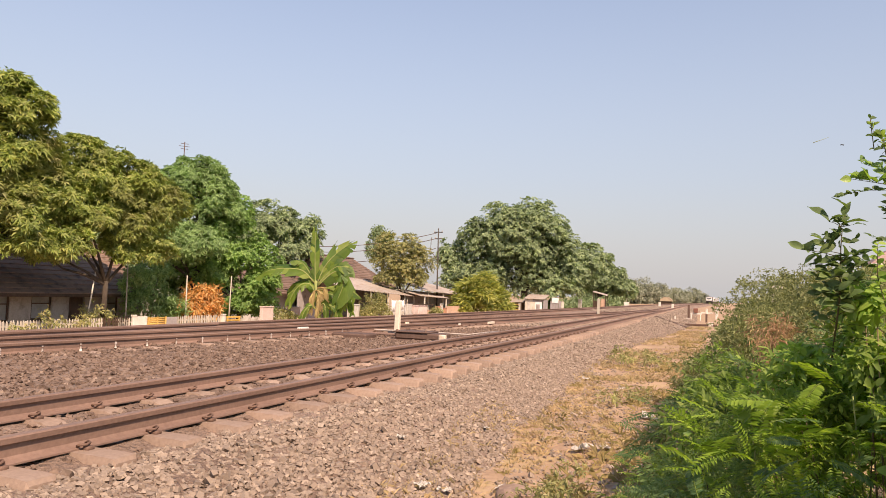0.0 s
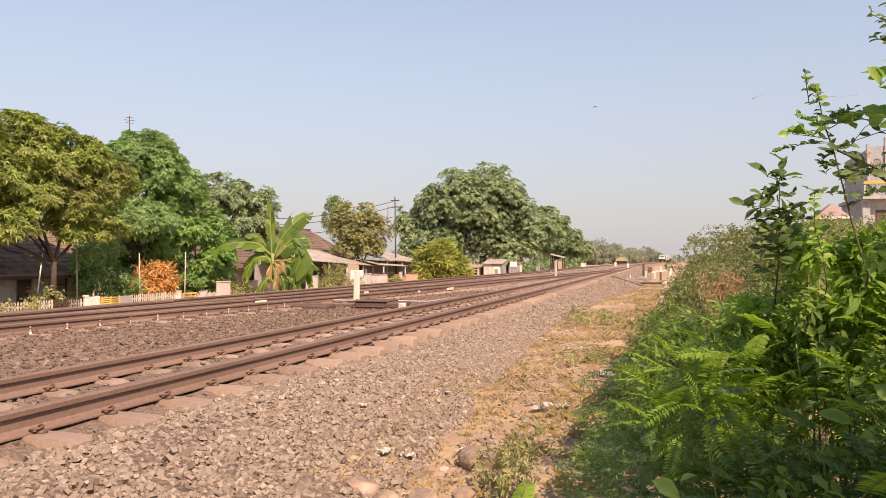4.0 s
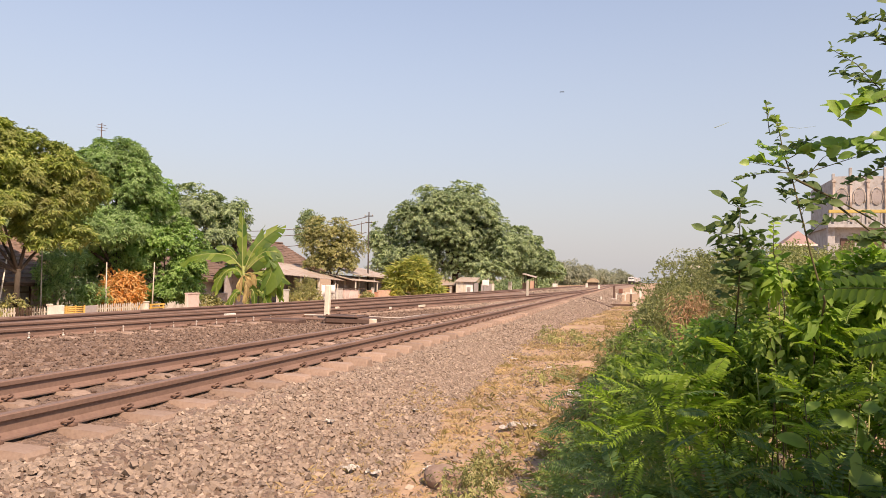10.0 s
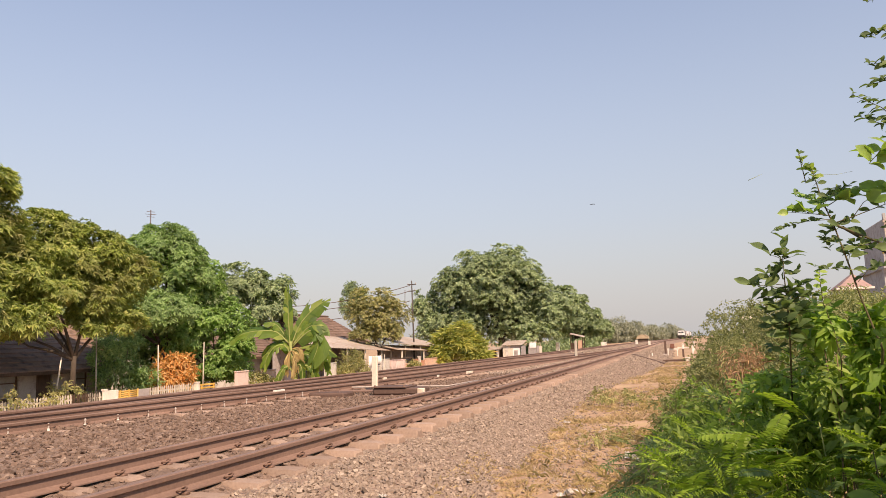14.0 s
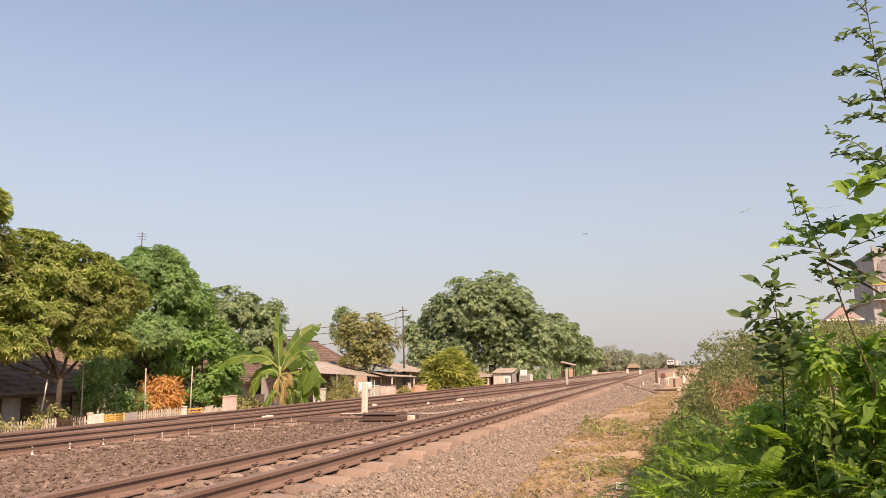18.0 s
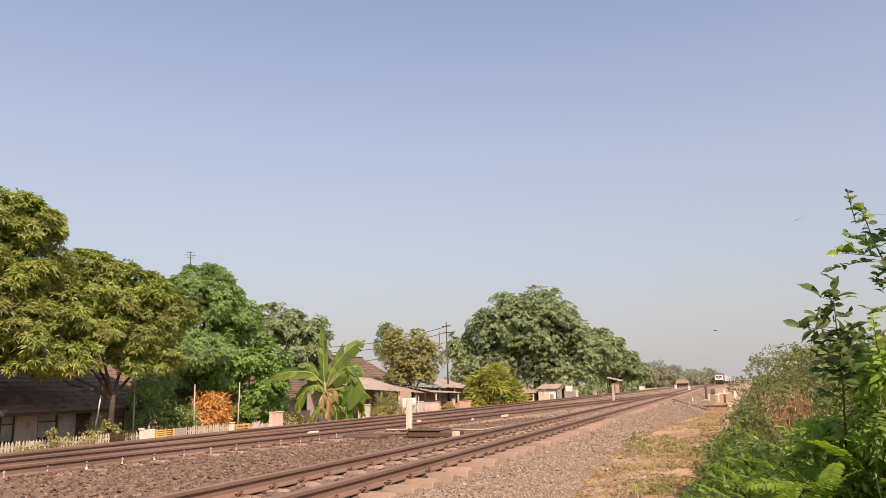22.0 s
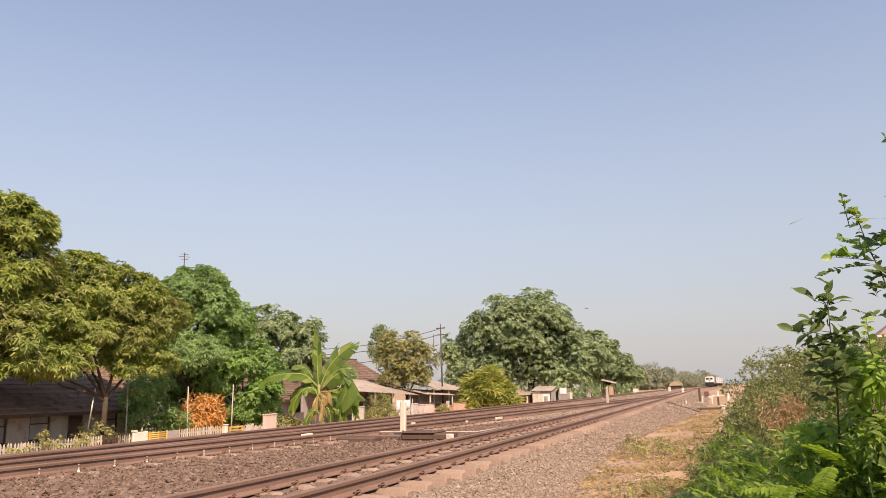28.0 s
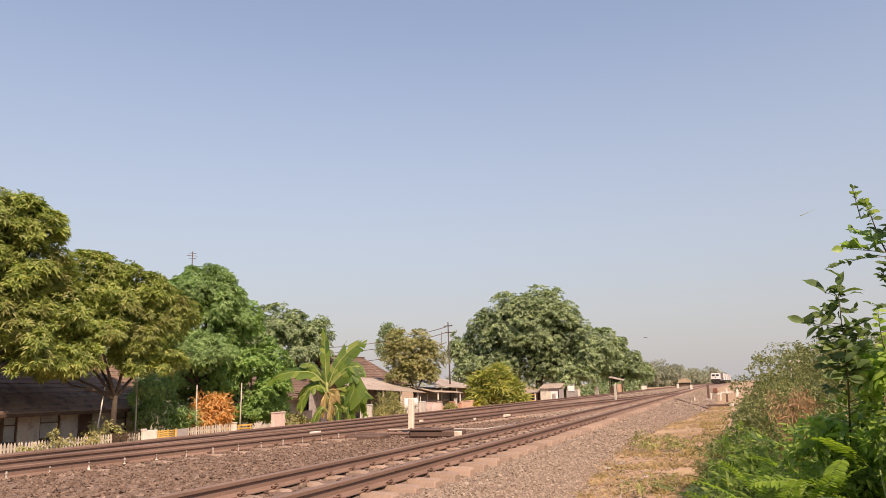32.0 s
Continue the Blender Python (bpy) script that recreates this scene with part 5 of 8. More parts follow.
banana_plant("tall banana plant with torn leaves beside the track", (-20.0, 34.4, G0), [
    ([(-0.42, 0, 2.7), (-0.5, 0, 4.2), (-0.53, 0.02, 5.6)], 0.52, 0.95, False),
    ([(-0.5, 0, 2.9), (-0.8, 0.1, 3.5), (-1.2, 0.15, 3.95), (-1.7, 0.1, 4.0)], 0.6, 0.5, False),
    ([(-0.5, -0.1, 2.9), (-1.1, -0.1, 3.5), (-1.9, -0.15, 3.6), (-2.7, -0.2, 3.5), (-3.15, -0.2, 3.3)], 0.95, 0.5, False),
    ([(-0.35, 0.1, 2.8), (0.05, 0.15, 3.8), (0.62, 0.2, 4.5), (1.38, 0.25, 5.1)], 0.85, 0.8, False),
    ([(-0.3, 0.2, 3.2), (0.1, 0.5, 4.2), (0.5, 0.7, 5.0)], 0.26, 0.3, False),
    ([(-0.3, -0.1, 2.8), (0.3, -0.2, 3.5), (0.75, -0.3, 3.8), (1.25, -0.35, 3.75)], 1.1, 0.6, False),
    ([(-0.3, -0.1, 2.7), (0.4, -0.3, 3.4), (0.95, -0.4, 3.55), (1.05, -0.45, 2.8), (0.72, -0.45, 1.9)], 1.05, 0.7, False),
    ([(-0.3, 0.2, 2.8), (0.3, 0.4, 3.3), (0.9, 0.5, 3.2), (1.3, 0.5, 2.5), (1.35, 0.5, 1.7)], 0.9, 0.7, False),
    ([(-0.3, -0.1, 2.5), (0.6, -0.2, 2.75), (1.35, -0.25, 2.6), (1.95, -0.25, 2.2)], 0.55, 0.4, False),
    ([(-0.4, -0.1, 2.3), (-0.7, -0.15, 2.8), (-1.2, -0.2, 2.75), (-1.6, -0.25, 2.2), (-1.75, -0.25, 1.7)], 0.52, 0.6, False),
    ([(-0.3, 0.1, 2.2), (-0.8, 0.2, 2.9), (-1.4, 0.3, 2.8), (-1.8, 0.3, 2.3)], 0.61, 0.6, False),
    ([(-0.25, -0.1, 1.7), (0.3, -0.2, 2.3), (0.75, -0.3, 2.0), (0.95, -0.3, 1.1)], 0.52, 0.8, False),
    ([(-0.1, -0.2, 1.2), (0.3, -0.3, 1.7), (0.7, -0.4, 1.5), (0.9, -0.4, 0.8)], 0.44, 0.8, False),
    ([(-0.3, -0.2, 1.4), (-0.6, -0.3, 1.7), (-0.95, -0.3, 1.3), (-1.1, -0.3, 0.7)], 0.39, 0.8, False),
    ([(-0.2, -0.2, 1.5), (0.05, -0.4, 1.8), (0.2, -0.5, 1.4), (0.2, -0.5, 0.6)], 0.35, 0.9, False),
    ([(-0.4, -0.15, 2.5), (-0.55, -0.25, 2.1), (-0.6, -0.25, 1.3)], 0.3, 0.9, True),
    ([(-0.36, -0.15, 2.5), (-0.15, -0.25, 2.3), (-0.05, -0.3, 1.5)], 0.34, 0.9, True),
    ([(-0.3, -0.1, 2.6), (0.05, -0.2, 2.55), (0.25, -0.3, 1.9)], 0.3, 0.9, True),
    ([(-0.3, -0.15, 2.2), (-0.2, -0.3, 1.8), (-0.3, -0.35, 1.1)], 0.28, 0.9, True),
    ([(-0.2, -0.15, 2.0), (0.1, -0.3, 1.9), (0.25, -0.35, 1.2)], 0.26, 0.9, True)], 70, 3.0, -0.42)
banana_plant("young banana plant with arching leaves", (-20.4, 36.2, G0), [
    ([(0, 0, 1.6), (0.2, 0, 2.3), (0.5, 0, 2.9)], 0.5, 0.85, False), ([(0, 0, 1.6), (-0.4, 0, 2.2), (-0.9, 0, 2.3), (-1.2, 0, 1.7)], 0.5, 0.75, False),
    ([(0, 0, 1.6), (0.5, -0.1, 2.1), (0.9, -0.1, 1.9), (1.1, -0.1, 1.2)], 0.5, 0.8, False), ([(0, 0, 1.5), (0.2, -0.3, 1.7), (0.3, -0.5, 1.2), (0.3, -0.6, 0.6)], 0.4, 0.9, True)], 90, 1.7, 0.0)

# ---- utility pole and its wires ----
M_UNDERPOLE = grained("weathered_dark_steel", (0.05, 0.042, 0.038), (0.10, 0.085, 0.075), 1.0, 22.0, 0.7, 0.2, bumpy=0.2)
up = thing("utility_pole", "dark steel utility pole with two crossarms", "utility pole", pose(-24.15, 62.0, G0, 0, -0.6, 0))
part("pole", tube(bmesh.new(), [(0, 0, -0.3), (0, 0, 4), (0, 0, 8.45)], [0.09, 0.07, 0.05], 10), M_UNDERPOLE, up, smooth=True)
for z, w in ((8.05, 0.42), (7.45, 0.32)):
    arm = part("crossarm", boxed(-w, -0.04, z, w, 0.04, z + 0.09, 0.01), M_UNDERPOLE, up)
    for x in (-w + 0.05, w - 0.05):
        part("insulator", cyl(0.04, 0.025, 0.11, 8, Matrix.Translation((x, 0, z + 0.09))), M_CONC, arm)
part("bracket", tube(bmesh.new(), [(-0.6, -0.2, 7.6), (-0.65, -0.2, 6.4), (-0.1, 0, 5.6)], 0.03, 6), M_DARKSTEEL, up)
for dz, sag in ((8.0, 1.0), (7.5, 1.1), (6.6, 1.3)):
    w = thing("overhead_wire", "dark overhead wire from the utility pole", "wire", None, "overhead wires")
    pts = []
    for k in range(13):
        s = k / 12
        pts.append((-24.4 - 13.5 * s, 61.9 - 2 * s, G0 + dz - 0.4 * s - sag * 4 * s * (1 - s) * 0.5 - 1.0 * s))
    part("wire", tube(bmesh.new(), pts, 0.03, 5), M_DARKSTEEL, w)

# ---- the hut and markers further along ----
hut = thing("hut", "small pale plank hut with a white door", "hut", pose(-19.7, 80.0, G0))
for k in range(7):
    x0 = -0.85 + k * 0.3
    if not 0.15 < x0 < 1.0:
        part("plank", boxed(x0, -0.03, -0.05, x0 + 0.285, 0.03, 2.15 + 0.04 * (k % 3), 0.006), M_WALL if k % 3 == 1 else M_WOOD_PALE, hut)
for x in (-0.85, 1.2):
    part("side_wall", boxed(x, 0.04, -0.05, x + 0.06, 2.2, 2.15), M_WALL_GREY, hut)
door = part("door", boxed(0.1, -0.02, 0.0, 1.1, 0.03, 1.95, 0.01), M_CLOTH, hut, "white painted door")
part("door_window", boxed(0.42, -0.035, 1.0, 0.85, -0.02, 1.65, 0.004), M_WALL_GREY, door, "grey window in the door")
part("lintel", boxed(0.05, -0.04, 1.95, 1.2, 0.04, 2.2), M_WALL_GREY, hut)
part("roof", sloping_sheet(bmesh.new(), [(-1.0, -0.25, 2.25), (1.4, -0.25, 2.25), (1.4, 2.4, 2.75), (-1.0, 2.4, 2.75)], 12), M_TIN, hut, "brownish tin roof")
part("side_awning", sloping_sheet(bmesh.new(), [(-3.6, -0.3, 1.75), (-1.05, -0.3, 1.85), (-1.05, 2.0, 2.15), (-3.6, 2.0, 2.05)], 12), M_TIN, hut, "pale side awning")
for x in (-3.5, -2.3, -1.2):
    part("awning_post", boxed(x - 0.04, -0.25, -0.05, x + 0.04, -0.17, 1.78), M_WOOD_DARK, hut)
part("awning_back", boxed(-3.5, 1.8, -0.05, -0.95, 1.86, 2.0), M_WOOD_DARK, hut, "dark board back of the awning")
part("hanging_cloth", boxed(-1.55, -0.16, 0.9, -1.3, -0.12, 1.72, 0.01), M_CLOTH, hut, "white cloth hung under the awning")
lw = thing("board_fence", "grey board fence beside the hut", "fence", pose(-16.9, 80.0, G0))
for k in range(5):
    part("board", boxed(-0.75 + 0.31 * k, -0.02, -0.05, -0.47 + 0.31 * k, 0.02, 2.05 + 0.05 * (k % 2), 0.005), M_WALL_GREY if k != 4 else M_WOOD_PALE, lw)
part("cloth", boxed(-0.62, -0.08, 1.85, 0.15, 0.04, 2.45, 0.05), M_CLOTH, lw, "white cloth hung over the boards")
cart = thing("cart", "yellow handcart beside the hut", "cart", pose(-21.7, 79.2, G0) @ Matrix.Scale(0.8, 4))
part("body", boxed(-0.8, -0.5, 0.6, 0.8, 0.5, 1.25, 0.03), M_BAMBOO, cart)
part("canopy", boxed(-0.9, -0.6, 1.95, 0.9, 0.6, 2.02, 0.02), M_BAMBOO, cart)
for x in (-0.75, 0.75):
    for y in (-0.45, 0.45):
        part("post", boxed(x - 0.03, y - 0.03, 1.2, x + 0.03, y + 0.03, 1.97), M_WOOD_DARK, cart)
    part("wheel", cyl(0.32, 0.32, 0.06, 16, Matrix.Translation((x * 0.7, -0.56, 0.32)) @ Matrix.Rotation(radians(90), 4, "X")), M_DARKSTEEL, cart)


def marker_post(label, at, h, w=0.16, material=None, dark_top=False):
    p = thing("marker_post", label, "marker post", pose(*at), "line marker posts")
    part("post", boxed(-w / 2, -w / 2, -0.15, w / 2, w / 2, h, 0.015), material or M_WHITE, p)
    if dark_top:
        part("black_band", boxed(-w / 2 - 0.01, -w / 2 - 0.01, h * 0.72, w / 2 + 0.01, w / 2 + 0.01, h * 0.92), M_DARKSTEEL, p)
    return p


marker_post("white concrete marker post across the line", (-16.7, 93.0, -0.9), 2.15, 0.42, dark_top=False)
marker_post("white concrete marker across the line", (-14.1, 120.0, -0.5), 1.5, 0.75)
marker_post("small pale lineside marker", (-6.46, 110.0, 0.2), 0.8, 0.3)
marker_post("slim ivory lineside post", (-7.2, 46.45, 0.3), 1.15, 0.15, M_WOOD_PALE)
shl = thing("tin_shelter", "small tin-roofed shelter beside the line", "shelter", pose(-16.1, 105.0, -0.9))
part("roof", sloping_sheet(bmesh.new(), [(-0.9, -0.9, 3.25), (1.1, -0.9, 2.75), (1.1, 0.9, 2.9), (-0.9, 0.9, 3.4)], 8), M_TIN, shl)
for x, h in ((-0.75, 3.1), (0.95, 2.7)):
    for y in (-0.8, 0.8):
        part("post", boxed(x - 0.05, y - 0.05, -0.1, x + 0.05, y + 0.05, h), M_WOOD_DARK, shl)
part("board_wall", boxed(-0.7, -0.75, -0.1, 0.2, -0.7, 2.0, 0.01), M_WOOD_DARK, shl, "dark board wall")
part("board_wall", boxed(0.25, -0.75, -0.1, 0.9, -0.7, 2.3, 0.01), M_WALL_PEACH, shl, "peach board wall")
fh = thing("field_hut", "low thatched hut in the dry field", "hut", pose(-15.3, 230.0, 0.0))
bm = bmesh.new()
prof = [(-1.9, 1.2), (-1.5, 1.9), (-0.7, 2.4), (0.7, 2.4), (1.5, 1.9), (1.9, 1.2)]
ends = [[bm.verts.new((x, y, z)) for x, z in prof] for y in (-2.0, 2.0)]
for k in range(6):
    bm.faces.new((ends[0][k], ends[0][(k + 1) % 6], ends[1][(k + 1) % 6], ends[1][k]))
bm.faces.new(ends[0])
bm.faces.new(ends[1][::-1])
part("thatch", bm, M_THATCH, fh, "pale straw thatch")
part("wall", boxed(-1.5, -1.7, -0.3, 1.5, 1.7, 1.25), M_WOOD_DARK, fh)

# ---- equipment of the line ----
M_IVORY = grained("ivory_paint", (0.62, 0.53, 0.42), (0.80, 0.71, 0.58), 1.2, 14.0, 0.75, stain=(0.50, 0.39, 0.29), bumpy=0.2)
M_RUSTBOX = grained("rust_red_steel", (0.16, 0.07, 0.05), (0.27, 0.125, 0.09), 1.0, 16.0, 0.8, 0.1, bumpy=0.3)

fp = thing("fouling_post", "ivory concrete clearance post with a flat top board", "marker post", pose(-7.75, 17.1, 0.3, 0, 1.5, 0))
part("post", boxed(-0.07, -0.06, -0.2, 0.07, 0.06, 0.95, 0.018), M_IVORY, fp)
part("base_slab", boxed(-0.45, -0.35, -0.2, 0.45, 0.35, 0.06, 0.02), M_DARKSTEEL, fp, "dark oily base slab")

pm = thing("point_machine", "dark rusty point machine on long timbers between the tracks", "point machine", pose(-6.75, 16.1, 0.33, 0, 0, 0))
part("timber", boxed(-2.6, -0.62, -0.15, 0.85, -0.38, 0.05, 0.02), M_DARKSTEEL, pm, "dark tarred timber")
part("timber", boxed(-2.6, 0.38, -0.15, 0.85, 0.62, 0.05, 0.02), M_DARKSTEEL, pm, "dark tarred timber")
case = part("case", boxed(-0.45, -0.34, 0.05, 0.72, 0.34, 0.20, 0.03), M_DARKSTEEL, pm)
part("lid", boxed(-0.48, -0.37, 0.20, 0.40, 0.37, 0.235, 0.012), M_DARKSTEEL, case)
for x in (-0.4, 0.32):
    for y in (-0.3, 0.3):
        part("bolt", cyl(0.025, 0.025, 0.03, 6, Matrix.Translation((x, y, 0.235))), M_CLIP, case)
part("number_block", boxed(0.72, -0.50, 0.02, 0.88, -0.38, 0.20, 0.012), M_IVORY, pm, "small ivory concrete block")
part("throw_rod", tube(bmesh.new(), [(-2.9, -0.1, 0.12), (-0.45, -0.1, 0.12)], 0.025, 7), M_RAIL, pm)
part("throw_rod", tube(bmesh.new(), [(-2.9, 0.12, 0.12), (-0.45, 0.12, 0.12)], 0.025, 7), M_RAIL, pm)
cv = thing("rod_cover", "low dark steel cover over the point rods", "cover", pose(-7.95, 15.35, 0.33))
part("plate", boxed(-0.55, -0.30, 0.0, 0.35, 0.30, 0.15, 0.03), M_DARKSTEEL, cv)
part("handle", tube(bmesh.new(), [(-0.3, 0, 0.15), (-0.3, 0, 0.2), (0.1, 0, 0.2), (0.1, 0, 0.15)], 0.012, 6), M_RAIL, cv)
sw = thing("signal_pipe", "pale pipe run beside the point machine", "pipe", None)
part("pipe", tube(bmesh.new(), [(-9.6, 17.0, 0.42), (-9.0, 17.2, 0.47), (-7.2, 16.9, 0.50), (-6.2, 18.2, 0.42), (-6.2, 21.0, 0.40)], 0.02, 7), M_CONC, sw, smooth=True)
for x, y, w, lab in ((-9.5, 15.5, 0.22, "white"), (-9.85, 17.4, 0.24, "white"), (-9.75, 19.2, 0.16, "white"), (-8.9, 25.7, 0.34, "peach"), (-7.5, 24.6, 0.34, "peach"), (-8.35, 21.0, 0.14, "white"), (-7.9, 22.4, 0.14, "white"), (-8.9, 13.7, 0.1, "white"), (-8.9, 14.3, 0.1, "white"), (-10.5, 20.2, 0.12, "white"), (-9.1, 20.9, 0.12, "peach")):
    g = thing("rail_marker", "%s painted marker plate beside the rails" % lab, "marker", pose(x, y, 0.36, 0, 0, 0), "painted markers on the rails")
    part("plate", boxed(-0.06, -w, 0.10, 0.0, w, 0.18, 0.008), M_WHITE if lab == "white" else M_IVORY, g)
    part("foot", boxed(-0.05, -0.03, -0.05, -0.01, 0.03, 0.08), M_DARKSTEEL, g)
# painted bolts along the outer rail of the crossover
for k in range(14):
    y = 7.20 + 0.635 * k
    g = thing("rail_peg", "thin grey peg with a white foot beside the rail" if k < 5 else "thin grey peg beside the rail", "peg", pose(float(track_b(y)) + GAUGE + 0.13, y, 0.40, 0, 4 * math.sin(3 * k), 0), "pegs beside the rail")
    part("rod", cyl(0.013, 0.011, 0.135, 8), M_CONC, g)
    part("foot", cyl(0.024, 0.018, 0.055 if k < 5 else 0.03, 8), M_WHITE if k < 5 else M_CLIP, g)
    part("nut", cyl(0.019, 0.019, 0.02, 6, Matrix.Translation((0, 0, 0.10))), M_CLIP if k % 3 else M_CONC, g)

duct = thing("crossing_timber", "rust-brown strip lying from the track to the path", "timber", None)
duct_pts = []
for k in range(13):
    x, y = -4.0 + 2.3 * k / 12, 48.9 - 5.8 * k / 12
    duct_pts.append((x, y, float(max(ground_z(np.array(x), np.array(y)), ballast_z(np.array(x), np.array(y)))) + 0.07))
part("timber", tube(bmesh.new(), duct_pts, 0.035, 6), M_RAIL, duct)

# ---- lineside equipment beside the path ----
q = thing("lineside_post", "dark steel post beside the path", "post", pose(-2.31, 59.4, 0.0))
part("post", boxed(-0.08, -0.08, -0.2, 0.08, 0.08, 1.2, 0.01), M_DARKSTEEL, q)
part("foot", boxed(-0.2, -0.2, -0.1, 0.2, 0.2, 0.2, 0.03), M_CONC, q)
q = thing("cable_rack", "white painted steel rack with a dark box", "rack", pose(-1.78, 60.0, 0.0))
part("beam", boxed(-0.42, -0.05, 0.48, 0.42, 0.05, 0.60, 0.01), M_WHITE, q)
for x in (-0.36, 0.32):
    part("leg", boxed(x - 0.04, -0.04, -0.1, x + 0.04, 0.04, 0.5), M_WHITE, q)
part("box", boxed(-0.2, -0.16, 0.60, 0.12, 0.16, 0.95, 0.02), M_RUSTBOX, q, "rust-brown relay box")
q = thing("relay_post", "white capped relay post beside the rack", "post", pose(-0.96, 56.0, 0.0))
part("post", boxed(-0.07, -0.07, -0.1, 0.07, 0.07, 0.6, 0.01), M_DARKSTEEL, q)
part("cap", boxed(-0.07, -0.07, 0.6, 0.07, 0.07, 0.98, 0.02), M_WHITE, q)
part("arm", boxed(-0.4, -0.03, 0.64, -0.07, 0.03, 0.72, 0.01), M_WHITE, q)
part("arm", boxed(0.07, -0.03, 0.64, 0.4, 0.03, 0.72, 0.01), M_WHITE, q)
q = thing("pipe_bundle", "dark pipes lying in the grass", "pipes", pose(-1.0, 46.5, 0.03))
for k in range(3):
    part("pipe", tube(bmesh.new(), [(-1.0 + 0.1 * k, 0.1 * k, 0.05), (0.8, -0.1 + 0.14 * k, 0.06)], 0.06, 7), M_DARKSTEEL, q)
part("end_block", boxed(0.3, -0.2, 0.0, 0.55, 0.3, 0.22, 0.02), M_WHITE, q)
for x, y, h, w in ((-0.35, 66.0, 0.85, 0.14), (-0.3, 78.0, 1.0, 0.16), (-2.9, 52.0, 0.45, 0.08), (-9.6, 128.0, 0.9, 0.35)):
    marker_post("white lineside marker post in the distance", (x, y, 0.0 if x > -6 else 0.25), h, w, dark_top=(0.2 < w < 0.32 and x < -5))
# ---- loose stones, litter and rocks on the strip ----
def rock(label, at, size, seed, material=None):
    rng = np.random.default_rng(seed)
    bm = bmesh.new()
    bmesh.ops.create_icosphere(bm, subdivisions=3, radius=1.0)
    cuts = unit(rng.normal(size=(9, 3)))
    for v in bm.verts:
        for c in cuts:
            d = v.co.x * c[0] + v.co.y * c[1] + v.co.z * c[2]
            if d > 0.72:
                v.co -= Vector(c) * (d - 0.72)
        v.co *= 1 + 0.05 * noise.noise(v.co * 3 + Vector((seed, 0, 0)))
        v.co.x *= size[0]
        v.co.y *= size[1]
        v.co.z *= size[2]
    ob = part("rock", bm, material or M_STONE_BIG)
    ob.matrix_basis = pose(*at, 0, 0, seed * 37 % 360)
    return tagged(ob, label, "rock", "rocks beside the path")


M_STONE_BIG = grained("grey_brown_rock", (0.22, 0.145, 0.105), (0.38, 0.27, 0.205), 3.0, 20.0, 0.9, stain=(0.48, 0.37, 0.28), bumpy=0.6, dist=0.01)
for x, y, s, k in ((-1.95, 4.35, 0.13, 1), (-1.72, 4.2, 0.11, 2), (-1.5, 4.3, 0.13, 3), (-1.38, 5.25, 0.19, 4), (-2.1, 3.9, 0.1, 5), (-1.2, 4.1, 0.12, 6), (-1.3, 4.55, 0.1, 7)):
    rock("grey-brown rock half sunk in the dry grass", (x, y, float(ground_z(np.array(x), np.array(y))) + s * 0.25), (s, s * 0.8, s * 0.62), k)

M_LITTER = grained("dirty_white_litter", (0.62, 0.57, 0.50), (0.84, 0.80, 0.74), 6.0, 30.0, 0.7, bumpy=0.3)


def litter(at, w, seed):
    rng = random.Random(seed)
    bm = bmesh.new()
    n = 6
    grid = [[bm.verts.new((w * (i / n - 0.5) * (1 + rng.uniform(-0.1, 0.1)), w * 0.6 * (j / 4 - 0.5), 0.02 + abs(rng.gauss(0, w * 0.12)))) for j in range(5)] for i in range(n + 1)]
    for i in range(n):
        for j in range(4):
            bm.faces.new((grid[i][j], grid[i + 1][j], grid[i + 1][j + 1], grid[i][j + 1]))
    bmesh.ops.solidify(bm, geom=bm.faces[:], thickness=0.004)
    ob = part("litter", bm, M_LITTER)
    ob.matrix_basis = pose(*at, 0, 0, rng.uniform(0, 360))
    return tagged(ob, "crumpled white plastic scrap on the dry grass", "litter", "scraps beside the path")


for k, (x, y, w) in enumerate([(-2.05, 5.05, 0.13), (-1.92, 5.15, 0.11), (-1.58, 5.5, 0.12), (-1.24, 7.1, 0.2), (-1.05, 7.2, 0.14), (-0.86, 9.6, 0.24), (-0.72, 9.4, 0.14), (-2.6, 5.9, 0.09), (-1.5, 12.2, 0.12), (-0.5, 6.2, 0.16), (-2.3, 7.4, 0.07), (-2.4, 14.0, 0.14)]):
    litter((x, y, float(max(ground_z(np.array(x), np.array(y)), ballast_z(np.array(x), np.array(y)))) + 0.015), w, k)
gravel("loose_stones", 17, 2600, lambda y: ballast_foot(y), lambda y: ballast_foot(y) + 1.3, 3.5, 22.0, 0.032, 1.4, zf=ground_z, sink=0.3, parent=ground)

# ---- dry grass of the strip ----
M_STRAW = leaf_mat("dry_straw", [(0.32, 0.23, 0.135), (0.42, 0.315, 0.195), (0.28, 0.205, 0.12), (0.48, 0.375, 0.245), (0.25, 0.205, 0.11)], 0.25, 0.85)
M_GRASS = leaf_mat("yellowing_grass", [(0.215, 0.18, 0.075), (0.29, 0.235, 0.11), (0.36, 0.275, 0.145), (0.175, 0.155, 0.06)], 0.3, 0.8)
bush_edge = smooth_curve([(-60, -0.6), (3, -0.9), (5.6, -1.05), (7.8, -0.85), (16, -0.85), (31, -1.05), (57, -1.2), (200, -2.6), (900, 2)], soft=1.5)


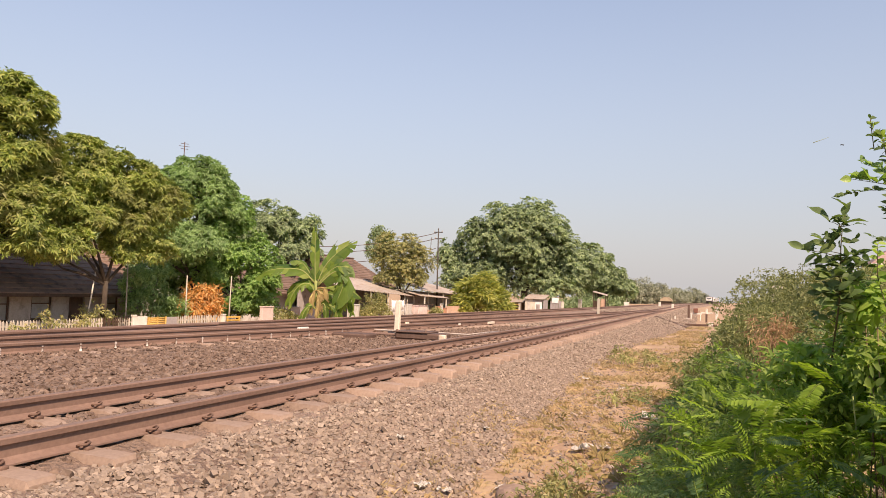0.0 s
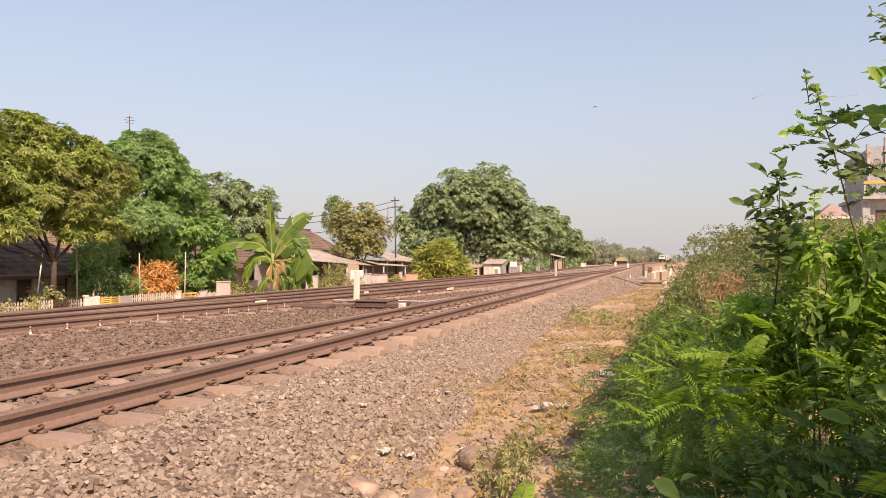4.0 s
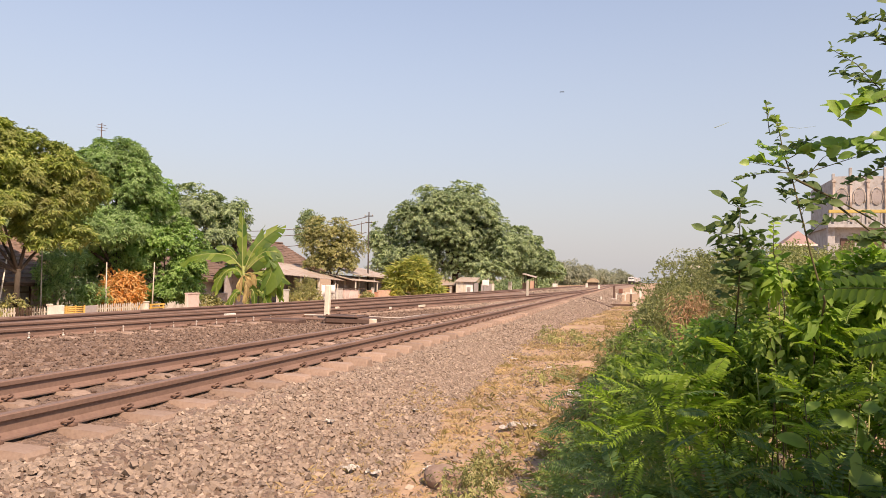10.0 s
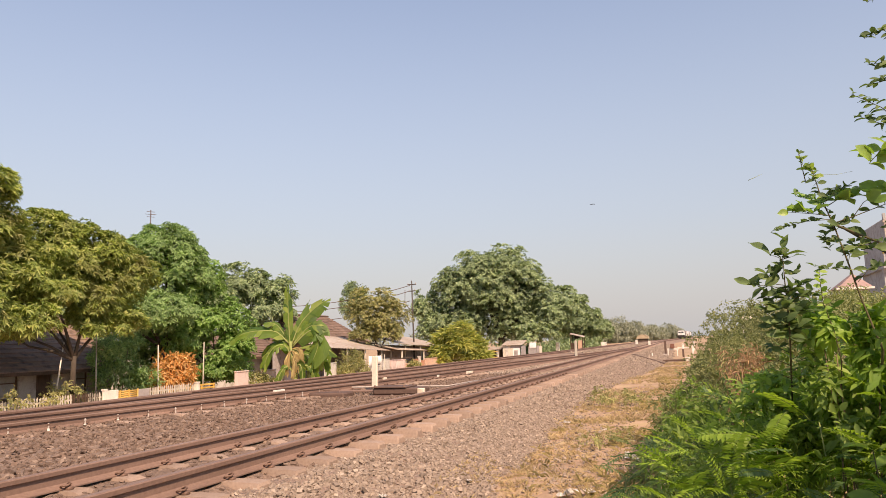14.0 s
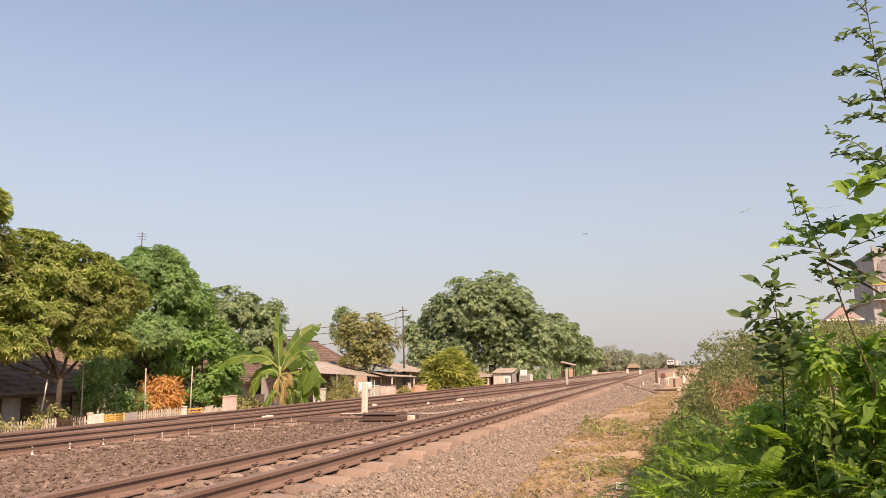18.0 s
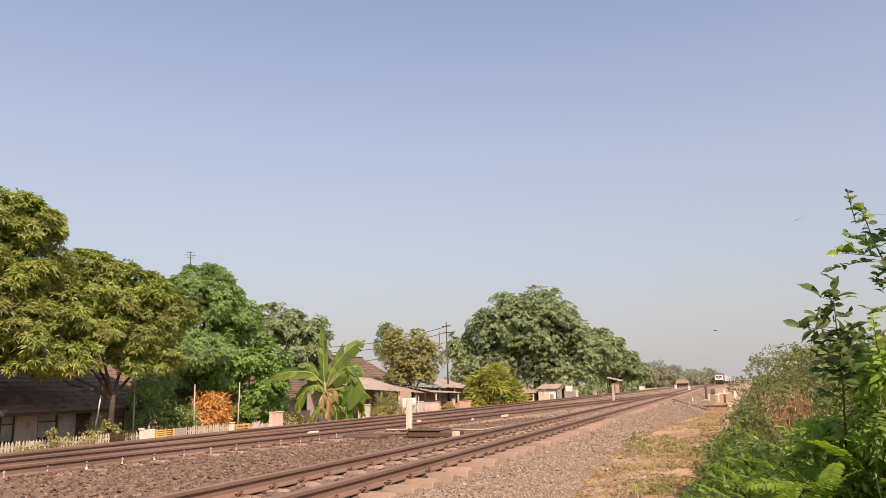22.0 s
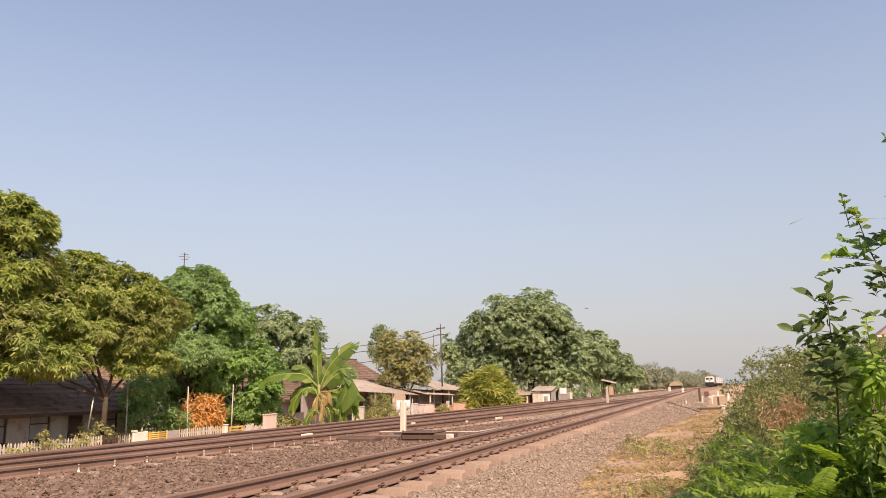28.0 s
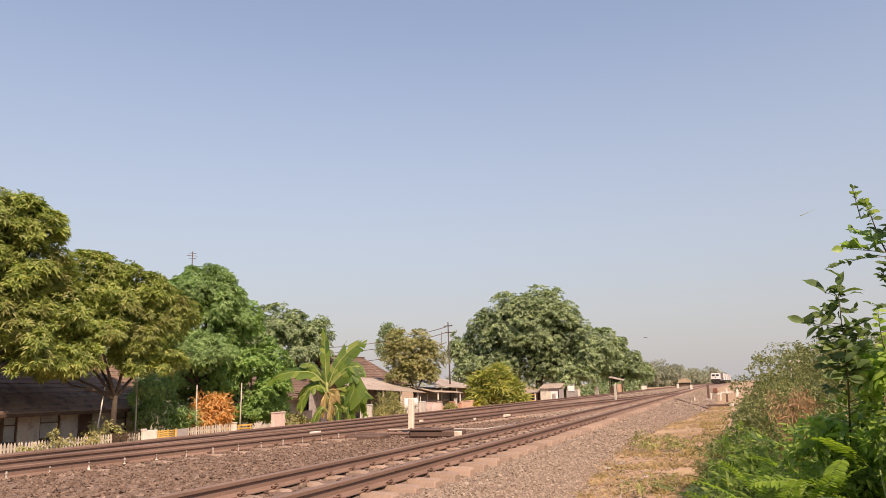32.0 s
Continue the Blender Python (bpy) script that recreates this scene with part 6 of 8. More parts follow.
def grass(name, seed, n, y0, y1, material, height, patch, label, bias=1.3, lo=None, hi=None, clump=9, thr=0.5):
    """Blades in small tufts, thick where patches of them grow."""
    rng = np.random.default_rng(seed)
    x, y = scatter(rng, n, lo or (lambda v: ballast_foot(v) - 0.15), hi or (lambda v: bush_edge(v) + 0.5), y0, y1, bias)
    keep = (np.sin(x * patch + 1.3 * np.sin(y * patch * 0.7)) * np.sin(y * patch * 0.9 + seed) + 0.35 * rng.normal(size=n)) > thr - 0.5
    x, y = x[keep], y[keep]
    n = len(x)
    z = np.maximum(ground_z(x, y), ballast_z(x, y)) - 0.01
    base = np.repeat(np.stack([x, y, z], -1), clump, 0) + np.concatenate([rng.normal(0, 0.025, (n * clump, 2)), np.zeros((n * clump, 1))], 1)
    along = np.concatenate([rng.normal(0, 0.55, (n * clump, 2)), rng.uniform(0.35, 1.2, (n * clump, 1))], 1)
    L = height * rng.uniform(0.4, 1.3, n * clump)
    ob = part(name, leaves_mesh(name, material, base, along, rng.normal(size=(n * clump, 3)), L, np.maximum(L * 0.045, 0.0035), 0.35), parent=ground)
    return tagged(ob, label, kind="stuff")


grass("dry_grass", 31, 2600, 2.5, 18.0, M_STRAW, 0.10, 1.7, "short dry straw-coloured grass", thr=0.45)
grass("dry_grass", 32, 1700, 14.0, 45.0, M_STRAW, 0.15, 0.9, "short dry straw-coloured grass", thr=0.35)
grass("yellowing_grass", 33, 240, 3.0, 20.0, M_GRASS, 0.15, 1.1, "tufts of yellowing grass", thr=0.62)
grass("yellowing_grass", 34, 420, 3.0, 30.0, M_GRASS, 0.2, 1.4, "tufts of yellowing grass at the bush edge", thr=0.5, lo=lambda v: bush_edge(v) - 0.35, hi=lambda v: bush_edge(v) + 0.4)
grass("foot_grass", 35, 420, 2.5, 9.0, M_STRAW, 0.10, 2.3, "sparse straw in the ballast foot", thr=0.5, lo=lambda v: ballast_foot(v) - 0.7, hi=lambda v: ballast_foot(v) + 0.1)

# ---- thicket beside the path ----
M_BUSH = leaf_mat("thicket_leaves", [(0.05, 0.085, 0.023), (0.085, 0.135, 0.034), (0.13, 0.185, 0.047), (0.065, 0.105, 0.026), (0.18, 0.235, 0.065)], 0.55, 0.55, gain=2.3)
# two copies of one leaflet; the second has the thicket's shade in its colour
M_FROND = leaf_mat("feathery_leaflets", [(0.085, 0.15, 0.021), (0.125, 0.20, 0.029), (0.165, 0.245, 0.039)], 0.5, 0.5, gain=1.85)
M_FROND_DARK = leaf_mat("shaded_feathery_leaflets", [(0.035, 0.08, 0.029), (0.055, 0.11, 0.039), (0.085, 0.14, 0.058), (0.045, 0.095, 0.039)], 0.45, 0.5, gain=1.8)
M_BLUEGREEN = leaf_mat("blue_green_leaflets", [(0.06, 0.105, 0.048), (0.09, 0.142, 0.06), (0.125, 0.178, 0.075), (0.07, 0.118, 0.05)], 0.5, 0.5, gain=2.2)
M_BROAD = leaf_mat("broad_dark_leaves", [(0.045, 0.08, 0.03), (0.07, 0.115, 0.042), (0.105, 0.155, 0.055)], 0.38, 0.6, gain=1.6)
M_FRESH = leaf_mat("fresh_weed_leaves", [(0.07, 0.13, 0.026), (0.11, 0.18, 0.036), (0.16, 0.235, 0.052), (0.09, 0.15, 0.031)], 0.48, 0.5, gain=2.3)
M_POD = leaf_mat("young_bright_leaves", [(0.13, 0.23, 0.05), (0.17, 0.28, 0.065), (0.22, 0.33, 0.09)], 0.45, 0.4)
M_HEDGE = leaf_mat("dusty_hedge_leaves", [(0.10, 0.125, 0.05), (0.15, 0.175, 0.075), (0.21, 0.225, 0.105), (0.12, 0.145, 0.06), (0.26, 0.26, 0.14)], 0.35, 0.7, gain=1.5)
M_DEAD = leaf_mat("withered_twigs", [(0.34, 0.20, 0.13), (0.42, 0.27, 0.17), (0.27, 0.16, 0.10), (0.45, 0.33, 0.20)], 0.2, 0.9)


def frond_mesh(name, L, pairs, leaflet, width, material, seed, curl=0.25):
    """A feathery leaf: an arching stalk with paired leaflets."""
    rng = np.random.default_rng(seed)
    base, along, up, ln, wd = [], [], [], [], []
    def stalk(s):
        return np.array([L * s, 0, L * (0.25 * s - curl * 1.2 * s * s)])
    for k in range(pairs):
        s = 0.14 + 0.84 * k / (pairs - 1)
        p = stalk(s)
        for side in (1, -1):
            taper = 0.55 + 0.6 * math.sin(math.pi * (0.15 + 0.8 * k / pairs))
            base.append(p)
            along.append((0.35, side * 1.0, -0.06 + rng.normal(0, 0.08)))
            up.append((0, 0, 1))
            ln.append(leaflet * taper * rng.uniform(0.9, 1.1))
            wd.append(width * taper * 1.25)
    me = leaves_mesh(name, material, np.array(base), np.array(along, float), np.array(up, float), np.array(ln), np.array(wd), 0.12, "oval")
    return me, [tuple(stalk(i / 6)) for i in range(7)]


FRONDS = []
M_STALK = grained("frond_stalk", (0.08, 0.13, 0.025), (0.14, 0.20, 0.04), 3.0, 40.0, 0.7, bumpy=0.1)
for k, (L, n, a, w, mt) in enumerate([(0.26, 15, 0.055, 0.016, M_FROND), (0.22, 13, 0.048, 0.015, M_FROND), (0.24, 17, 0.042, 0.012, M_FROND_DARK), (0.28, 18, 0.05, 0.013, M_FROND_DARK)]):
    me, st = frond_mesh("frond", L, n, a, w, mt, k)
    FRONDS.append((me, bm_mesh("stalk", tube(bmesh.new(), st, [0.0028, 0.0026, 0.0024, 0.002, 0.0018, 0.0014, 0.001], 5), M_STALK)))


def feathery_shrub(label, at, spots, seed, dark=0.5, stems=8):
    """Woody stems that end in arching feathery fronds. spots: x, y, z, spread, count."""
    s = thing("feathery_shrub", label, "shrub", pose(*at), "shrubs of the thicket")
    rng = random.Random(seed)
    for x, y, z, spread, count in spots:
        bm = tube(bmesh.new(), [(x * 0.4, y * 0.4, -0.05), (x * 0.75, y * 0.75, z * 0.55), (x, y, z)], [0.004, 0.003, 0.002], 6)
        part("stem", bm, M_STEM, s, smooth=True)
        for k in range(count):
            # deep fronds take the leaflets darkened for shade
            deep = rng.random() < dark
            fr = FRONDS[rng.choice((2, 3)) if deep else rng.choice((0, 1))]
            p = (x + rng.gauss(0, spread), y + rng.gauss(0, spread), z + rng.gauss(0, spread * 0.7))
            m = pose(*p, rng.uniform(-35, 35), rng.uniform(-35, 25), rng.uniform(0, 360)) @ Matrix.Scale(rng.uniform(0.38, 0.62) if deep else rng.uniform(0.45, 0.85), 4)
            f = part("frond", fr[0], parent=s, m=m)
            part("stalk", fr[1], parent=f)
    return s


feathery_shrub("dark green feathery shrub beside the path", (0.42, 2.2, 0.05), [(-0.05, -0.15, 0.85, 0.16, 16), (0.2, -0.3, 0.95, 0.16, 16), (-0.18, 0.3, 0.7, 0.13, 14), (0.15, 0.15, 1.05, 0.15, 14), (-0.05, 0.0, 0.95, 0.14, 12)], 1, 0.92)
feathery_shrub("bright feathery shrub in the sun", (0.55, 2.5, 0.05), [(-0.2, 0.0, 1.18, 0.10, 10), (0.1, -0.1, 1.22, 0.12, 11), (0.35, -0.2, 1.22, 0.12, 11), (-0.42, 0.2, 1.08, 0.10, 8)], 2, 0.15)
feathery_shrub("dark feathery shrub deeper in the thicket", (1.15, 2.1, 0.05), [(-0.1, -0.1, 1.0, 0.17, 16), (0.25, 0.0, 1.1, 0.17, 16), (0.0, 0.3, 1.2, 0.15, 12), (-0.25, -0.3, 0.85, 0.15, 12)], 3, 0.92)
feathery_shrub("low feathery shrub at the path edge", (-0.05, 4.4, 0.03), [(-0.1, -0.2, 0.55, 0.16, 14), (0.25, -0.1, 0.7, 0.16, 14), (0.0, 0.3, 0.65, 0.16, 12), (0.5, 0.3, 0.85, 0.16, 12)], 4, 0.6)


LEAF_SHAPES = {}


def leaf_shape(material, kind):
    """One leaf of unit length along X, folded on its midrib, arched and a little curled."""
    key = (material.name, kind)
    if key not in LEAF_SHAPES:
        rng = random.Random(kind * 17 + 5)
        arch, fold = rng.uniform(0.10, 0.28), rng.uniform(0.12, 0.3)
        bm = bmesh.new()
        rows = []
        for s, w in ((0, 0.03), (0.08, 0.05), (0.2, 0.3), (0.36, 0.46), (0.54, 0.5), (0.72, 0.42), (0.88, 0.22), (1.0, 0.02)):
            z = arch * (s - s * s * 1.5)
            wave = 0.03 * math.sin(9 * s + kind)
            rows.append([bm.verts.new((s, w, z + fold * w + wave)), bm.verts.new((s, 0, z)), bm.verts.new((s, -w, z + fold * w - wave))])
        for a, b in zip(rows, rows[1:]):
            for k in range(2):
                bm.faces.new((a[k], a[k + 1], b[k + 1], b[k]))
        LEAF_SHAPES[key] = bm_mesh("leaf", bm, material, True)
    return LEAF_SHAPES[key]


feathery_shrub("low dark feathery shrub at the foot of the thicket", (0.0, 2.55, 0.03), [(-0.22, 0.05, 0.45, 0.13, 15), (0.02, 0.1, 0.6, 0.14, 16), (0.2, -0.15, 0.72, 0.14, 16), (-0.1, -0.25, 0.5, 0.13, 14)], 5, 0.9)
feathery_shrub("dense dark feathery shrub before the thicket", (0.62, 1.95, 0.03), [(-0.15, 0.0, 0.72, 0.15, 18), (0.2, -0.05, 0.8, 0.15, 18), (0.5, 0.1, 0.9, 0.15, 16), (0.0, 0.25, 0.9, 0.13, 14)], 6, 0.95)
feathery_shrub("mixed feathery shrub in the middle of the thicket", (0.75, 2.9, 0.03), [(-0.45, 0.1, 1.0, 0.14, 14), (-0.1, 0.0, 1.15, 0.14, 14), (0.3, 0.0, 1.2, 0.14, 14), (0.7, 0.0, 1.2, 0.14, 14)], 7, 0.45)


def feather_bush(label, at, blobs, material, count, L, pairs, leaflet, seed, stems=7, width=0.3):
    """A soft mass of small feathery leaves that arch out of rounded boughs on thin stems."""
    s = thing("feathery_shrub", label, "shrub", pose(*at), "shrubs of the thicket")
    rng = np.random.default_rng(seed)
    b = np.array(blobs, float).reshape(-1, 6)
    for k in range(stems):
        q = b[k % len(b)]
        tip = q[:3] + rng.normal(0, 0.35, 3) * q[3:]
        part("stem", tube(bmesh.new(), [(tip[0] * 0.5, tip[1] * 0.5, -0.05), (tip[0] * 0.8, tip[1] * 0.8, tip[2] * 0.55), tuple(tip)], [0.005, 0.004, 0.002], 5), M_STEM, s, smooth=True)
    area = b[:, 3] * b[:, 4] + b[:, 4] * b[:, 5] + b[:, 3] * b[:, 5]
    pick = rng.choice(len(b), count, p=area / area.sum())
    d = unit(rng.normal(size=(count, 3)) + np.array([0, -0.25, 0.55]))
    c = b[pick, :3] + d * b[pick, 3:] * rng.uniform(0.55, 1.05, (count, 1))
    fwd = unit(d * np.array([1, 1, 0.35]) + rng.normal(0, 0.4, (count, 3)))
    side = unit(np.cross(fwd, np.array([0, 0, 1.0]) + rng.normal(0, 0.25, (count, 3))))
    top = np.cross(side, fwd)
    scale = rng.uniform(0.6, 1.1, count)
    base, along, ups, ln = [], [], [], []
    for k in range(pairs):
        u = 0.12 + 0.86 * k / (pairs - 1)
        p = c + (fwd * (L * u) + top * (L * (0.22 * u - 0.34 * u * u))) * scale[:, None]
        taper = 0.5 + 0.65 * math.sin(math.pi * (0.15 + 0.8 * k / pairs))
        for sgn in (1, -1):
            base.append(p)
            along.append(fwd * 0.4 + side * sgn + top * rng.normal(0, 0.1, (count, 1)))
            ups.append(top)
            ln.append(leaflet * taper * scale * rng.uniform(0.85, 1.15, count))
    ln = np.concatenate(ln)
    part("foliage", leaves_mesh("foliage", material, np.concatenate(base), np.concatenate(along), np.concatenate(ups), ln, ln * width, 0.15), parent=s)
    return s


feather_bush("dark blue-green feathery shrub spilling onto the dry strip", (0.1, 2.85, 0.0), [-0.3, 0.05, 0.42, 0.26, 0.3, 0.3, -0.05, 0.0, 0.62, 0.32, 0.3, 0.32, 0.2, -0.15, 0.66, 0.3, 0.3, 0.3], M_BLUEGREEN, 420, 0.17, 14, 0.030, 201)
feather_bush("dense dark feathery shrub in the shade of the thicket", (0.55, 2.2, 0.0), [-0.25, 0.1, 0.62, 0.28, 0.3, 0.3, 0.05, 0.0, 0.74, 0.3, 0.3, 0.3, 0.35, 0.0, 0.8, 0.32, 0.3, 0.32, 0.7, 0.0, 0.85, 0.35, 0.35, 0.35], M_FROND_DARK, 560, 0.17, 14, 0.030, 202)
feather_bush("mid-green feathery shrub rising in the thicket", (0.55, 2.9, 0.0), [-0.35, 0.1, 0.88, 0.24, 0.25, 0.24, 0.0, 0.1, 0.98, 0.28, 0.25, 0.25, 0.4, 0.0, 1.02, 0.3, 0.28, 0.26, 0.8, 0.0, 1.05, 0.3, 0.3, 0.28], M_BUSH, 420, 0.16, 13, 0.030, 203)
feather_bush("bright sunlit feathery shrub on top of the thicket", (0.4, 2.5, 0.0), [-0.3, 0.05, 1.0, 0.2, 0.2, 0.16, 0.0, 0.0, 1.06, 0.22, 0.2, 0.18, 0.3, -0.1, 1.08, 0.22, 0.2, 0.18], M_FROND, 150, 0.19, 13, 0.036, 205, width=0.34)
feather_bush("feathery shrub between the hedge and the path", (0.35, 5.4, 0.0), [-0.5, 0.0, 0.5, 0.4, 0.5, 0.4, 0.0, 0.1, 0.8, 0.45, 0.5, 0.4, 0.6, 0.0, 1.0, 0.5, 0.5, 0.4], M_FROND_DARK, 420, 0.22, 12, 0.045, 206)
feather_bush("low mid-green feathery shrub at the path edge", (0.0, 4.2, 0.0), [-0.25, 0.0, 0.35, 0.3, 0.4, 0.28, 0.15, 0.1, 0.55, 0.35, 0.4, 0.35, 0.5, 0.0, 0.75, 0.4, 0.4, 0.38], M_BUSH, 420, 0.18, 13, 0.034, 204)


def near_fronds():
    s = thing("feathery_branch", "sunlit feathery branch reaching over the thicket", "branch", pose(0.62, 1.75, 1.45), "shrubs of the thicket")
    part("stem", tube(bmesh.new(), [(0.4, 0.1, -0.9), (0.25, 0.05, -0.35), (0.0, 0.0, 0.05)], [0.006, 0.005, 0.003], 6), M_STEM, s, smooth=True)
    for k, (x, y, z, az, ti) in enumerate([(0.02, 0, 0.02, 175, -5), (0.05, 0.02, -0.05, 160, 10), (0.1, 0.0, -0.1, 190, 15), (0.12, 0.05, 0.0, 140, -10), (0.15, 0.0, -0.16, 200, 20)]):
        f = part("frond", FRONDS[k % 2][1], parent=s, m=pose(x, y, z, -50 + 7 * k, ti, az))
        L = 0.26 - 0.04 * (k % 2)
        for i in range(15):
            u = 0.14 + 0.84 * i / 14
            q = 0.04 * (0.55 + 0.6 * math.sin(math.pi * (0.15 + 0.8 * i / 15)))
            for turn in (70, -70):
                m = pose(L * u, 0, L * (0.25 * u - 0.3 * u * u), 0, 4, turn) @ Matrix.Diagonal((q, q * 0.4, q, 1))
                part("leaflet", leaf_shape(M_FROND, i % 3), parent=f, m=m)


near_fronds()


def leafy(label, at, blobs, material, clusters, size, seed, **kw):
    return shrub(label, at, blobs, material, clusters, size, seed, group="shrubs of the thicket", thick=0.0045, **kw)


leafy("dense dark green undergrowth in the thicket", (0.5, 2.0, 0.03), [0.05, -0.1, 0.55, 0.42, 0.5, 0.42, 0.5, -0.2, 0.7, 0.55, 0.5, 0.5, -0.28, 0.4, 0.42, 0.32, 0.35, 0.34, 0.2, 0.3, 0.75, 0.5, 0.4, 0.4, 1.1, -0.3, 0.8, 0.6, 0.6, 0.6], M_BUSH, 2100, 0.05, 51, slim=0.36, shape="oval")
leafy("tangled green thicket of mixed leaves", (0.9, 3.2, 0.05), [-0.6, 0.3, 0.7, 0.55, 0.5, 0.5, 0.0, 0.0, 0.95, 0.6, 0.5, 0.42, 0.7, -0.2, 1.0, 0.6, 0.5, 0.5, 1.4, 0.0, 1.0, 0.6, 0.6, 0.6], M_BUSH, 2200, 0.046, 52, slim=0.36, shape="oval")
leafy("low dusty green weeds at the path edge", (-0.1, 5.2, 0.03), [-0.15, 0.1, 0.18, 0.3, 0.35, 0.2, 0.3, 0.2, 0.4, 0.45, 0.5, 0.36, 0.0, 0.8, 0.36, 0.45, 0.5, 0.32], M_HEDGE, 750, 0.05, 53, slim=0.45, shape="oval")
leafy("green thicket with bright new leaves", (0.65, 5.6, 0.03), [-0.4, 0.2, 0.7, 0.55, 0.6, 0.5, 0.3, 0.0, 0.9, 0.6, 0.6, 0.5, 0.9, -0.2, 1.05, 0.6, 0.6, 0.5, 1.6, 0, 1.1, 0.7, 0.7, 0.6], M_BUSH, 2600, 0.045, 54, slim=0.36, shape="oval")
leafy("dusty small-leaved hedge shrub", (0.6, 7.6, 0.03), [-0.35, 0.6, 1.05, 0.42, 0.5, 0.45, -0.4, -0.2, 0.6, 0.65, 0.7, 0.6, 0.05, 0.1, 1.2, 0.6, 0.7, 0.58, 0.6, 0.0, 1.3, 0.7, 0.7, 0.55, 1.4, 0, 1.25, 0.8, 0.8, 0.6], M_HEDGE, 4600, 0.034, 55, slim=0.45)
leafy("dusty small-leaved hedge shrub", (0.75, 10.2, 0.03), [-0.3, -0.4, 1.3, 0.45, 0.5, 0.4, -0.5, 0, 0.6, 0.7, 0.9, 0.6, -0.2, 0, 1.25, 0.6, 0.9, 0.6, 0.4, 0, 1.35, 0.6, 0.9, 0.5, 0.9, 0, 1.3, 0.8, 0.9, 0.6, 1.9, 0, 1.3, 0.9, 0.9, 0.6], M_HEDGE, 4600, 0.038, 56, slim=0.45)
leafy("olive hedge shrub with seed heads", (1.0, 13.5, 0.03), [-0.4, 0, 0.7, 0.75, 1.3, 0.7, 0.3, 0.3, 1.3, 0.8, 1.3, 0.62, 1.4, 0, 1.4, 1.0, 1.3, 0.65], M_HEDGE, 2000, 0.075, 57, slim=0.45)
leafy("olive hedge shrub along the path", (1.6, 18.0, 0.03), [-0.6, 0, 0.7, 0.8, 1.8, 0.7, 0.3, 0.5, 1.3, 0.9, 1.8, 0.7, 1.7, 0, 1.4, 1.2, 2.0, 0.8], M_HEDGE, 1600, 0.09, 58, slim=0.45)
leafy("olive hedge shrub along the path", (2.2, 26.0, 0.03), [-0.6, 0, 0.6, 0.9, 2.8, 0.6, 0.6, 0.5, 1.2, 1.2, 2.8, 0.7, 2.2, 0, 1.5, 1.6, 3.0, 0.9], M_HEDGE, 1500, 0.11, 59, slim=0.45)
leafy("scrub beside the path in the distance", (4.0, 38.0, 0.03), [-0.6, 0, 0.7, 1.2, 4.0, 0.7, 1.2, 0.5, 1.3, 1.6, 5.0, 0.9, 3.4, 0, 1.5, 2.0, 5.0, 1.0], M_HEDGE, 1400, 0.15, 60, slim=0.45)
leafy("scrub beside the path in the distance", (6.5, 58.0, 0.03), [-1.0, 0, 0.7, 1.6, 7.0, 0.8, 1.2, 0.5, 1.5, 2.0, 8.0, 1.2, 4.4, 0, 1.8, 2.6, 8.0, 1.4], M_HEDGE, 1300, 0.2, 61, slim=0.45)
leafy("tall olive thicket behind the hedge", (3.8, 10.5, 0.03), [-0.8, 0, 0.85, 1.1, 1.4, 0.85, 0.6, 0.3, 1.0, 1.3, 1.5, 0.85, 2.0, 0, 1.0, 1.3, 1.5, 0.85, 3.5, 0, 1.0, 1.3, 1.5, 0.85], M_HEDGE, 2200, 0.085, 62, slim=0.45)
leafy("shady leafy thicket near the path", (1.9, 4.2, 0.03), [-0.3, 0, 1.0, 0.7, 0.7, 0.6, 0.5, 0.2, 1.2, 0.8, 0.8, 0.6, 1.4, 0.3, 1.2, 0.9, 0.9, 0.7], M_BUSH, 1500, 0.055, 63, slim=0.5, shape="oval")
# out of view to the right; added so its high masses shade the bushes
leafy("unseen tall thicket added to shade the bushes", (1.9, 1.6, 0.03), [0, 0, 0.9, 0.6, 0.8, 0.8, 0.3, 0.6, 1.3, 0.6, 0.7, 0.6, 0.5, -0.8, 1.2, 0.7, 0.8, 0.7, -0.45, -0.45, 1.75, 0.45, 0.45, 0.5, 0.2, -0.5, 2.1, 0.5, 0.5, 0.5, -0.74, -0.34, 1.97, 0.4, 0.36, 0.34, -0.95, -0.24, 1.92, 0.28, 0.28, 0.26], M_FROND_DARK, 1700, 0.08, 64, slim=0.5, shape="oval")
def dead_twigs(label, at, count, spread, height, seed):
    """A withered tuft: thin dry twigs that fan up and fork, with a few curled leaves."""
    s = thing("dead_shrub", label, "shrub", pose(*at), "shrubs of the thicket")
    rng = random.Random(seed)
    for k in range(count):
        a, q = rng.uniform(0, 2 * math.pi), rng.uniform(0.1, 1.0)
        tip = Vector((math.cos(a) * q * spread, math.sin(a) * q * spread * 0.6, height * (1.0 - 0.35 * q * q) * rng.uniform(0.86, 1.0)))
        root = Vector((tip.x * 0.25, tip.y * 0.25, 0.0))
        knee = root.lerp(tip, 0.7) + Vector((rng.uniform(-0.04, 0.04), rng.uniform(-0.03, 0.03), 0.06))
        bm = tube(bmesh.new(), [root, knee, tip + Vector((rng.uniform(-0.05, 0.05), 0, 0))], [0.0045, 0.0035, 0.0015], 4)
        for j in range(3):
            p = knee.lerp(tip, rng.uniform(0, 0.8))
            tube(bm, [p, p + Vector((rng.uniform(-0.07, 0.07), rng.uniform(-0.05, 0.02), rng.uniform(-0.02, 0.09)))], [0.003, 0.001], 4)
        part("twig", bm, M_DEAD, s)
    return s


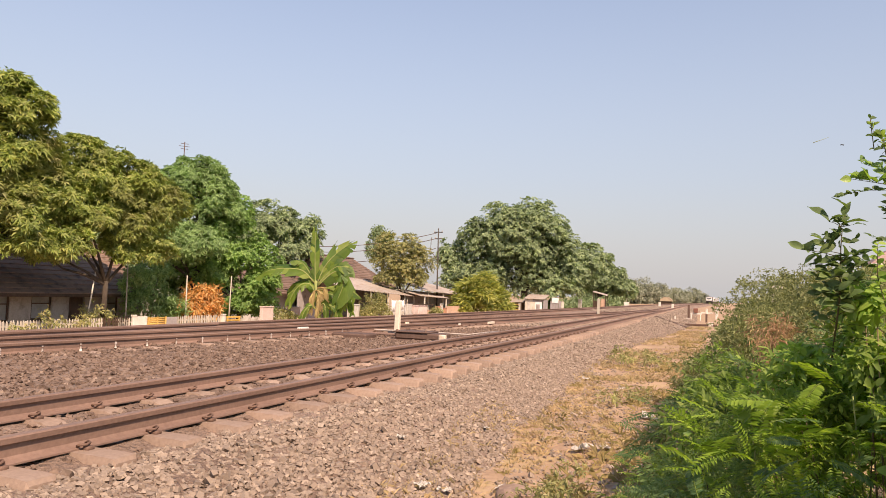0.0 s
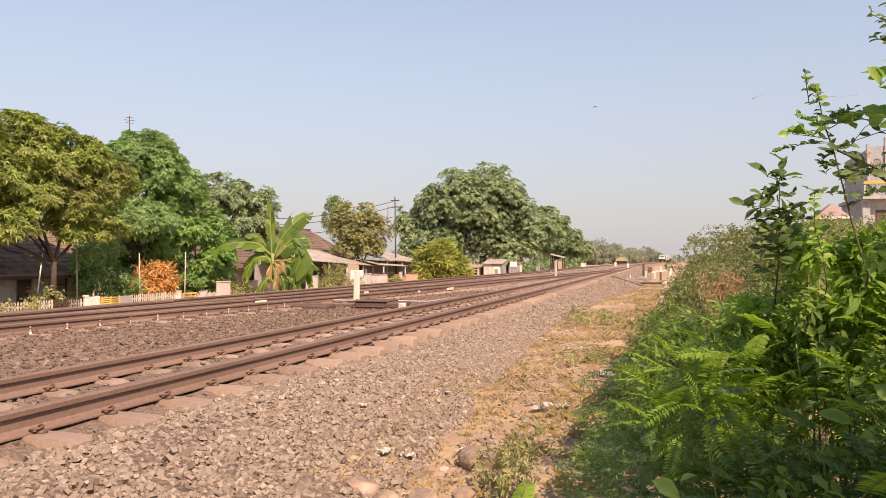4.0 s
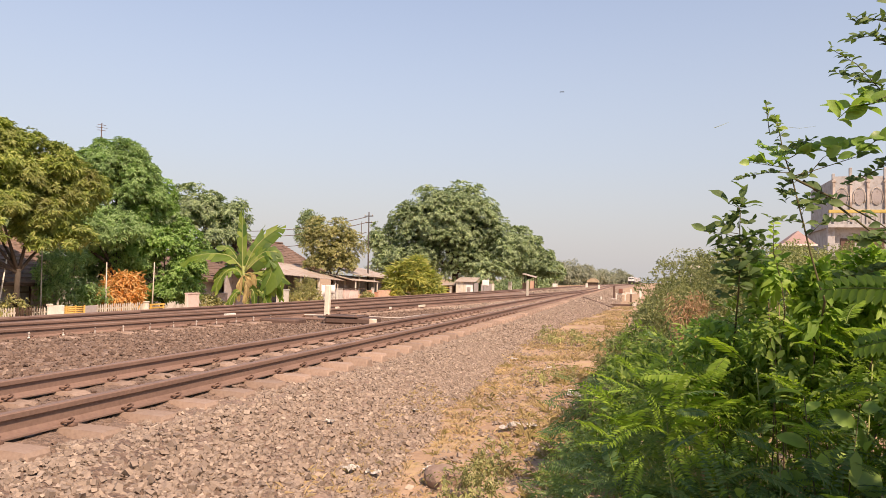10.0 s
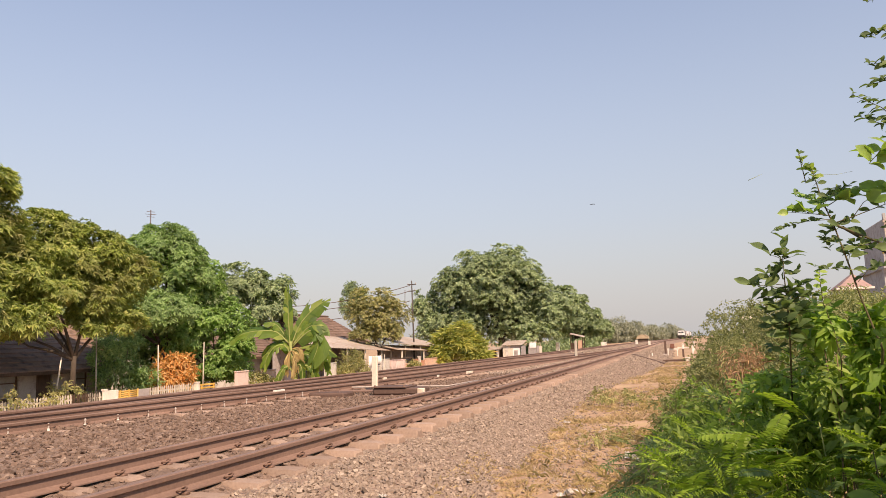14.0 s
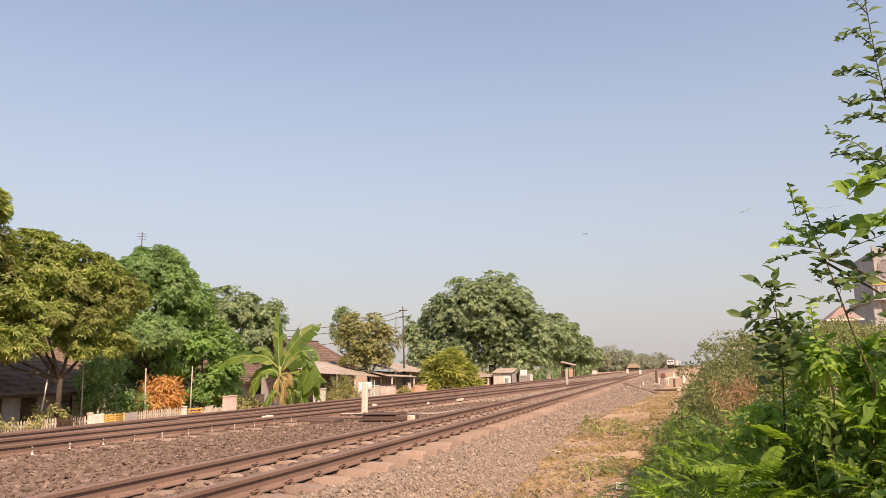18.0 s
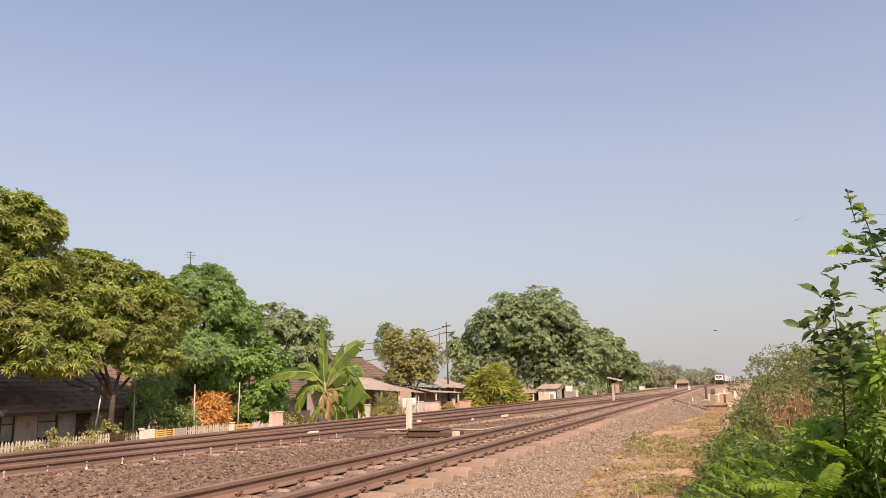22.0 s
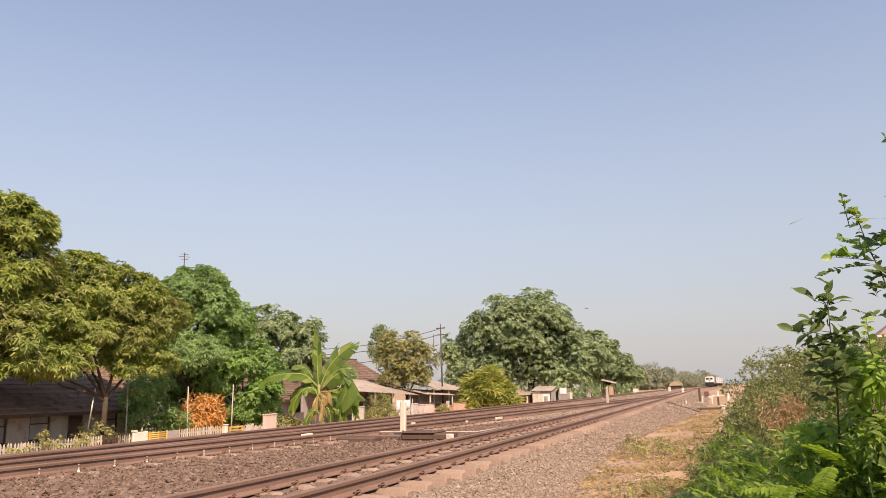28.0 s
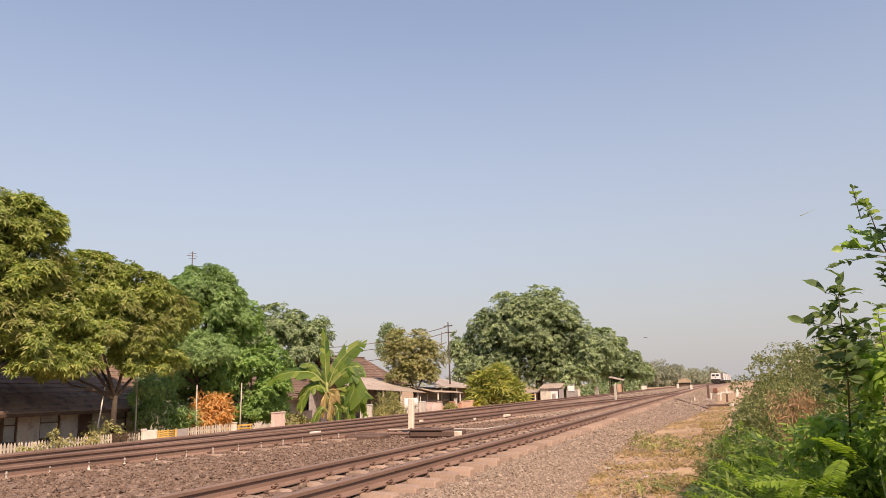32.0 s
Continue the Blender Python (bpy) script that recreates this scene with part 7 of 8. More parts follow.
dead_twigs("withered red-brown twigs in the hedge", (0.28, 5.25, 0.0), 80, 0.15, 1.45, 65)
leafy("withered red-brown leaves in the hedge", (0.28, 5.25, 0.03), [-0.05, 0, 1.24, 0.1, 0.08, 0.14, 0.06, 0, 1.27, 0.1, 0.08, 0.14], M_DEAD, 70, 0.05, 65, slim=0.12, droop=0.6)
leafy("small brown-tipped shrub at the path edge", (0.0, 9.0, 0.03), [0, 0, 0.4, 0.5, 0.6, 0.4, 0.4, 0.3, 0.6, 0.5, 0.6, 0.45, -0.1, 1.0, 0.4, 0.45, 0.6, 0.38], M_HEDGE, 700, 0.06, 66, slim=0.4)
leafy("low green creeper on the ballast foot", (-1.95, 17.6, 0.0), [0, 0, 0.12, 0.6, 1.1, 0.22, 0.5, 0.5, 0.1, 0.5, 0.8, 0.16], M_LEAF_OLIVE, 150, 0.08, 67, slim=0.3, lumps=8)
leafy("low green creeper on the dry strip", (-1.5, 10.6, 0.0), [0, 0, 0.08, 0.35, 0.6, 0.12, 0.3, 0.5, 0.08, 0.3, 0.5, 0.12], M_LEAF_OLIVE, 60, 0.06, 68, slim=0.3, lumps=6)
leafy("low weeds among the rocks", (-1.05, 4.6, 0.0), [0, 0, 0.12, 0.25, 0.3, 0.18, 0.25, 0.15, 0.2, 0.3, 0.3, 0.25, -0.2, 0.3, 0.08, 0.2, 0.25, 0.12], M_LEAF_OLIVE, 170, 0.045, 69, slim=0.3, lumps=8)


M_STALK_BROWN = grained("brown_green_stalk", (0.06, 0.055, 0.025), (0.12, 0.105, 0.05), 3.0, 50.0, 0.85, bumpy=0.2)


leafy("fresh yellow-green broad-leaved weeds in the thicket", (0.6, 2.75, 0.05), [-0.25, 0.0, 1.12, 0.2, 0.2, 0.2, 0.1, 0.0, 1.2, 0.25, 0.2, 0.2, 0.45, -0.1, 1.2, 0.25, 0.2, 0.22, 0.85, -0.1, 1.22, 0.25, 0.2, 0.2], M_FRESH, 620, 0.04, 70, slim=0.45, shape="oval", lumps=10)
leafy("yellow-green vine climbing beside the tall weeds", (0.46, 2.55, 0.05), [-0.03, 0.0, 1.42, 0.10, 0.12, 0.13, 0.1, 0.0, 1.36, 0.12, 0.12, 0.14, 0.26, 0.05, 1.4, 0.14, 0.12, 0.15, 0.45, 0.05, 1.38, 0.16, 0.14, 0.15], M_FRESH, 380, 0.042, 72, slim=0.42, shape="oval", lumps=8)
leafy("dark leafy weeds under the tall stems", (0.4, 2.62, 0.05), [-0.15, 0.0, 1.08, 0.18, 0.16, 0.24, 0.08, 0.0, 1.16, 0.2, 0.16, 0.24, 0.35, 0.0, 1.1, 0.22, 0.18, 0.24], M_BUSH, 420, 0.036, 71, slim=0.42, shape="oval", lumps=10)


# ---- the slim plants that rise above the thicket ----
def stem_plant(label, stems, material, seed, size, category="plant", shift=0.0):
    """Slim stems with alternate leaves. Each stem: points, radius, leaf count, leaf length, from, droop."""
    s = thing("tall_weed", label, category, None, "tall weeds above the thicket")
    rng = np.random.default_rng(seed)
    for pts, r, n, L, start, droop, mt in stems:
        pts = [Vector(p) + Vector((shift, 0, 0)) for p in pts]
        rad = [r * 0.62 * (1 - 0.7 * i / (len(pts) - 1)) for i in range(len(pts))]
        st = part("stem", tube(bmesh.new(), pts, rad, 6), M_STALK_BROWN if r > 0.0018 else M_STEM, s, smooth=True)
        if not n:
            continue
        arr = np.array([tuple(p) for p in pts])
        n = int(n * 1.15)
        u = np.linspace(start, 1.0, n) * (len(pts) - 1)
        base = np.stack([np.interp(u, np.arange(len(pts)), arr[:, k]) for k in range(3)], -1)
        ang = np.arange(n) * 2.4 + rng.uniform(0, 6)
        along = np.stack([np.cos(ang), 0.5 * np.sin(ang), rng.uniform(-0.15, 0.85, n)], -1) + rng.normal(0, 0.15, (n, 3))
        ln = L * rng.uniform(0.7, 1.2, n) * np.linspace(1.1, 0.75, n)
        if L >= 0.03:
            ups = np.stack([rng.normal(0, 0.5, n), rng.uniform(-1.3, 0.2, n), rng.uniform(0.2, 1.0, n)], -1)
            for p, d, w, q in zip(base, unit(along), ups, ln):
                d = Vector(d) + Vector((0, 0, -droop * 0.35))
                d.normalize()
                side = d.cross(Vector(w)).normalized()
                up = side.cross(d)
                wide = (0.62 if (mt or material) is M_POD else 0.48) * float(rng.uniform(0.85, 1.15))
                m = Matrix((Vector(d) * q, side * q * wide, up * q)).transposed().to_4x4()
                m.translation = Vector(p)
                part("leaf", leaf_shape(mt or material, int(rng.integers(3))), parent=st, m=m)
            continue
        part("leaves", leaves_mesh("leaves", mt or material, base, along, np.stack([rng.normal(0, 0.5, n), rng.uniform(-1.3, 0.2, n), rng.uniform(0.2, 1.0, n)], -1), ln, ln * 0.6 * rng.uniform(0.85, 1.15, n), droop, "broad"), parent=st)
    return s


WEED_1 = stem_plant("slim weed with a pale tip and bright young leaves", [
    ([(0.62, 3.2, 0.95), (0.523, 2.408, 1.448), (0.507, 2.42, 1.51), (0.487, 2.432, 1.594), (0.455, 2.408, 1.714), (0.434, 2.42, 1.812), (0.41, 2.432, 1.899), (0.394, 2.408, 1.957), (0.37, 2.43, 1.96), (0.36, 2.44, 2.05)], 0.0065, 14, 0.03, 0.55, 0.2, M_BROAD),
    ([(0.394, 2.408, 1.957), (0.389, 2.42, 1.998), (0.37, 2.43, 2.0), (0.36, 2.44, 2.055)], 0.002, 24, 0.026, 0.0, 0.1, M_BUSH),
    ([(0.426, 2.408, 1.846), (0.371, 2.42, 1.859), (0.306, 2.432, 1.872)], 0.0025, 11, 0.05, 0.25, 0.1, M_POD),
    ([(0.424, 2.408, 1.835), (0.36, 2.42, 1.836), (0.295, 2.432, 1.825), (0.268, 2.408, 1.814)], 0.002, 27, 0.02, 0.15, 0.2, M_BROAD),
    ([(0.421, 2.408, 1.864), (0.381, 2.42, 1.9), (0.338, 2.432, 1.918)], 0.002, 14, 0.036, 0.2, 0.1, M_LEAF_BRIGHT),
    ([(0.418, 2.408, 1.875), (0.455, 2.42, 1.898), (0.502, 2.432, 1.902)], 0.0025, 9, 0.055, 0.3, 0.1, M_POD),
    ([(0.414, 2.408, 1.887), (0.445, 2.42, 1.921), (0.486, 2.432, 1.937)], 0.002, 16, 0.032, 0.2, 0.2, M_BROAD),
    ([(0.434, 2.408, 1.823), (0.486, 2.42, 1.839), (0.548, 2.432, 1.861), (0.609, 2.408, 1.88), (0.659, 2.42, 1.901)], 0.003, 11, 0.034, 0.45, 0.3, M_BROAD),
    ([(0.486, 2.408, 1.839), (0.517, 2.42, 1.879), (0.559, 2.432, 1.906), (0.594, 2.408, 1.917)], 0.0022, 8, 0.06, 0.4, 0.2, M_POD),
    ([(0.434, 2.408, 1.817), (0.507, 2.42, 1.779), (0.569, 2.432, 1.747), (0.669, 2.408, 1.68), (0.708, 2.42, 1.652)], 0.006, 9, 0.06, 0.3, 0.25, M_BROAD),
    ([(0.474, 2.408, 1.679), (0.435, 2.42, 1.688), (0.403, 2.432, 1.688), (0.368, 2.408, 1.697)], 0.0015, 11, 0.03, 0.1, 0.1, M_BROAD),
    ([(0.455, 2.408, 1.72), (0.497, 2.42, 1.754), (0.538, 2.432, 1.742)], 0.002, 14, 0.038, 0.15, 0.3, M_BROAD),
    ([(0.479, 2.408, 1.645), (0.512, 2.42, 1.68), (0.569, 2.432, 1.691), (0.594, 2.408, 1.694)], 0.002, 14, 0.038, 0.15, 0.3, M_BROAD),
    ([(0.432, 2.408, 1.817), (0.408, 2.42, 1.789), (0.419, 2.432, 1.743)], 0.002, 11, 0.034, 0.15, 0.3, M_BROAD),
    ([(0.434, 2.408, 1.8), (0.46, 2.42, 1.823), (0.484, 2.432, 1.831)], 0.0015, 8, 0.034, 0.2, 0.3, M_BROAD),
    ([(0.445, 2.408, 1.76), (0.419, 2.42, 1.771), (0.403, 2.432, 1.78)], 0.0015, 8, 0.034, 0.2, 0.3, M_BROAD),
    ([(0.458, 2.408, 1.702), (0.471, 2.42, 1.742), (0.487, 2.432, 1.765)], 0.0015, 8, 0.045, 0.2, 0.3, M_BROAD),
    ([(0.387, 2.408, 1.94), (0.419, 2.42, 1.976), (0.455, 2.432, 1.973), (0.496, 2.408, 1.974)], 0.0012, 0, 0, 0, 0, None),
    ([(0.207, 2.408, 1.977), (0.229, 2.42, 1.987), (0.251, 2.432, 1.998)], 0.0015, 0, 0, 0, 0, None)], M_LEAF_OLIVE, 81, 0.05)
WEED_2 = stem_plant("dark broad-leaved weed above the hedge", [
    ([(0.34, 3.2, 0.95), (0.284, 2.408, 1.501), (0.286, 2.42, 1.588), (0.286, 2.432, 1.668), (0.285, 2.408, 1.715), (0.279, 2.42, 1.732)], 0.005, 8, 0.04, 0.45, 0.3, None),
    ([(0.282, 2.408, 1.724), (0.29, 2.42, 1.749), (0.302, 2.432, 1.778)], 0.002, 3, 0.07, 0.1, -0.2, None),
    ([(0.282, 2.408, 1.724), (0.3, 2.42, 1.729), (0.316, 2.432, 1.734)], 0.002, 3, 0.055, 0.2, 0.1, None),
    ([(0.282, 2.408, 1.725), (0.266, 2.42, 1.736), (0.251, 2.432, 1.742)], 0.002, 3, 0.075, 0.75, 0.05, None),
    ([(0.285, 2.408, 1.68), (0.304, 2.42, 1.68), (0.321, 2.432, 1.691)], 0.0015, 4, 0.03, 0.4, 0.0, None),
    ([(0.285, 2.408, 1.703), (0.26, 2.42, 1.704), (0.236, 2.432, 1.7)], 0.0015, 3, 0.016, 0.7, 0.0, None),
    ([(0.285, 2.408, 1.645), (0.259, 2.42, 1.651), (0.243, 2.432, 1.678), (0.233, 2.408, 1.687)], 0.0022, 7, 0.058, 0.4, 0.0, None),
    ([(0.285, 2.408, 1.634), (0.242, 2.42, 1.646), (0.205, 2.432, 1.652), (0.178, 2.408, 1.653)], 0.0022, 8, 0.058, 0.3, 0.1, None),
    ([(0.284, 2.408, 1.622), (0.317, 2.42, 1.639), (0.348, 2.432, 1.65)], 0.0022, 9, 0.05, 0.2, 0.2, None),
    ([(0.284, 2.408, 1.611), (0.247, 2.42, 1.617), (0.215, 2.432, 1.611)], 0.0022, 10, 0.05, 0.2, 0.3, None),
    ([(0.285, 2.408, 1.593), (0.321, 2.42, 1.61), (0.352, 2.432, 1.61)], 0.0022, 12, 0.048, 0.15, 0.3, None),
    ([(0.284, 2.408, 1.576), (0.252, 2.42, 1.582), (0.225, 2.432, 1.571)], 0.0022, 12, 0.05, 0.15, 0.4, None),
    ([(0.284, 2.408, 1.553), (0.315, 2.42, 1.57), (0.346, 2.432, 1.564)], 0.0022, 14, 0.05, 0.1, 0.4, None),
    ([(0.283, 2.408, 1.53), (0.261, 2.42, 1.536), (0.24, 2.432, 1.524)], 0.0022, 14, 0.05, 0.1, 0.4, None),
    ([(0.283, 2.408, 1.507), (0.308, 2.42, 1.524), (0.329, 2.432, 1.513)], 0.0022, 14, 0.05, 0.1, 0.4, None),
    ([(0.285, 2.420, 1.490), (0.255, 2.420, 1.510), (0.225, 2.430, 1.505)], 0.0022, 6, 0.042, 0.1, 0.45, None),
    ([(0.287, 2.450, 1.465), (0.317, 2.450, 1.485), (0.347, 2.460, 1.480)], 0.0022, 6, 0.042, 0.1, 0.45, M_FRESH),
    ([(0.289, 2.480, 1.440), (0.254, 2.480, 1.460), (0.219, 2.490, 1.455)], 0.0022, 6, 0.042, 0.1, 0.45, None),
    ([(0.291, 2.510, 1.420), (0.331, 2.510, 1.440), (0.371, 2.520, 1.435)], 0.0022, 6, 0.042, 0.1, 0.45, M_FRESH),
    ([(0.293, 2.540, 1.400), (0.253, 2.540, 1.420), (0.213, 2.550, 1.415)], 0.0022, 6, 0.042, 0.1, 0.45, M_BUSH),
    ([(0.295, 2.570, 1.380), (0.330, 2.570, 1.400), (0.365, 2.580, 1.395)], 0.0022, 6, 0.042, 0.1, 0.45, M_FRESH),
    ([(0.298, 2.600, 1.355), (0.263, 2.600, 1.375), (0.228, 2.610, 1.370)], 0.0022, 6, 0.042, 0.1, 0.45, M_FRESH),
    ([(0.300, 2.630, 1.330), (0.340, 2.630, 1.350), (0.380, 2.640, 1.345)], 0.0022, 6, 0.042, 0.1, 0.45, M_FRESH),
    ([(0.283, 2.408, 1.484), (0.276, 2.42, 1.507), (0.282, 2.432, 1.53)], 0.0022, 14, 0.05, 0.1, 0.5, None)], M_BROAD, 82, 0.05)
WEED_3 = stem_plant("tall shrub branch with small leaves against the sky", [
    ([(0.85, 2.3, 0.8), (0.74, 2.34, 1.4), (0.66, 2.36, 1.85), (0.605, 2.375, 2.15), (0.585, 2.375, 2.4), (0.575, 2.375, 2.62), (0.58, 2.37, 2.85)], 0.005, 44, 0.040, 0.5, 0.25, M_BROAD),
    ([(0.60, 2.375, 2.2), (0.54, 2.36, 2.23), (0.47, 2.35, 2.215)], 0.003, 20, 0.036, 0.15, 0.3, None),
    ([(0.585, 2.375, 2.34), (0.52, 2.36, 2.38), (0.47, 2.36, 2.36)], 0.003, 22, 0.032, 0.15, 0.3, None),
    ([(0.58, 2.375, 2.45), (0.53, 2.36, 2.50), (0.485, 2.36, 2.47)], 0.003, 19, 0.032, 0.15, 0.3, None),
    ([(0.58, 2.375, 2.55), (0.53, 2.36, 2.62), (0.50, 2.36, 2.63)], 0.003, 17, 0.032, 0.15, 0.3, None),
    ([(0.58, 2.375, 2.4), (0.66, 2.38, 2.45), (0.73, 2.38, 2.44)], 0.003, 20, 0.036, 0.15, 0.3, None),
    ([(0.62, 2.37, 2.08), (0.55, 2.36, 2.03), (0.49, 2.35, 2.02), (0.455, 2.35, 1.98)], 0.004, 14, 0.079, 0.25, 0.45, M_POD),
    ([(0.64, 2.36, 1.95), (0.57, 2.36, 1.93), (0.51, 2.35, 1.88)], 0.004, 12, 0.065, 0.25, 0.5, M_POD),
    ([(0.66, 2.36, 1.90), (0.75, 2.36, 2.0), (0.84, 2.36, 2.03)], 0.004, 9, 0.058, 0.15, 0.4, None),
    ([(0.68, 2.36, 1.75), (0.80, 2.36, 1.85), (0.92, 2.38, 1.86)], 0.004, 10, 0.054, 0.15, 0.4, None),
    ([(0.70, 2.36, 1.6), (0.60, 2.38, 1.64), (0.52, 2.38, 1.63)], 0.004, 27, 0.050, 0.15, 0.4, None),
    ([(0.72, 2.36, 1.5), (0.85, 2.38, 1.6), (0.98, 2.4, 1.6)], 0.004, 12, 0.058, 0.15, 0.4, None),
    ([(0.59, 2.375, 2.28), (0.66, 2.36, 2.30), (0.74, 2.36, 2.27)], 0.003, 27, 0.030, 0.1, 0.3, None),
    ([(0.60, 2.375, 2.15), (0.68, 2.36, 2.19), (0.80, 2.36, 2.2)], 0.003, 12, 0.032, 0.1, 0.3, M_LEAF_BRIGHT),
    ([(0.62, 2.375, 2.02), (0.72, 2.36, 2.10), (0.84, 2.38, 2.12)], 0.003, 12, 0.036, 0.1, 0.3, None),
    ([(0.64, 2.375, 1.9), (0.56, 2.40, 1.83), (0.50, 2.42, 1.80)], 0.003, 31, 0.032, 0.1, 0.3, None),
    ([(0.68, 2.36, 1.7), (0.78, 2.40, 1.72), (0.92, 2.42, 1.70)], 0.003, 13, 0.040, 0.1, 0.3, M_LEAF_BRIGHT),
    ([(0.69, 2.36, 1.62), (0.60, 2.42, 1.55), (0.50, 2.44, 1.52)], 0.003, 34, 0.040, 0.1, 0.3, None),
    ([(0.72, 2.36, 1.45), (0.82, 2.42, 1.46), (0.96, 2.44, 1.42)], 0.003, 14, 0.043, 0.1, 0.3, M_LEAF_BRIGHT),
    ([(0.60, 2.375, 2.04), (0.50, 2.36, 2.147), (0.426, 2.36, 2.195)], 0.003, 26, 0.034, 0.1, 0.3, None),
    ([(0.57, 2.37, 2.09), (0.50, 2.37, 2.10), (0.44, 2.37, 2.13)], 0.0025, 18, 0.036, 0.15, 0.3, None),
    ([(0.585, 2.37, 2.27), (0.53, 2.37, 2.285), (0.475, 2.37, 2.282)], 0.0025, 14, 0.034, 0.15, 0.3, None),
    ([(0.60, 2.37, 2.03), (0.55, 2.37, 2.055), (0.50, 2.37, 2.06)], 0.0025, 12, 0.04, 0.15, 0.3, M_POD),
    ([(0.40, 2.5, 1.82), (0.52, 2.5, 1.73), (0.66, 2.5, 1.62), (0.85, 2.5, 1.45)], 0.007, 0, 0, 0, 0, None)], M_BROAD, 83, 0.06, shift=0.04)
WEED_4 = stem_plant("slender yellow-green weed with tiny leaves", [
    ([(0.5, 3.2, 0.95), (0.414, 2.408, 1.416), (0.404, 2.42, 1.507), (0.385, 2.432, 1.587), (0.379, 2.408, 1.645), (0.382, 2.42, 1.685)], 0.0035, 26, 0.026, 0.35, 0.2, M_FRESH)], M_FRESH, 84, 0.05)
rngw = random.Random(12)
for k in range(9):
    x, y = rngw.uniform(0.05, 1.5), rngw.uniform(2.0, 3.4)
    z = 0.92 + 0.12 * x
    mtw = rngw.choice((M_BROAD, M_FRESH, M_LEAF_BRIGHT, M_BUSH))
    stem_plant("leafy weed among the thicket", [([(x, y, 0.3), (x + rngw.uniform(-0.08, 0.08), y, 0.8), (x + rngw.uniform(-0.15, 0.15), y + rngw.uniform(-0.1, 0.1), z + rngw.uniform(0.0, 0.25))], 0.004, 16, rngw.uniform(0.035, 0.055), 0.3, 0.4, mtw)], M_BROAD, 100 + k, 0.09)
stem_plant("bright broad-leaved sprout at the foot of the thicket", [
    ([(0.05, 2.0, 0.3), (0.02, 1.96, 0.7), (0.0, 1.95, 0.93)], 0.005, 4, 0.085, 0.75, -0.4, M_POD)], M_POD, 120, 0.09)
stem_plant("large glossy leaves of a broad-leaved weed", [
    ([(0.5, 2.25, 0.5), (0.46, 2.2, 0.9), (0.42, 2.15, 1.2)], 0.006, 6, 0.095, 0.6, 0.1, M_FRESH),
    ([(0.5, 2.25, 0.6), (0.54, 2.2, 0.95), (0.56, 2.18, 1.17)], 0.005, 4, 0.085, 0.65, 0.0, M_POD)], M_BROAD, 121, 0.09)
stem_plant("hanging yellow-green leaves at the edge of the thicket", [
    ([(0.0, 2.9, 0.4), (-0.06, 2.8, 0.85), (-0.12, 2.75, 1.02)], 0.005, 5, 0.065, 0.6, 0.9, M_POD)], M_POD, 122, 0.09)
# a white post in the hedge
hp = thing("hedge_post", "thin white post with a white cap in the hedge", "post", pose(0.6, 10.2, 0.0))
part("post", tube(bmesh.new(), [(0, 0, -0.1), (0, 0, 1.72)], 0.014, 8), M_WHITE, hp)
part("cap", boxed(-0.02, -0.02, 1.68, 0.11, 0.02, 1.73, 0.008), M_WHITE, hp)

# ---- single stones of the bed nearest the path, past which they are one loose mass ----
STONE_SHAPES = [stones_mesh("stone", np.random.default_rng(300 + k), np.zeros((1, 3)), np.array([1.0])) for k in range(8)]
rng_s = np.random.default_rng(44)
sx, sy = scatter(rng_s, 300, lambda v: ballast_foot(v) - 1.5, lambda v: ballast_foot(v) + 0.15, 2.6, 7.5, 1.1)
for k in range(300):
    r = 0.034 * rng_s.uniform(0.8, 1.4)
    part("stone", STONE_SHAPES[k % 8], parent=ballast, m=pose(sx[k], sy[k], float(ballast_z(sx[k], sy[k])) + 0.02, *rng_s.uniform(0, 360, 3)) @ Matrix.Scale(r, 4))

# ---- unfinished building and house beyond the thicket ----
M_BRICKWORK = grained("rough_brickwork", (0.26, 0.15, 0.11), (0.40, 0.26, 0.20), 0.5, 8.0, 0.9, stain=(0.40, 0.36, 0.32), bumpy=0.3)
M_RAW = grained("raw_cement", (0.31, 0.31, 0.31), (0.46, 0.455, 0.45), 0.4, 6.0, 0.9, stain=(0.28, 0.26, 0.24), bumpy=0.25)
M_YELLOW = grained("yellow_paint", (0.42, 0.31, 0.09), (0.55, 0.43, 0.15), 0.8, 8.0, 0.75, bumpy=0.1)
M_REDROOF = grained("red_roof_tile", (0.25, 0.16, 0.14), (0.36, 0.25, 0.225), 0.6, 6.0, 0.85, bumpy=0.4, vary=0.1)
bd = thing("unfinished_building", "unfinished concrete building with bare rooftop columns", "building", pose(14.9, 70, 0))
part("lower_wall", boxed(0.6, 0.3, -0.1, 14, 9, 6.6), M_RAW, bd)
part("upper_wall", boxed(0.9, 0.5, 6.9, 14, 9, 10.9), M_RAW, bd, "grey cement upper wall")
part("floor_slab", boxed(0.35, -0.6, 6.6, 14.2, 9.0, 6.9), M_RAW, bd)
part("beam", boxed(0.4, -0.55, 7.85, 6.2, -0.3, 8.12, 0.02), M_YELLOW, bd, "yellow painted beam")
part("corner_column", boxed(0.4, -0.1, -0.1, 1.0, 0.5, 6.597, 0.03), M_RAW, bd)
part("brick_column", boxed(5.7, -0.2, -0.1, 6.4, 0.4, 9.9, 0.03), M_BRICKWORK, bd, "rough brick column")
part("brick_beam", boxed(6.4, -0.1, 8.6, 14, 0.3, 9.1, 0.02), M_BRICKWORK, bd)
part("brick_beam", boxed(6.4, -0.1, 5.9, 14, 0.3, 6.4, 0.02), M_BRICKWORK, bd)
for k in range(16):
    part("baluster", boxed(0.45 + k * 0.36, -0.5, 6.9, 0.59 + k * 0.36, -0.38, 7.85), M_RAW, bd)
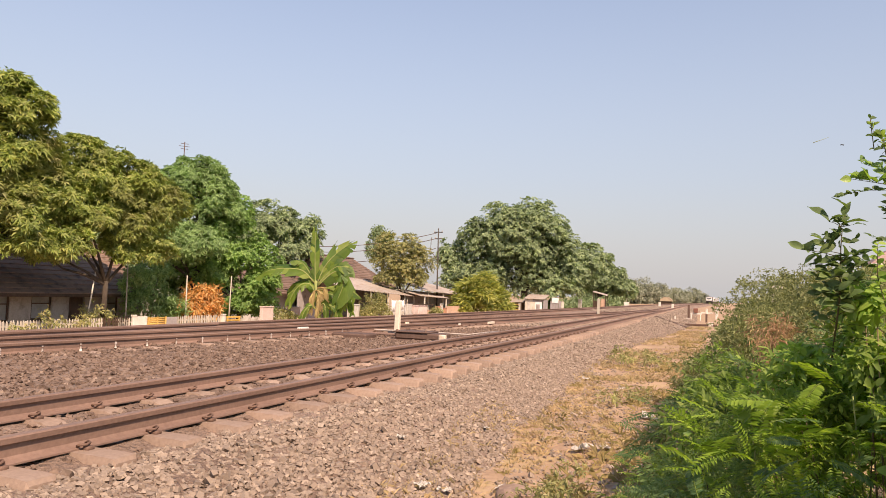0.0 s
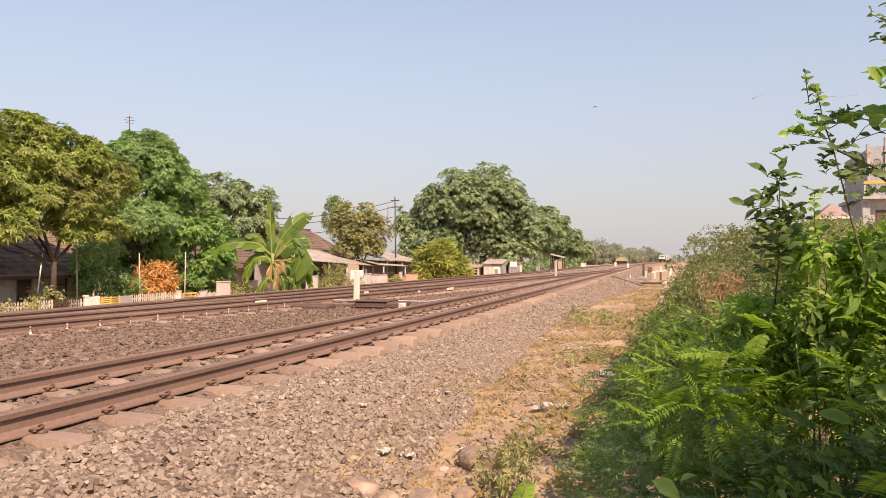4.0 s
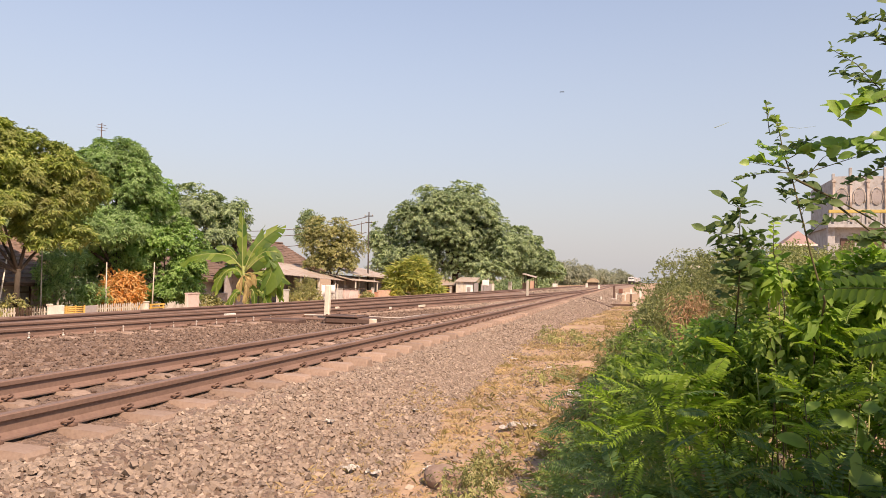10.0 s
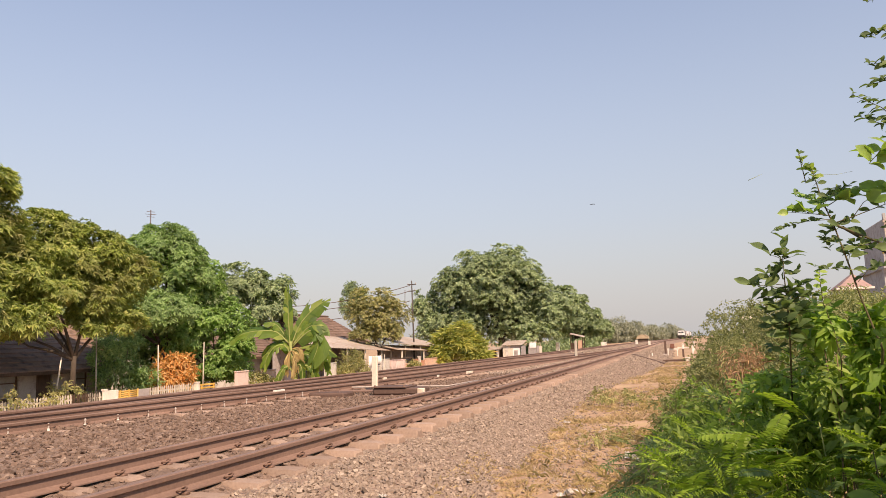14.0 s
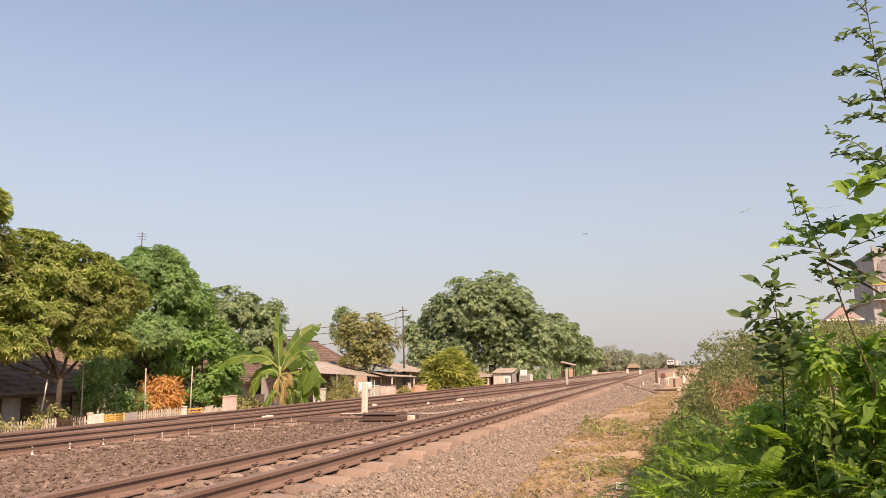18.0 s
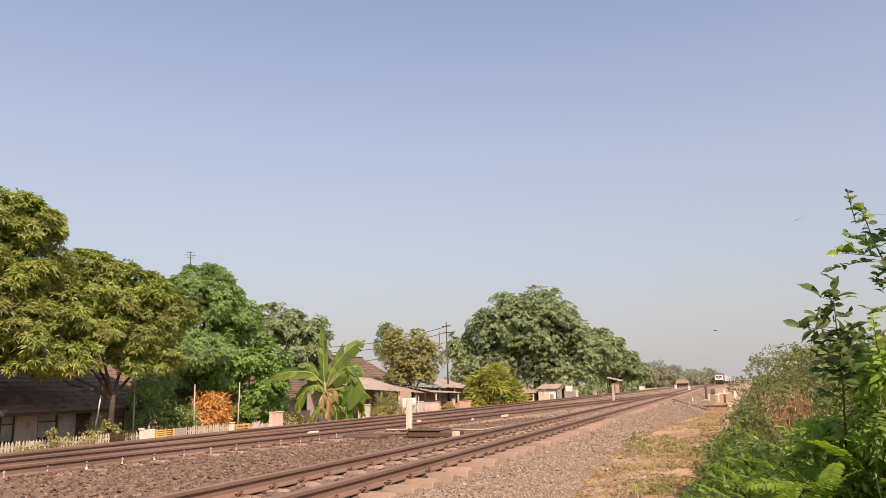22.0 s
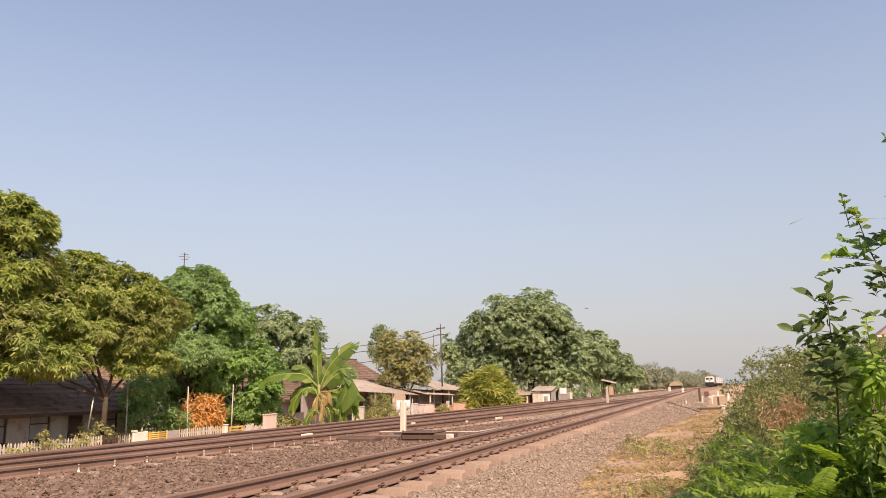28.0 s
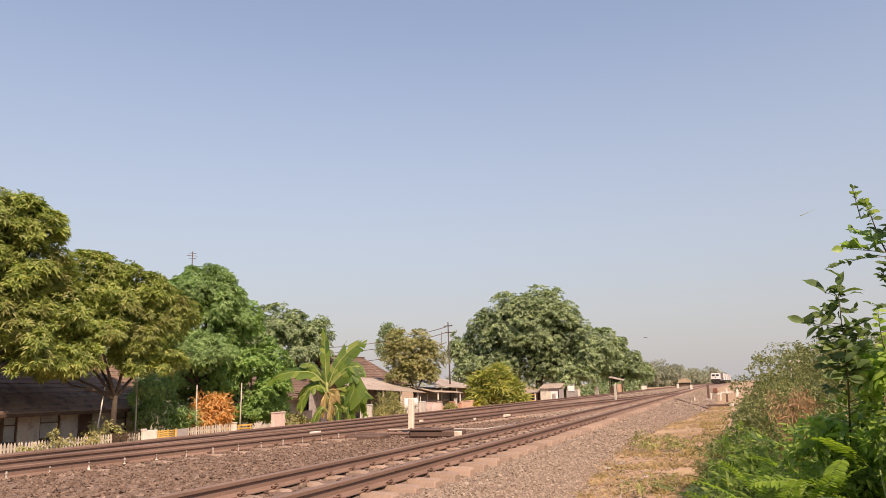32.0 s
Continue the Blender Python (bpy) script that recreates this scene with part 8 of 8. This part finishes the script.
for k in range(10):
    x = 1.0 + k * 1.35
    part("parapet_post", boxed(x - 0.12, 0.4, 10.9, x + 0.12, 0.64, 11.9 if k % 2 else 11.4, 0.02), M_RAW, bd, "bare concrete starter column")
for k in range(7):
    x = 1.0 + k * 1.35
    pl = part("pilaster", boxed(x - 0.1, 0.34, 6.9, x + 0.1, 0.5, 10.9, 0.02), M_CONC, bd, "pale thin pilaster")
    part("capital", boxed(x - 0.17, 0.3, 10.6, x + 0.17, 0.5, 10.78, 0.02), M_CONC, pl)
part("parapet", boxed(0.9, 0.5, 10.9, 14, 0.7, 11.15), M_RAW, bd)
for k, x in enumerate((1.68, 3.03, 4.38)):
    w = part("arched_window", cyl(0.5, 0.5, 0.08, 18, Matrix.Translation((x, 0.5, 9.3)) @ Matrix.Rotation(radians(90), 4, "X") @ Matrix.Diagonal((0.8, 1.35, 1, 1))), M_WALL_GREY, bd, "grey recessed arched window")
    bm = tube(bmesh.new(), [(x + 0.48 * math.cos(a), 0.42, 9.3 + 0.85 * math.sin(a)) for a in np.linspace(-0.6, math.pi + 0.6, 15)], 0.035, 6)
    part("frame", bm, M_CONC, w, "pale arched frame")
for k, (x, z) in enumerate(((1.5, 4.2), (3.8, 4.2), (1.5, 1.4), (3.8, 1.4))):
    w = part("window", boxed(x, 0.2, z, x + 1.1, 0.32, z + 1.5, 0.02), M_DARKSTEEL, bd, "dark window opening")
    part("sill", boxed(x - 0.1, 0.05, z - 0.12, x + 1.2, 0.3, z), M_RAW, w)

hs = thing("house", "small house with a red hipped roof", "house", pose(12.1, 66.5, 0), "houses across the line")
part("wall", boxed(-1.0, -1.5, -0.1, 1.05, 2.0, 4.85), M_WALL, hs)
bm = bmesh.new()
v = [bm.verts.new(q) for q in ((-1.3, -1.9, 4.85), (1.3, -1.9, 4.85), (1.3, 2.4, 4.85), (-1.3, 2.4, 4.85), (0.15, -0.5, 6.05), (0.15, 1.0, 6.05))]
for f in ((0, 1, 4), (1, 2, 5, 4), (2, 3, 5), (3, 0, 4, 5), (3, 2, 1, 0)):
    bm.faces.new([v[i] for i in f])
part("roof", bm, M_REDROOF, hs, "red tiled hip roof")
part("fascia", boxed(-1.35, -1.96, 4.74, 1.32, -1.86, 4.9), M_WHITE, hs)
w = part("window", boxed(-0.6, -1.56, 2.6, 0.3, -1.48, 4.0, 0.02), M_WOOD_DARK, hs, "dark window")
part("pane", boxed(-0.5, -1.58, 2.7, 0.2, -1.56, 3.9), M_PANE, w)

# ---- the goods train ----
M_LOCO = grained("cream_white_paint", (0.66, 0.66, 0.64), (0.80, 0.80, 0.78), 0.6, 10.0, 0.45, spec=0.5, stain=(0.55, 0.50, 0.45), bumpy=0.05)
M_GLASS = grained("dark_windscreen", (0.02, 0.022, 0.025), (0.05, 0.05, 0.055), 1.0, 8.0, 0.15, 0.0, 0.6, bumpy=0.02)
M_UNDER = grained("black_underframe", (0.025, 0.022, 0.02), (0.06, 0.052, 0.046), 0.8, 8.0, 0.8, 0.2, bumpy=0.2)
M_HOOD = grained("grey_hood_paint", (0.24, 0.24, 0.25), (0.36, 0.36, 0.37), 0.6, 8.0, 0.6, bumpy=0.05)
loco = thing("locomotive", "cream diesel locomotive at the head of a goods train", "locomotive")
bm = bmesh.new()
pr = [(-1.34, 1.45), (1.34, 1.45), (1.36, 2.3), (1.25, 2.95), (0.95, 3.3), (-0.95, 3.3), (-1.25, 2.95), (-1.36, 2.3)]
rings = []
for y, s, dz in ((0.0, 0.93, -0.12), (0.35, 1.0, 0.0), (2.6, 1.0, 0.0), (2.9, 0.98, -0.02)):
    rings.append([bm.verts.new((x * s, y, 1.45 + (z - 1.45) * (1 + dz * 0.3))) for x, z in pr])
for a, b in zip(rings, rings[1:]):
    for k in range(8):
        bm.faces.new((a[k], a[(k + 1) % 8], b[(k + 1) % 8], b[k]))
bm.faces.new(rings[0][::-1])
bm.faces.new(rings[-1])
part("cab", bm, M_LOCO, loco)
part("lower_front", boxed(-1.3, 0.02, 0.95, 1.3, 2.9, 1.45, 0.03), M_UNDER, loco, "dark lower front below the cab")
part("engine_hood", boxed(-1.1, 2.9, 0.95, 1.1, 15.8, 3.2, 0.08), M_HOOD, loco, "grey engine hood")
part("cab_roof", boxed(-0.95, 0.3, 3.25, 0.95, 2.9, 3.38, 0.05), M_UNDER, loco, "dark cab roof")
part("footplate", boxed(-1.35, 2.9, 0.75, 1.35, 16.0, 0.95, 0.03), M_UNDER, loco)
for x0, x1 in ((-1.02, -0.12), (0.12, 1.02)):
    part("windscreen", boxed(x0, -0.03, 2.3, x1, 0.05, 2.85, 0.03), M_GLASS, loco, "dark windscreen")
part("emblem", cyl(0.2, 0.2, 0.05, 14, Matrix.Translation((0.0, 0.02, 1.95)) @ Matrix.Rotation(radians(90), 4, "X")), M_UNDER, loco, "dark round emblem")
for x in (-0.75, 0.75):
    part("headlight", cyl(0.12, 0.12, 0.06, 12, Matrix.Translation((x, 0.0, 1.85)) @ Matrix.Rotation(radians(90), 4, "X")), M_WHITE, loco, "round headlight")
part("buffer_beam", boxed(-1.3, -0.2, 0.55, 1.3, 0.2, 0.95, 0.04), M_UNDER, loco)
part("plough", boxed(-1.15, -0.35, 0.12, 1.15, -0.2, 0.55, 0.03), M_UNDER, loco)
part("coupler", boxed(-0.14, -0.7, 0.65, 0.14, -0.2, 0.92, 0.03), M_UNDER, loco)
part("roof_unit", boxed(-0.6, 5.0, 3.2, 0.6, 12.5, 3.45, 0.05), M_UNDER, loco, "dark roof fan unit")
part("horn", boxed(0.25, 0.9, 3.36, 0.55, 1.4, 3.55, 0.05), M_UNDER, loco)


def bogie(parent, y):
    b = part("bogie", boxed(-1.0, y - 1.5, 0.35, 1.0, y + 1.5, 0.75, 0.04), M_UNDER, parent)
    for k in (-1.0, 1.0):
        part("wheelset", cyl(0.42, 0.42, 1.2, 14, Matrix.Translation((-0.6, y + k, 0.42)) @ Matrix.Rotation(radians(90), 4, "Y")), M_UNDER, b)


bogie(loco, 3.2)
bogie(loco, 12.8)
WAGONS = []
for k, (col, lab) in enumerate([((0.16, 0.15, 0.15), "dark grey"), ((0.70, 0.70, 0.70), "white"), ((0.40, 0.33, 0.35), "mauve-grey"), ((0.72, 0.72, 0.74), "white"), ((0.40, 0.42, 0.45), "grey"), ((0.66, 0.64, 0.60), "white"), ((0.36, 0.30, 0.31), "mauve-grey"), ((0.45, 0.47, 0.50), "grey"), ((0.68, 0.68, 0.68), "white"), ((0.3, 0.34, 0.42), "blue-grey")]):
    mt = grained("container_%s" % lab, [c * 0.85 for c in col], [min(1, c * 1.1) for c in col], 0.5, 6.0, 0.55, 0.05, bumpy=0.05)
    w = thing("container_wagon", "flat wagon carrying a %s container" % lab, "wagon", None, "wagons of the goods train")
    part("frame", boxed(-1.2, 0.2, 0.85, 1.2, 13.6, 1.1, 0.03), M_UNDER, w)
    bm = boxed(-1.22, 0.6, 1.1, 1.22, 12.8, 3.4, 0.04)
    for i in range(24):
        box(bm, -1.25, 0.9 + i * 0.5, 1.25, 1.25, 1.1 + i * 0.5, 3.28)
    part("container", bm, mt, w, "%s ribbed steel container" % lab)
    bogie(w, 2.4)
    bogie(w, 11.4)
    WAGONS.append(w)

# ---- birds ----
M_BIRD = grained("dark_plumage", (0.02, 0.018, 0.016), (0.05, 0.045, 0.04), 3.0, 20.0, 0.8, bumpy=0.1)


def bird(label, wing=0.13):
    b = thing("bird", label, "bird", None, "birds in the sky")
    bm = bmesh.new()
    tube(bm, [(0, -0.075, 0), (0, -0.05, 0.007), (0, 0.0, 0.008), (0, 0.055, 0.004), (0, 0.105, 0)], [0.007, 0.018, 0.022, 0.014, 0.006], 8)
    part("body", bm, M_BIRD, b, smooth=True)
    wings = []
    for s in (1, -1):
        bm = bmesh.new()
        lo = [bm.verts.new(q) for q in ((0, -0.045, 0), (s * wing * 0.5, -0.06, 0.01), (s * wing, 0.0, 0.0), (s * wing * 0.55, 0.05, 0.0), (0, 0.045, 0))]
        hi = [bm.verts.new(q.co + Vector((0, 0, 0.012))) for q in lo]
        bm.faces.new(lo)
        bm.faces.new(hi[::-1])
        for k in range(5):
            bm.faces.new((lo[k], lo[(k + 1) % 5], hi[(k + 1) % 5], hi[k]))
        wings.append(part("wing", bm, M_BIRD, b, m=pose(s * 0.02, 0, 0.015)))
    return b, wings


BIRDS = [bird("small dark bird gliding high over the line"), bird("small dark bird crossing the sky"), bird("small dark bird flying low above the fields")]


# ---- what moves ----
def motions():
    def along(front, t):
        y = front + 380.0 - 4.4 * t
        x = float(track_a(y))
        turn = math.degrees(math.atan2(float(track_a(y + 6) - track_a(y - 6)), 12.0))
        return pose(x, y, RAIL_Z, 0, 0, -turn)
    times = [0, 4, 8, 12, 16, 20, 24, 28, 32]
    walk(loco, [(t, along(0.0, t)) for t in times])
    for k, w in enumerate(WAGONS):
        walk(w, [(t, along(16.6 + 14.0 * k, t)) for t in times])
    # the tall weeds lean a little in the breeze: seconds, metres at their tips
    sway = [(0, 0.026), (1, 0.028), (2, 0.031), (3, 0.030), (4, 0.013), (4.5, 0.009), (6.5, 0.003), (8, -0.005), (9, 0.003), (10, 0.006), (11, -0.004), (12, -0.011), (13, -0.004), (14, -0.003),
            (15, -0.009), (17.5, -0.018), (18, -0.010), (19, -0.011), (20, -0.001), (21, 0.003), (23, 0.001), (25, 0.003), (28, 0.003), (30, 0.005), (32, 0.006)]
    # the tall branch swings wider than the weeds below it
    branch = [(0, 0.105), (2, 0.110), (2.5, 0.103), (3, 0.088), (4, 0.063), (6.5, 0.058), (9, 0.058), (10, 0.061), (11, 0.046), (12, 0.036), (13, 0.038), (14, 0.036), (15, 0.042), (16.2, 0.012),
              (17.5, -0.018), (18, -0.010), (19, -0.013), (20, 0.0), (22, 0.012), (25, 0.015), (28, 0.012), (30, 0.015), (32, 0.016)]
    foot = Matrix.Translation((0.5, 2.4, 0.9))
    for weed, h, bend in ((WEED_1, 1.15, sway), (WEED_2, 0.9, sway), (WEED_3, 1.3, branch), (WEED_4, 1.0, sway)):
        walk(weed, [(t, foot @ pose(0, 0, 0, 0, math.degrees(d / h), 0) @ foot.inverted()) for t, d in bend])
    paths = [
        [(0, 6.0, 44, 10.2), (2, 1.32, 44, 10.6), (3, -1.51, 44, 11.12), (4, -4.42, 43.9, 10.6), (9, -4.17, 43.8, 11.55), (11, -5.64, 44, 13.92), (13, -5.39, 44, 9.69), (17, -5.3, 44, 9.5), (20, -5.23, 44, 9.37), (21, 9, 32, 2.2), (24, 22, 36, 2.0), (32, 40, 44, 2.5)],
        [(0, -70, 40, 20), (12, -60, 38, 20), (20, -44, 46, 6), (22, -33, 40, 9.5), (23, -26.66, 33.56, 15.18), (24, -27, 40, 8), (25, -29, 48, 4), (32, -60, 60, 5)],
        [(0, 40, 60, 9), (12, 30, 55, 8), (20, 4, 47, 5.2), (23, -2.94, 44.81, 4.26), (28, -7.78, 44.08, 6.14), (30, -6.3, 44.3, 5.0), (32, -4.94, 44.66, 4.09)]]
    for (b, wings), rows in zip(BIRDS, paths):
        keyed = []
        for i, (t, x, y, z) in enumerate(rows):
            nx = rows[min(i + 1, len(rows) - 1)]
            pv = rows[max(i - 1, 0)]
            keyed.append((t, pose(x, y, z, 0, 0, 0 if abs(nx[1] - pv[1]) < 3 else (90 if nx[1] > pv[1] else 75) * 0.5)))
        walk(b, keyed)
        for s, w in zip((1, -1), wings):
            walk(w, [(0.5 * i, pose(s * 0.02, 0, 0.015, 0, s * (-25 if i % 2 else 18), 0)) for i in range(65)])


motions()
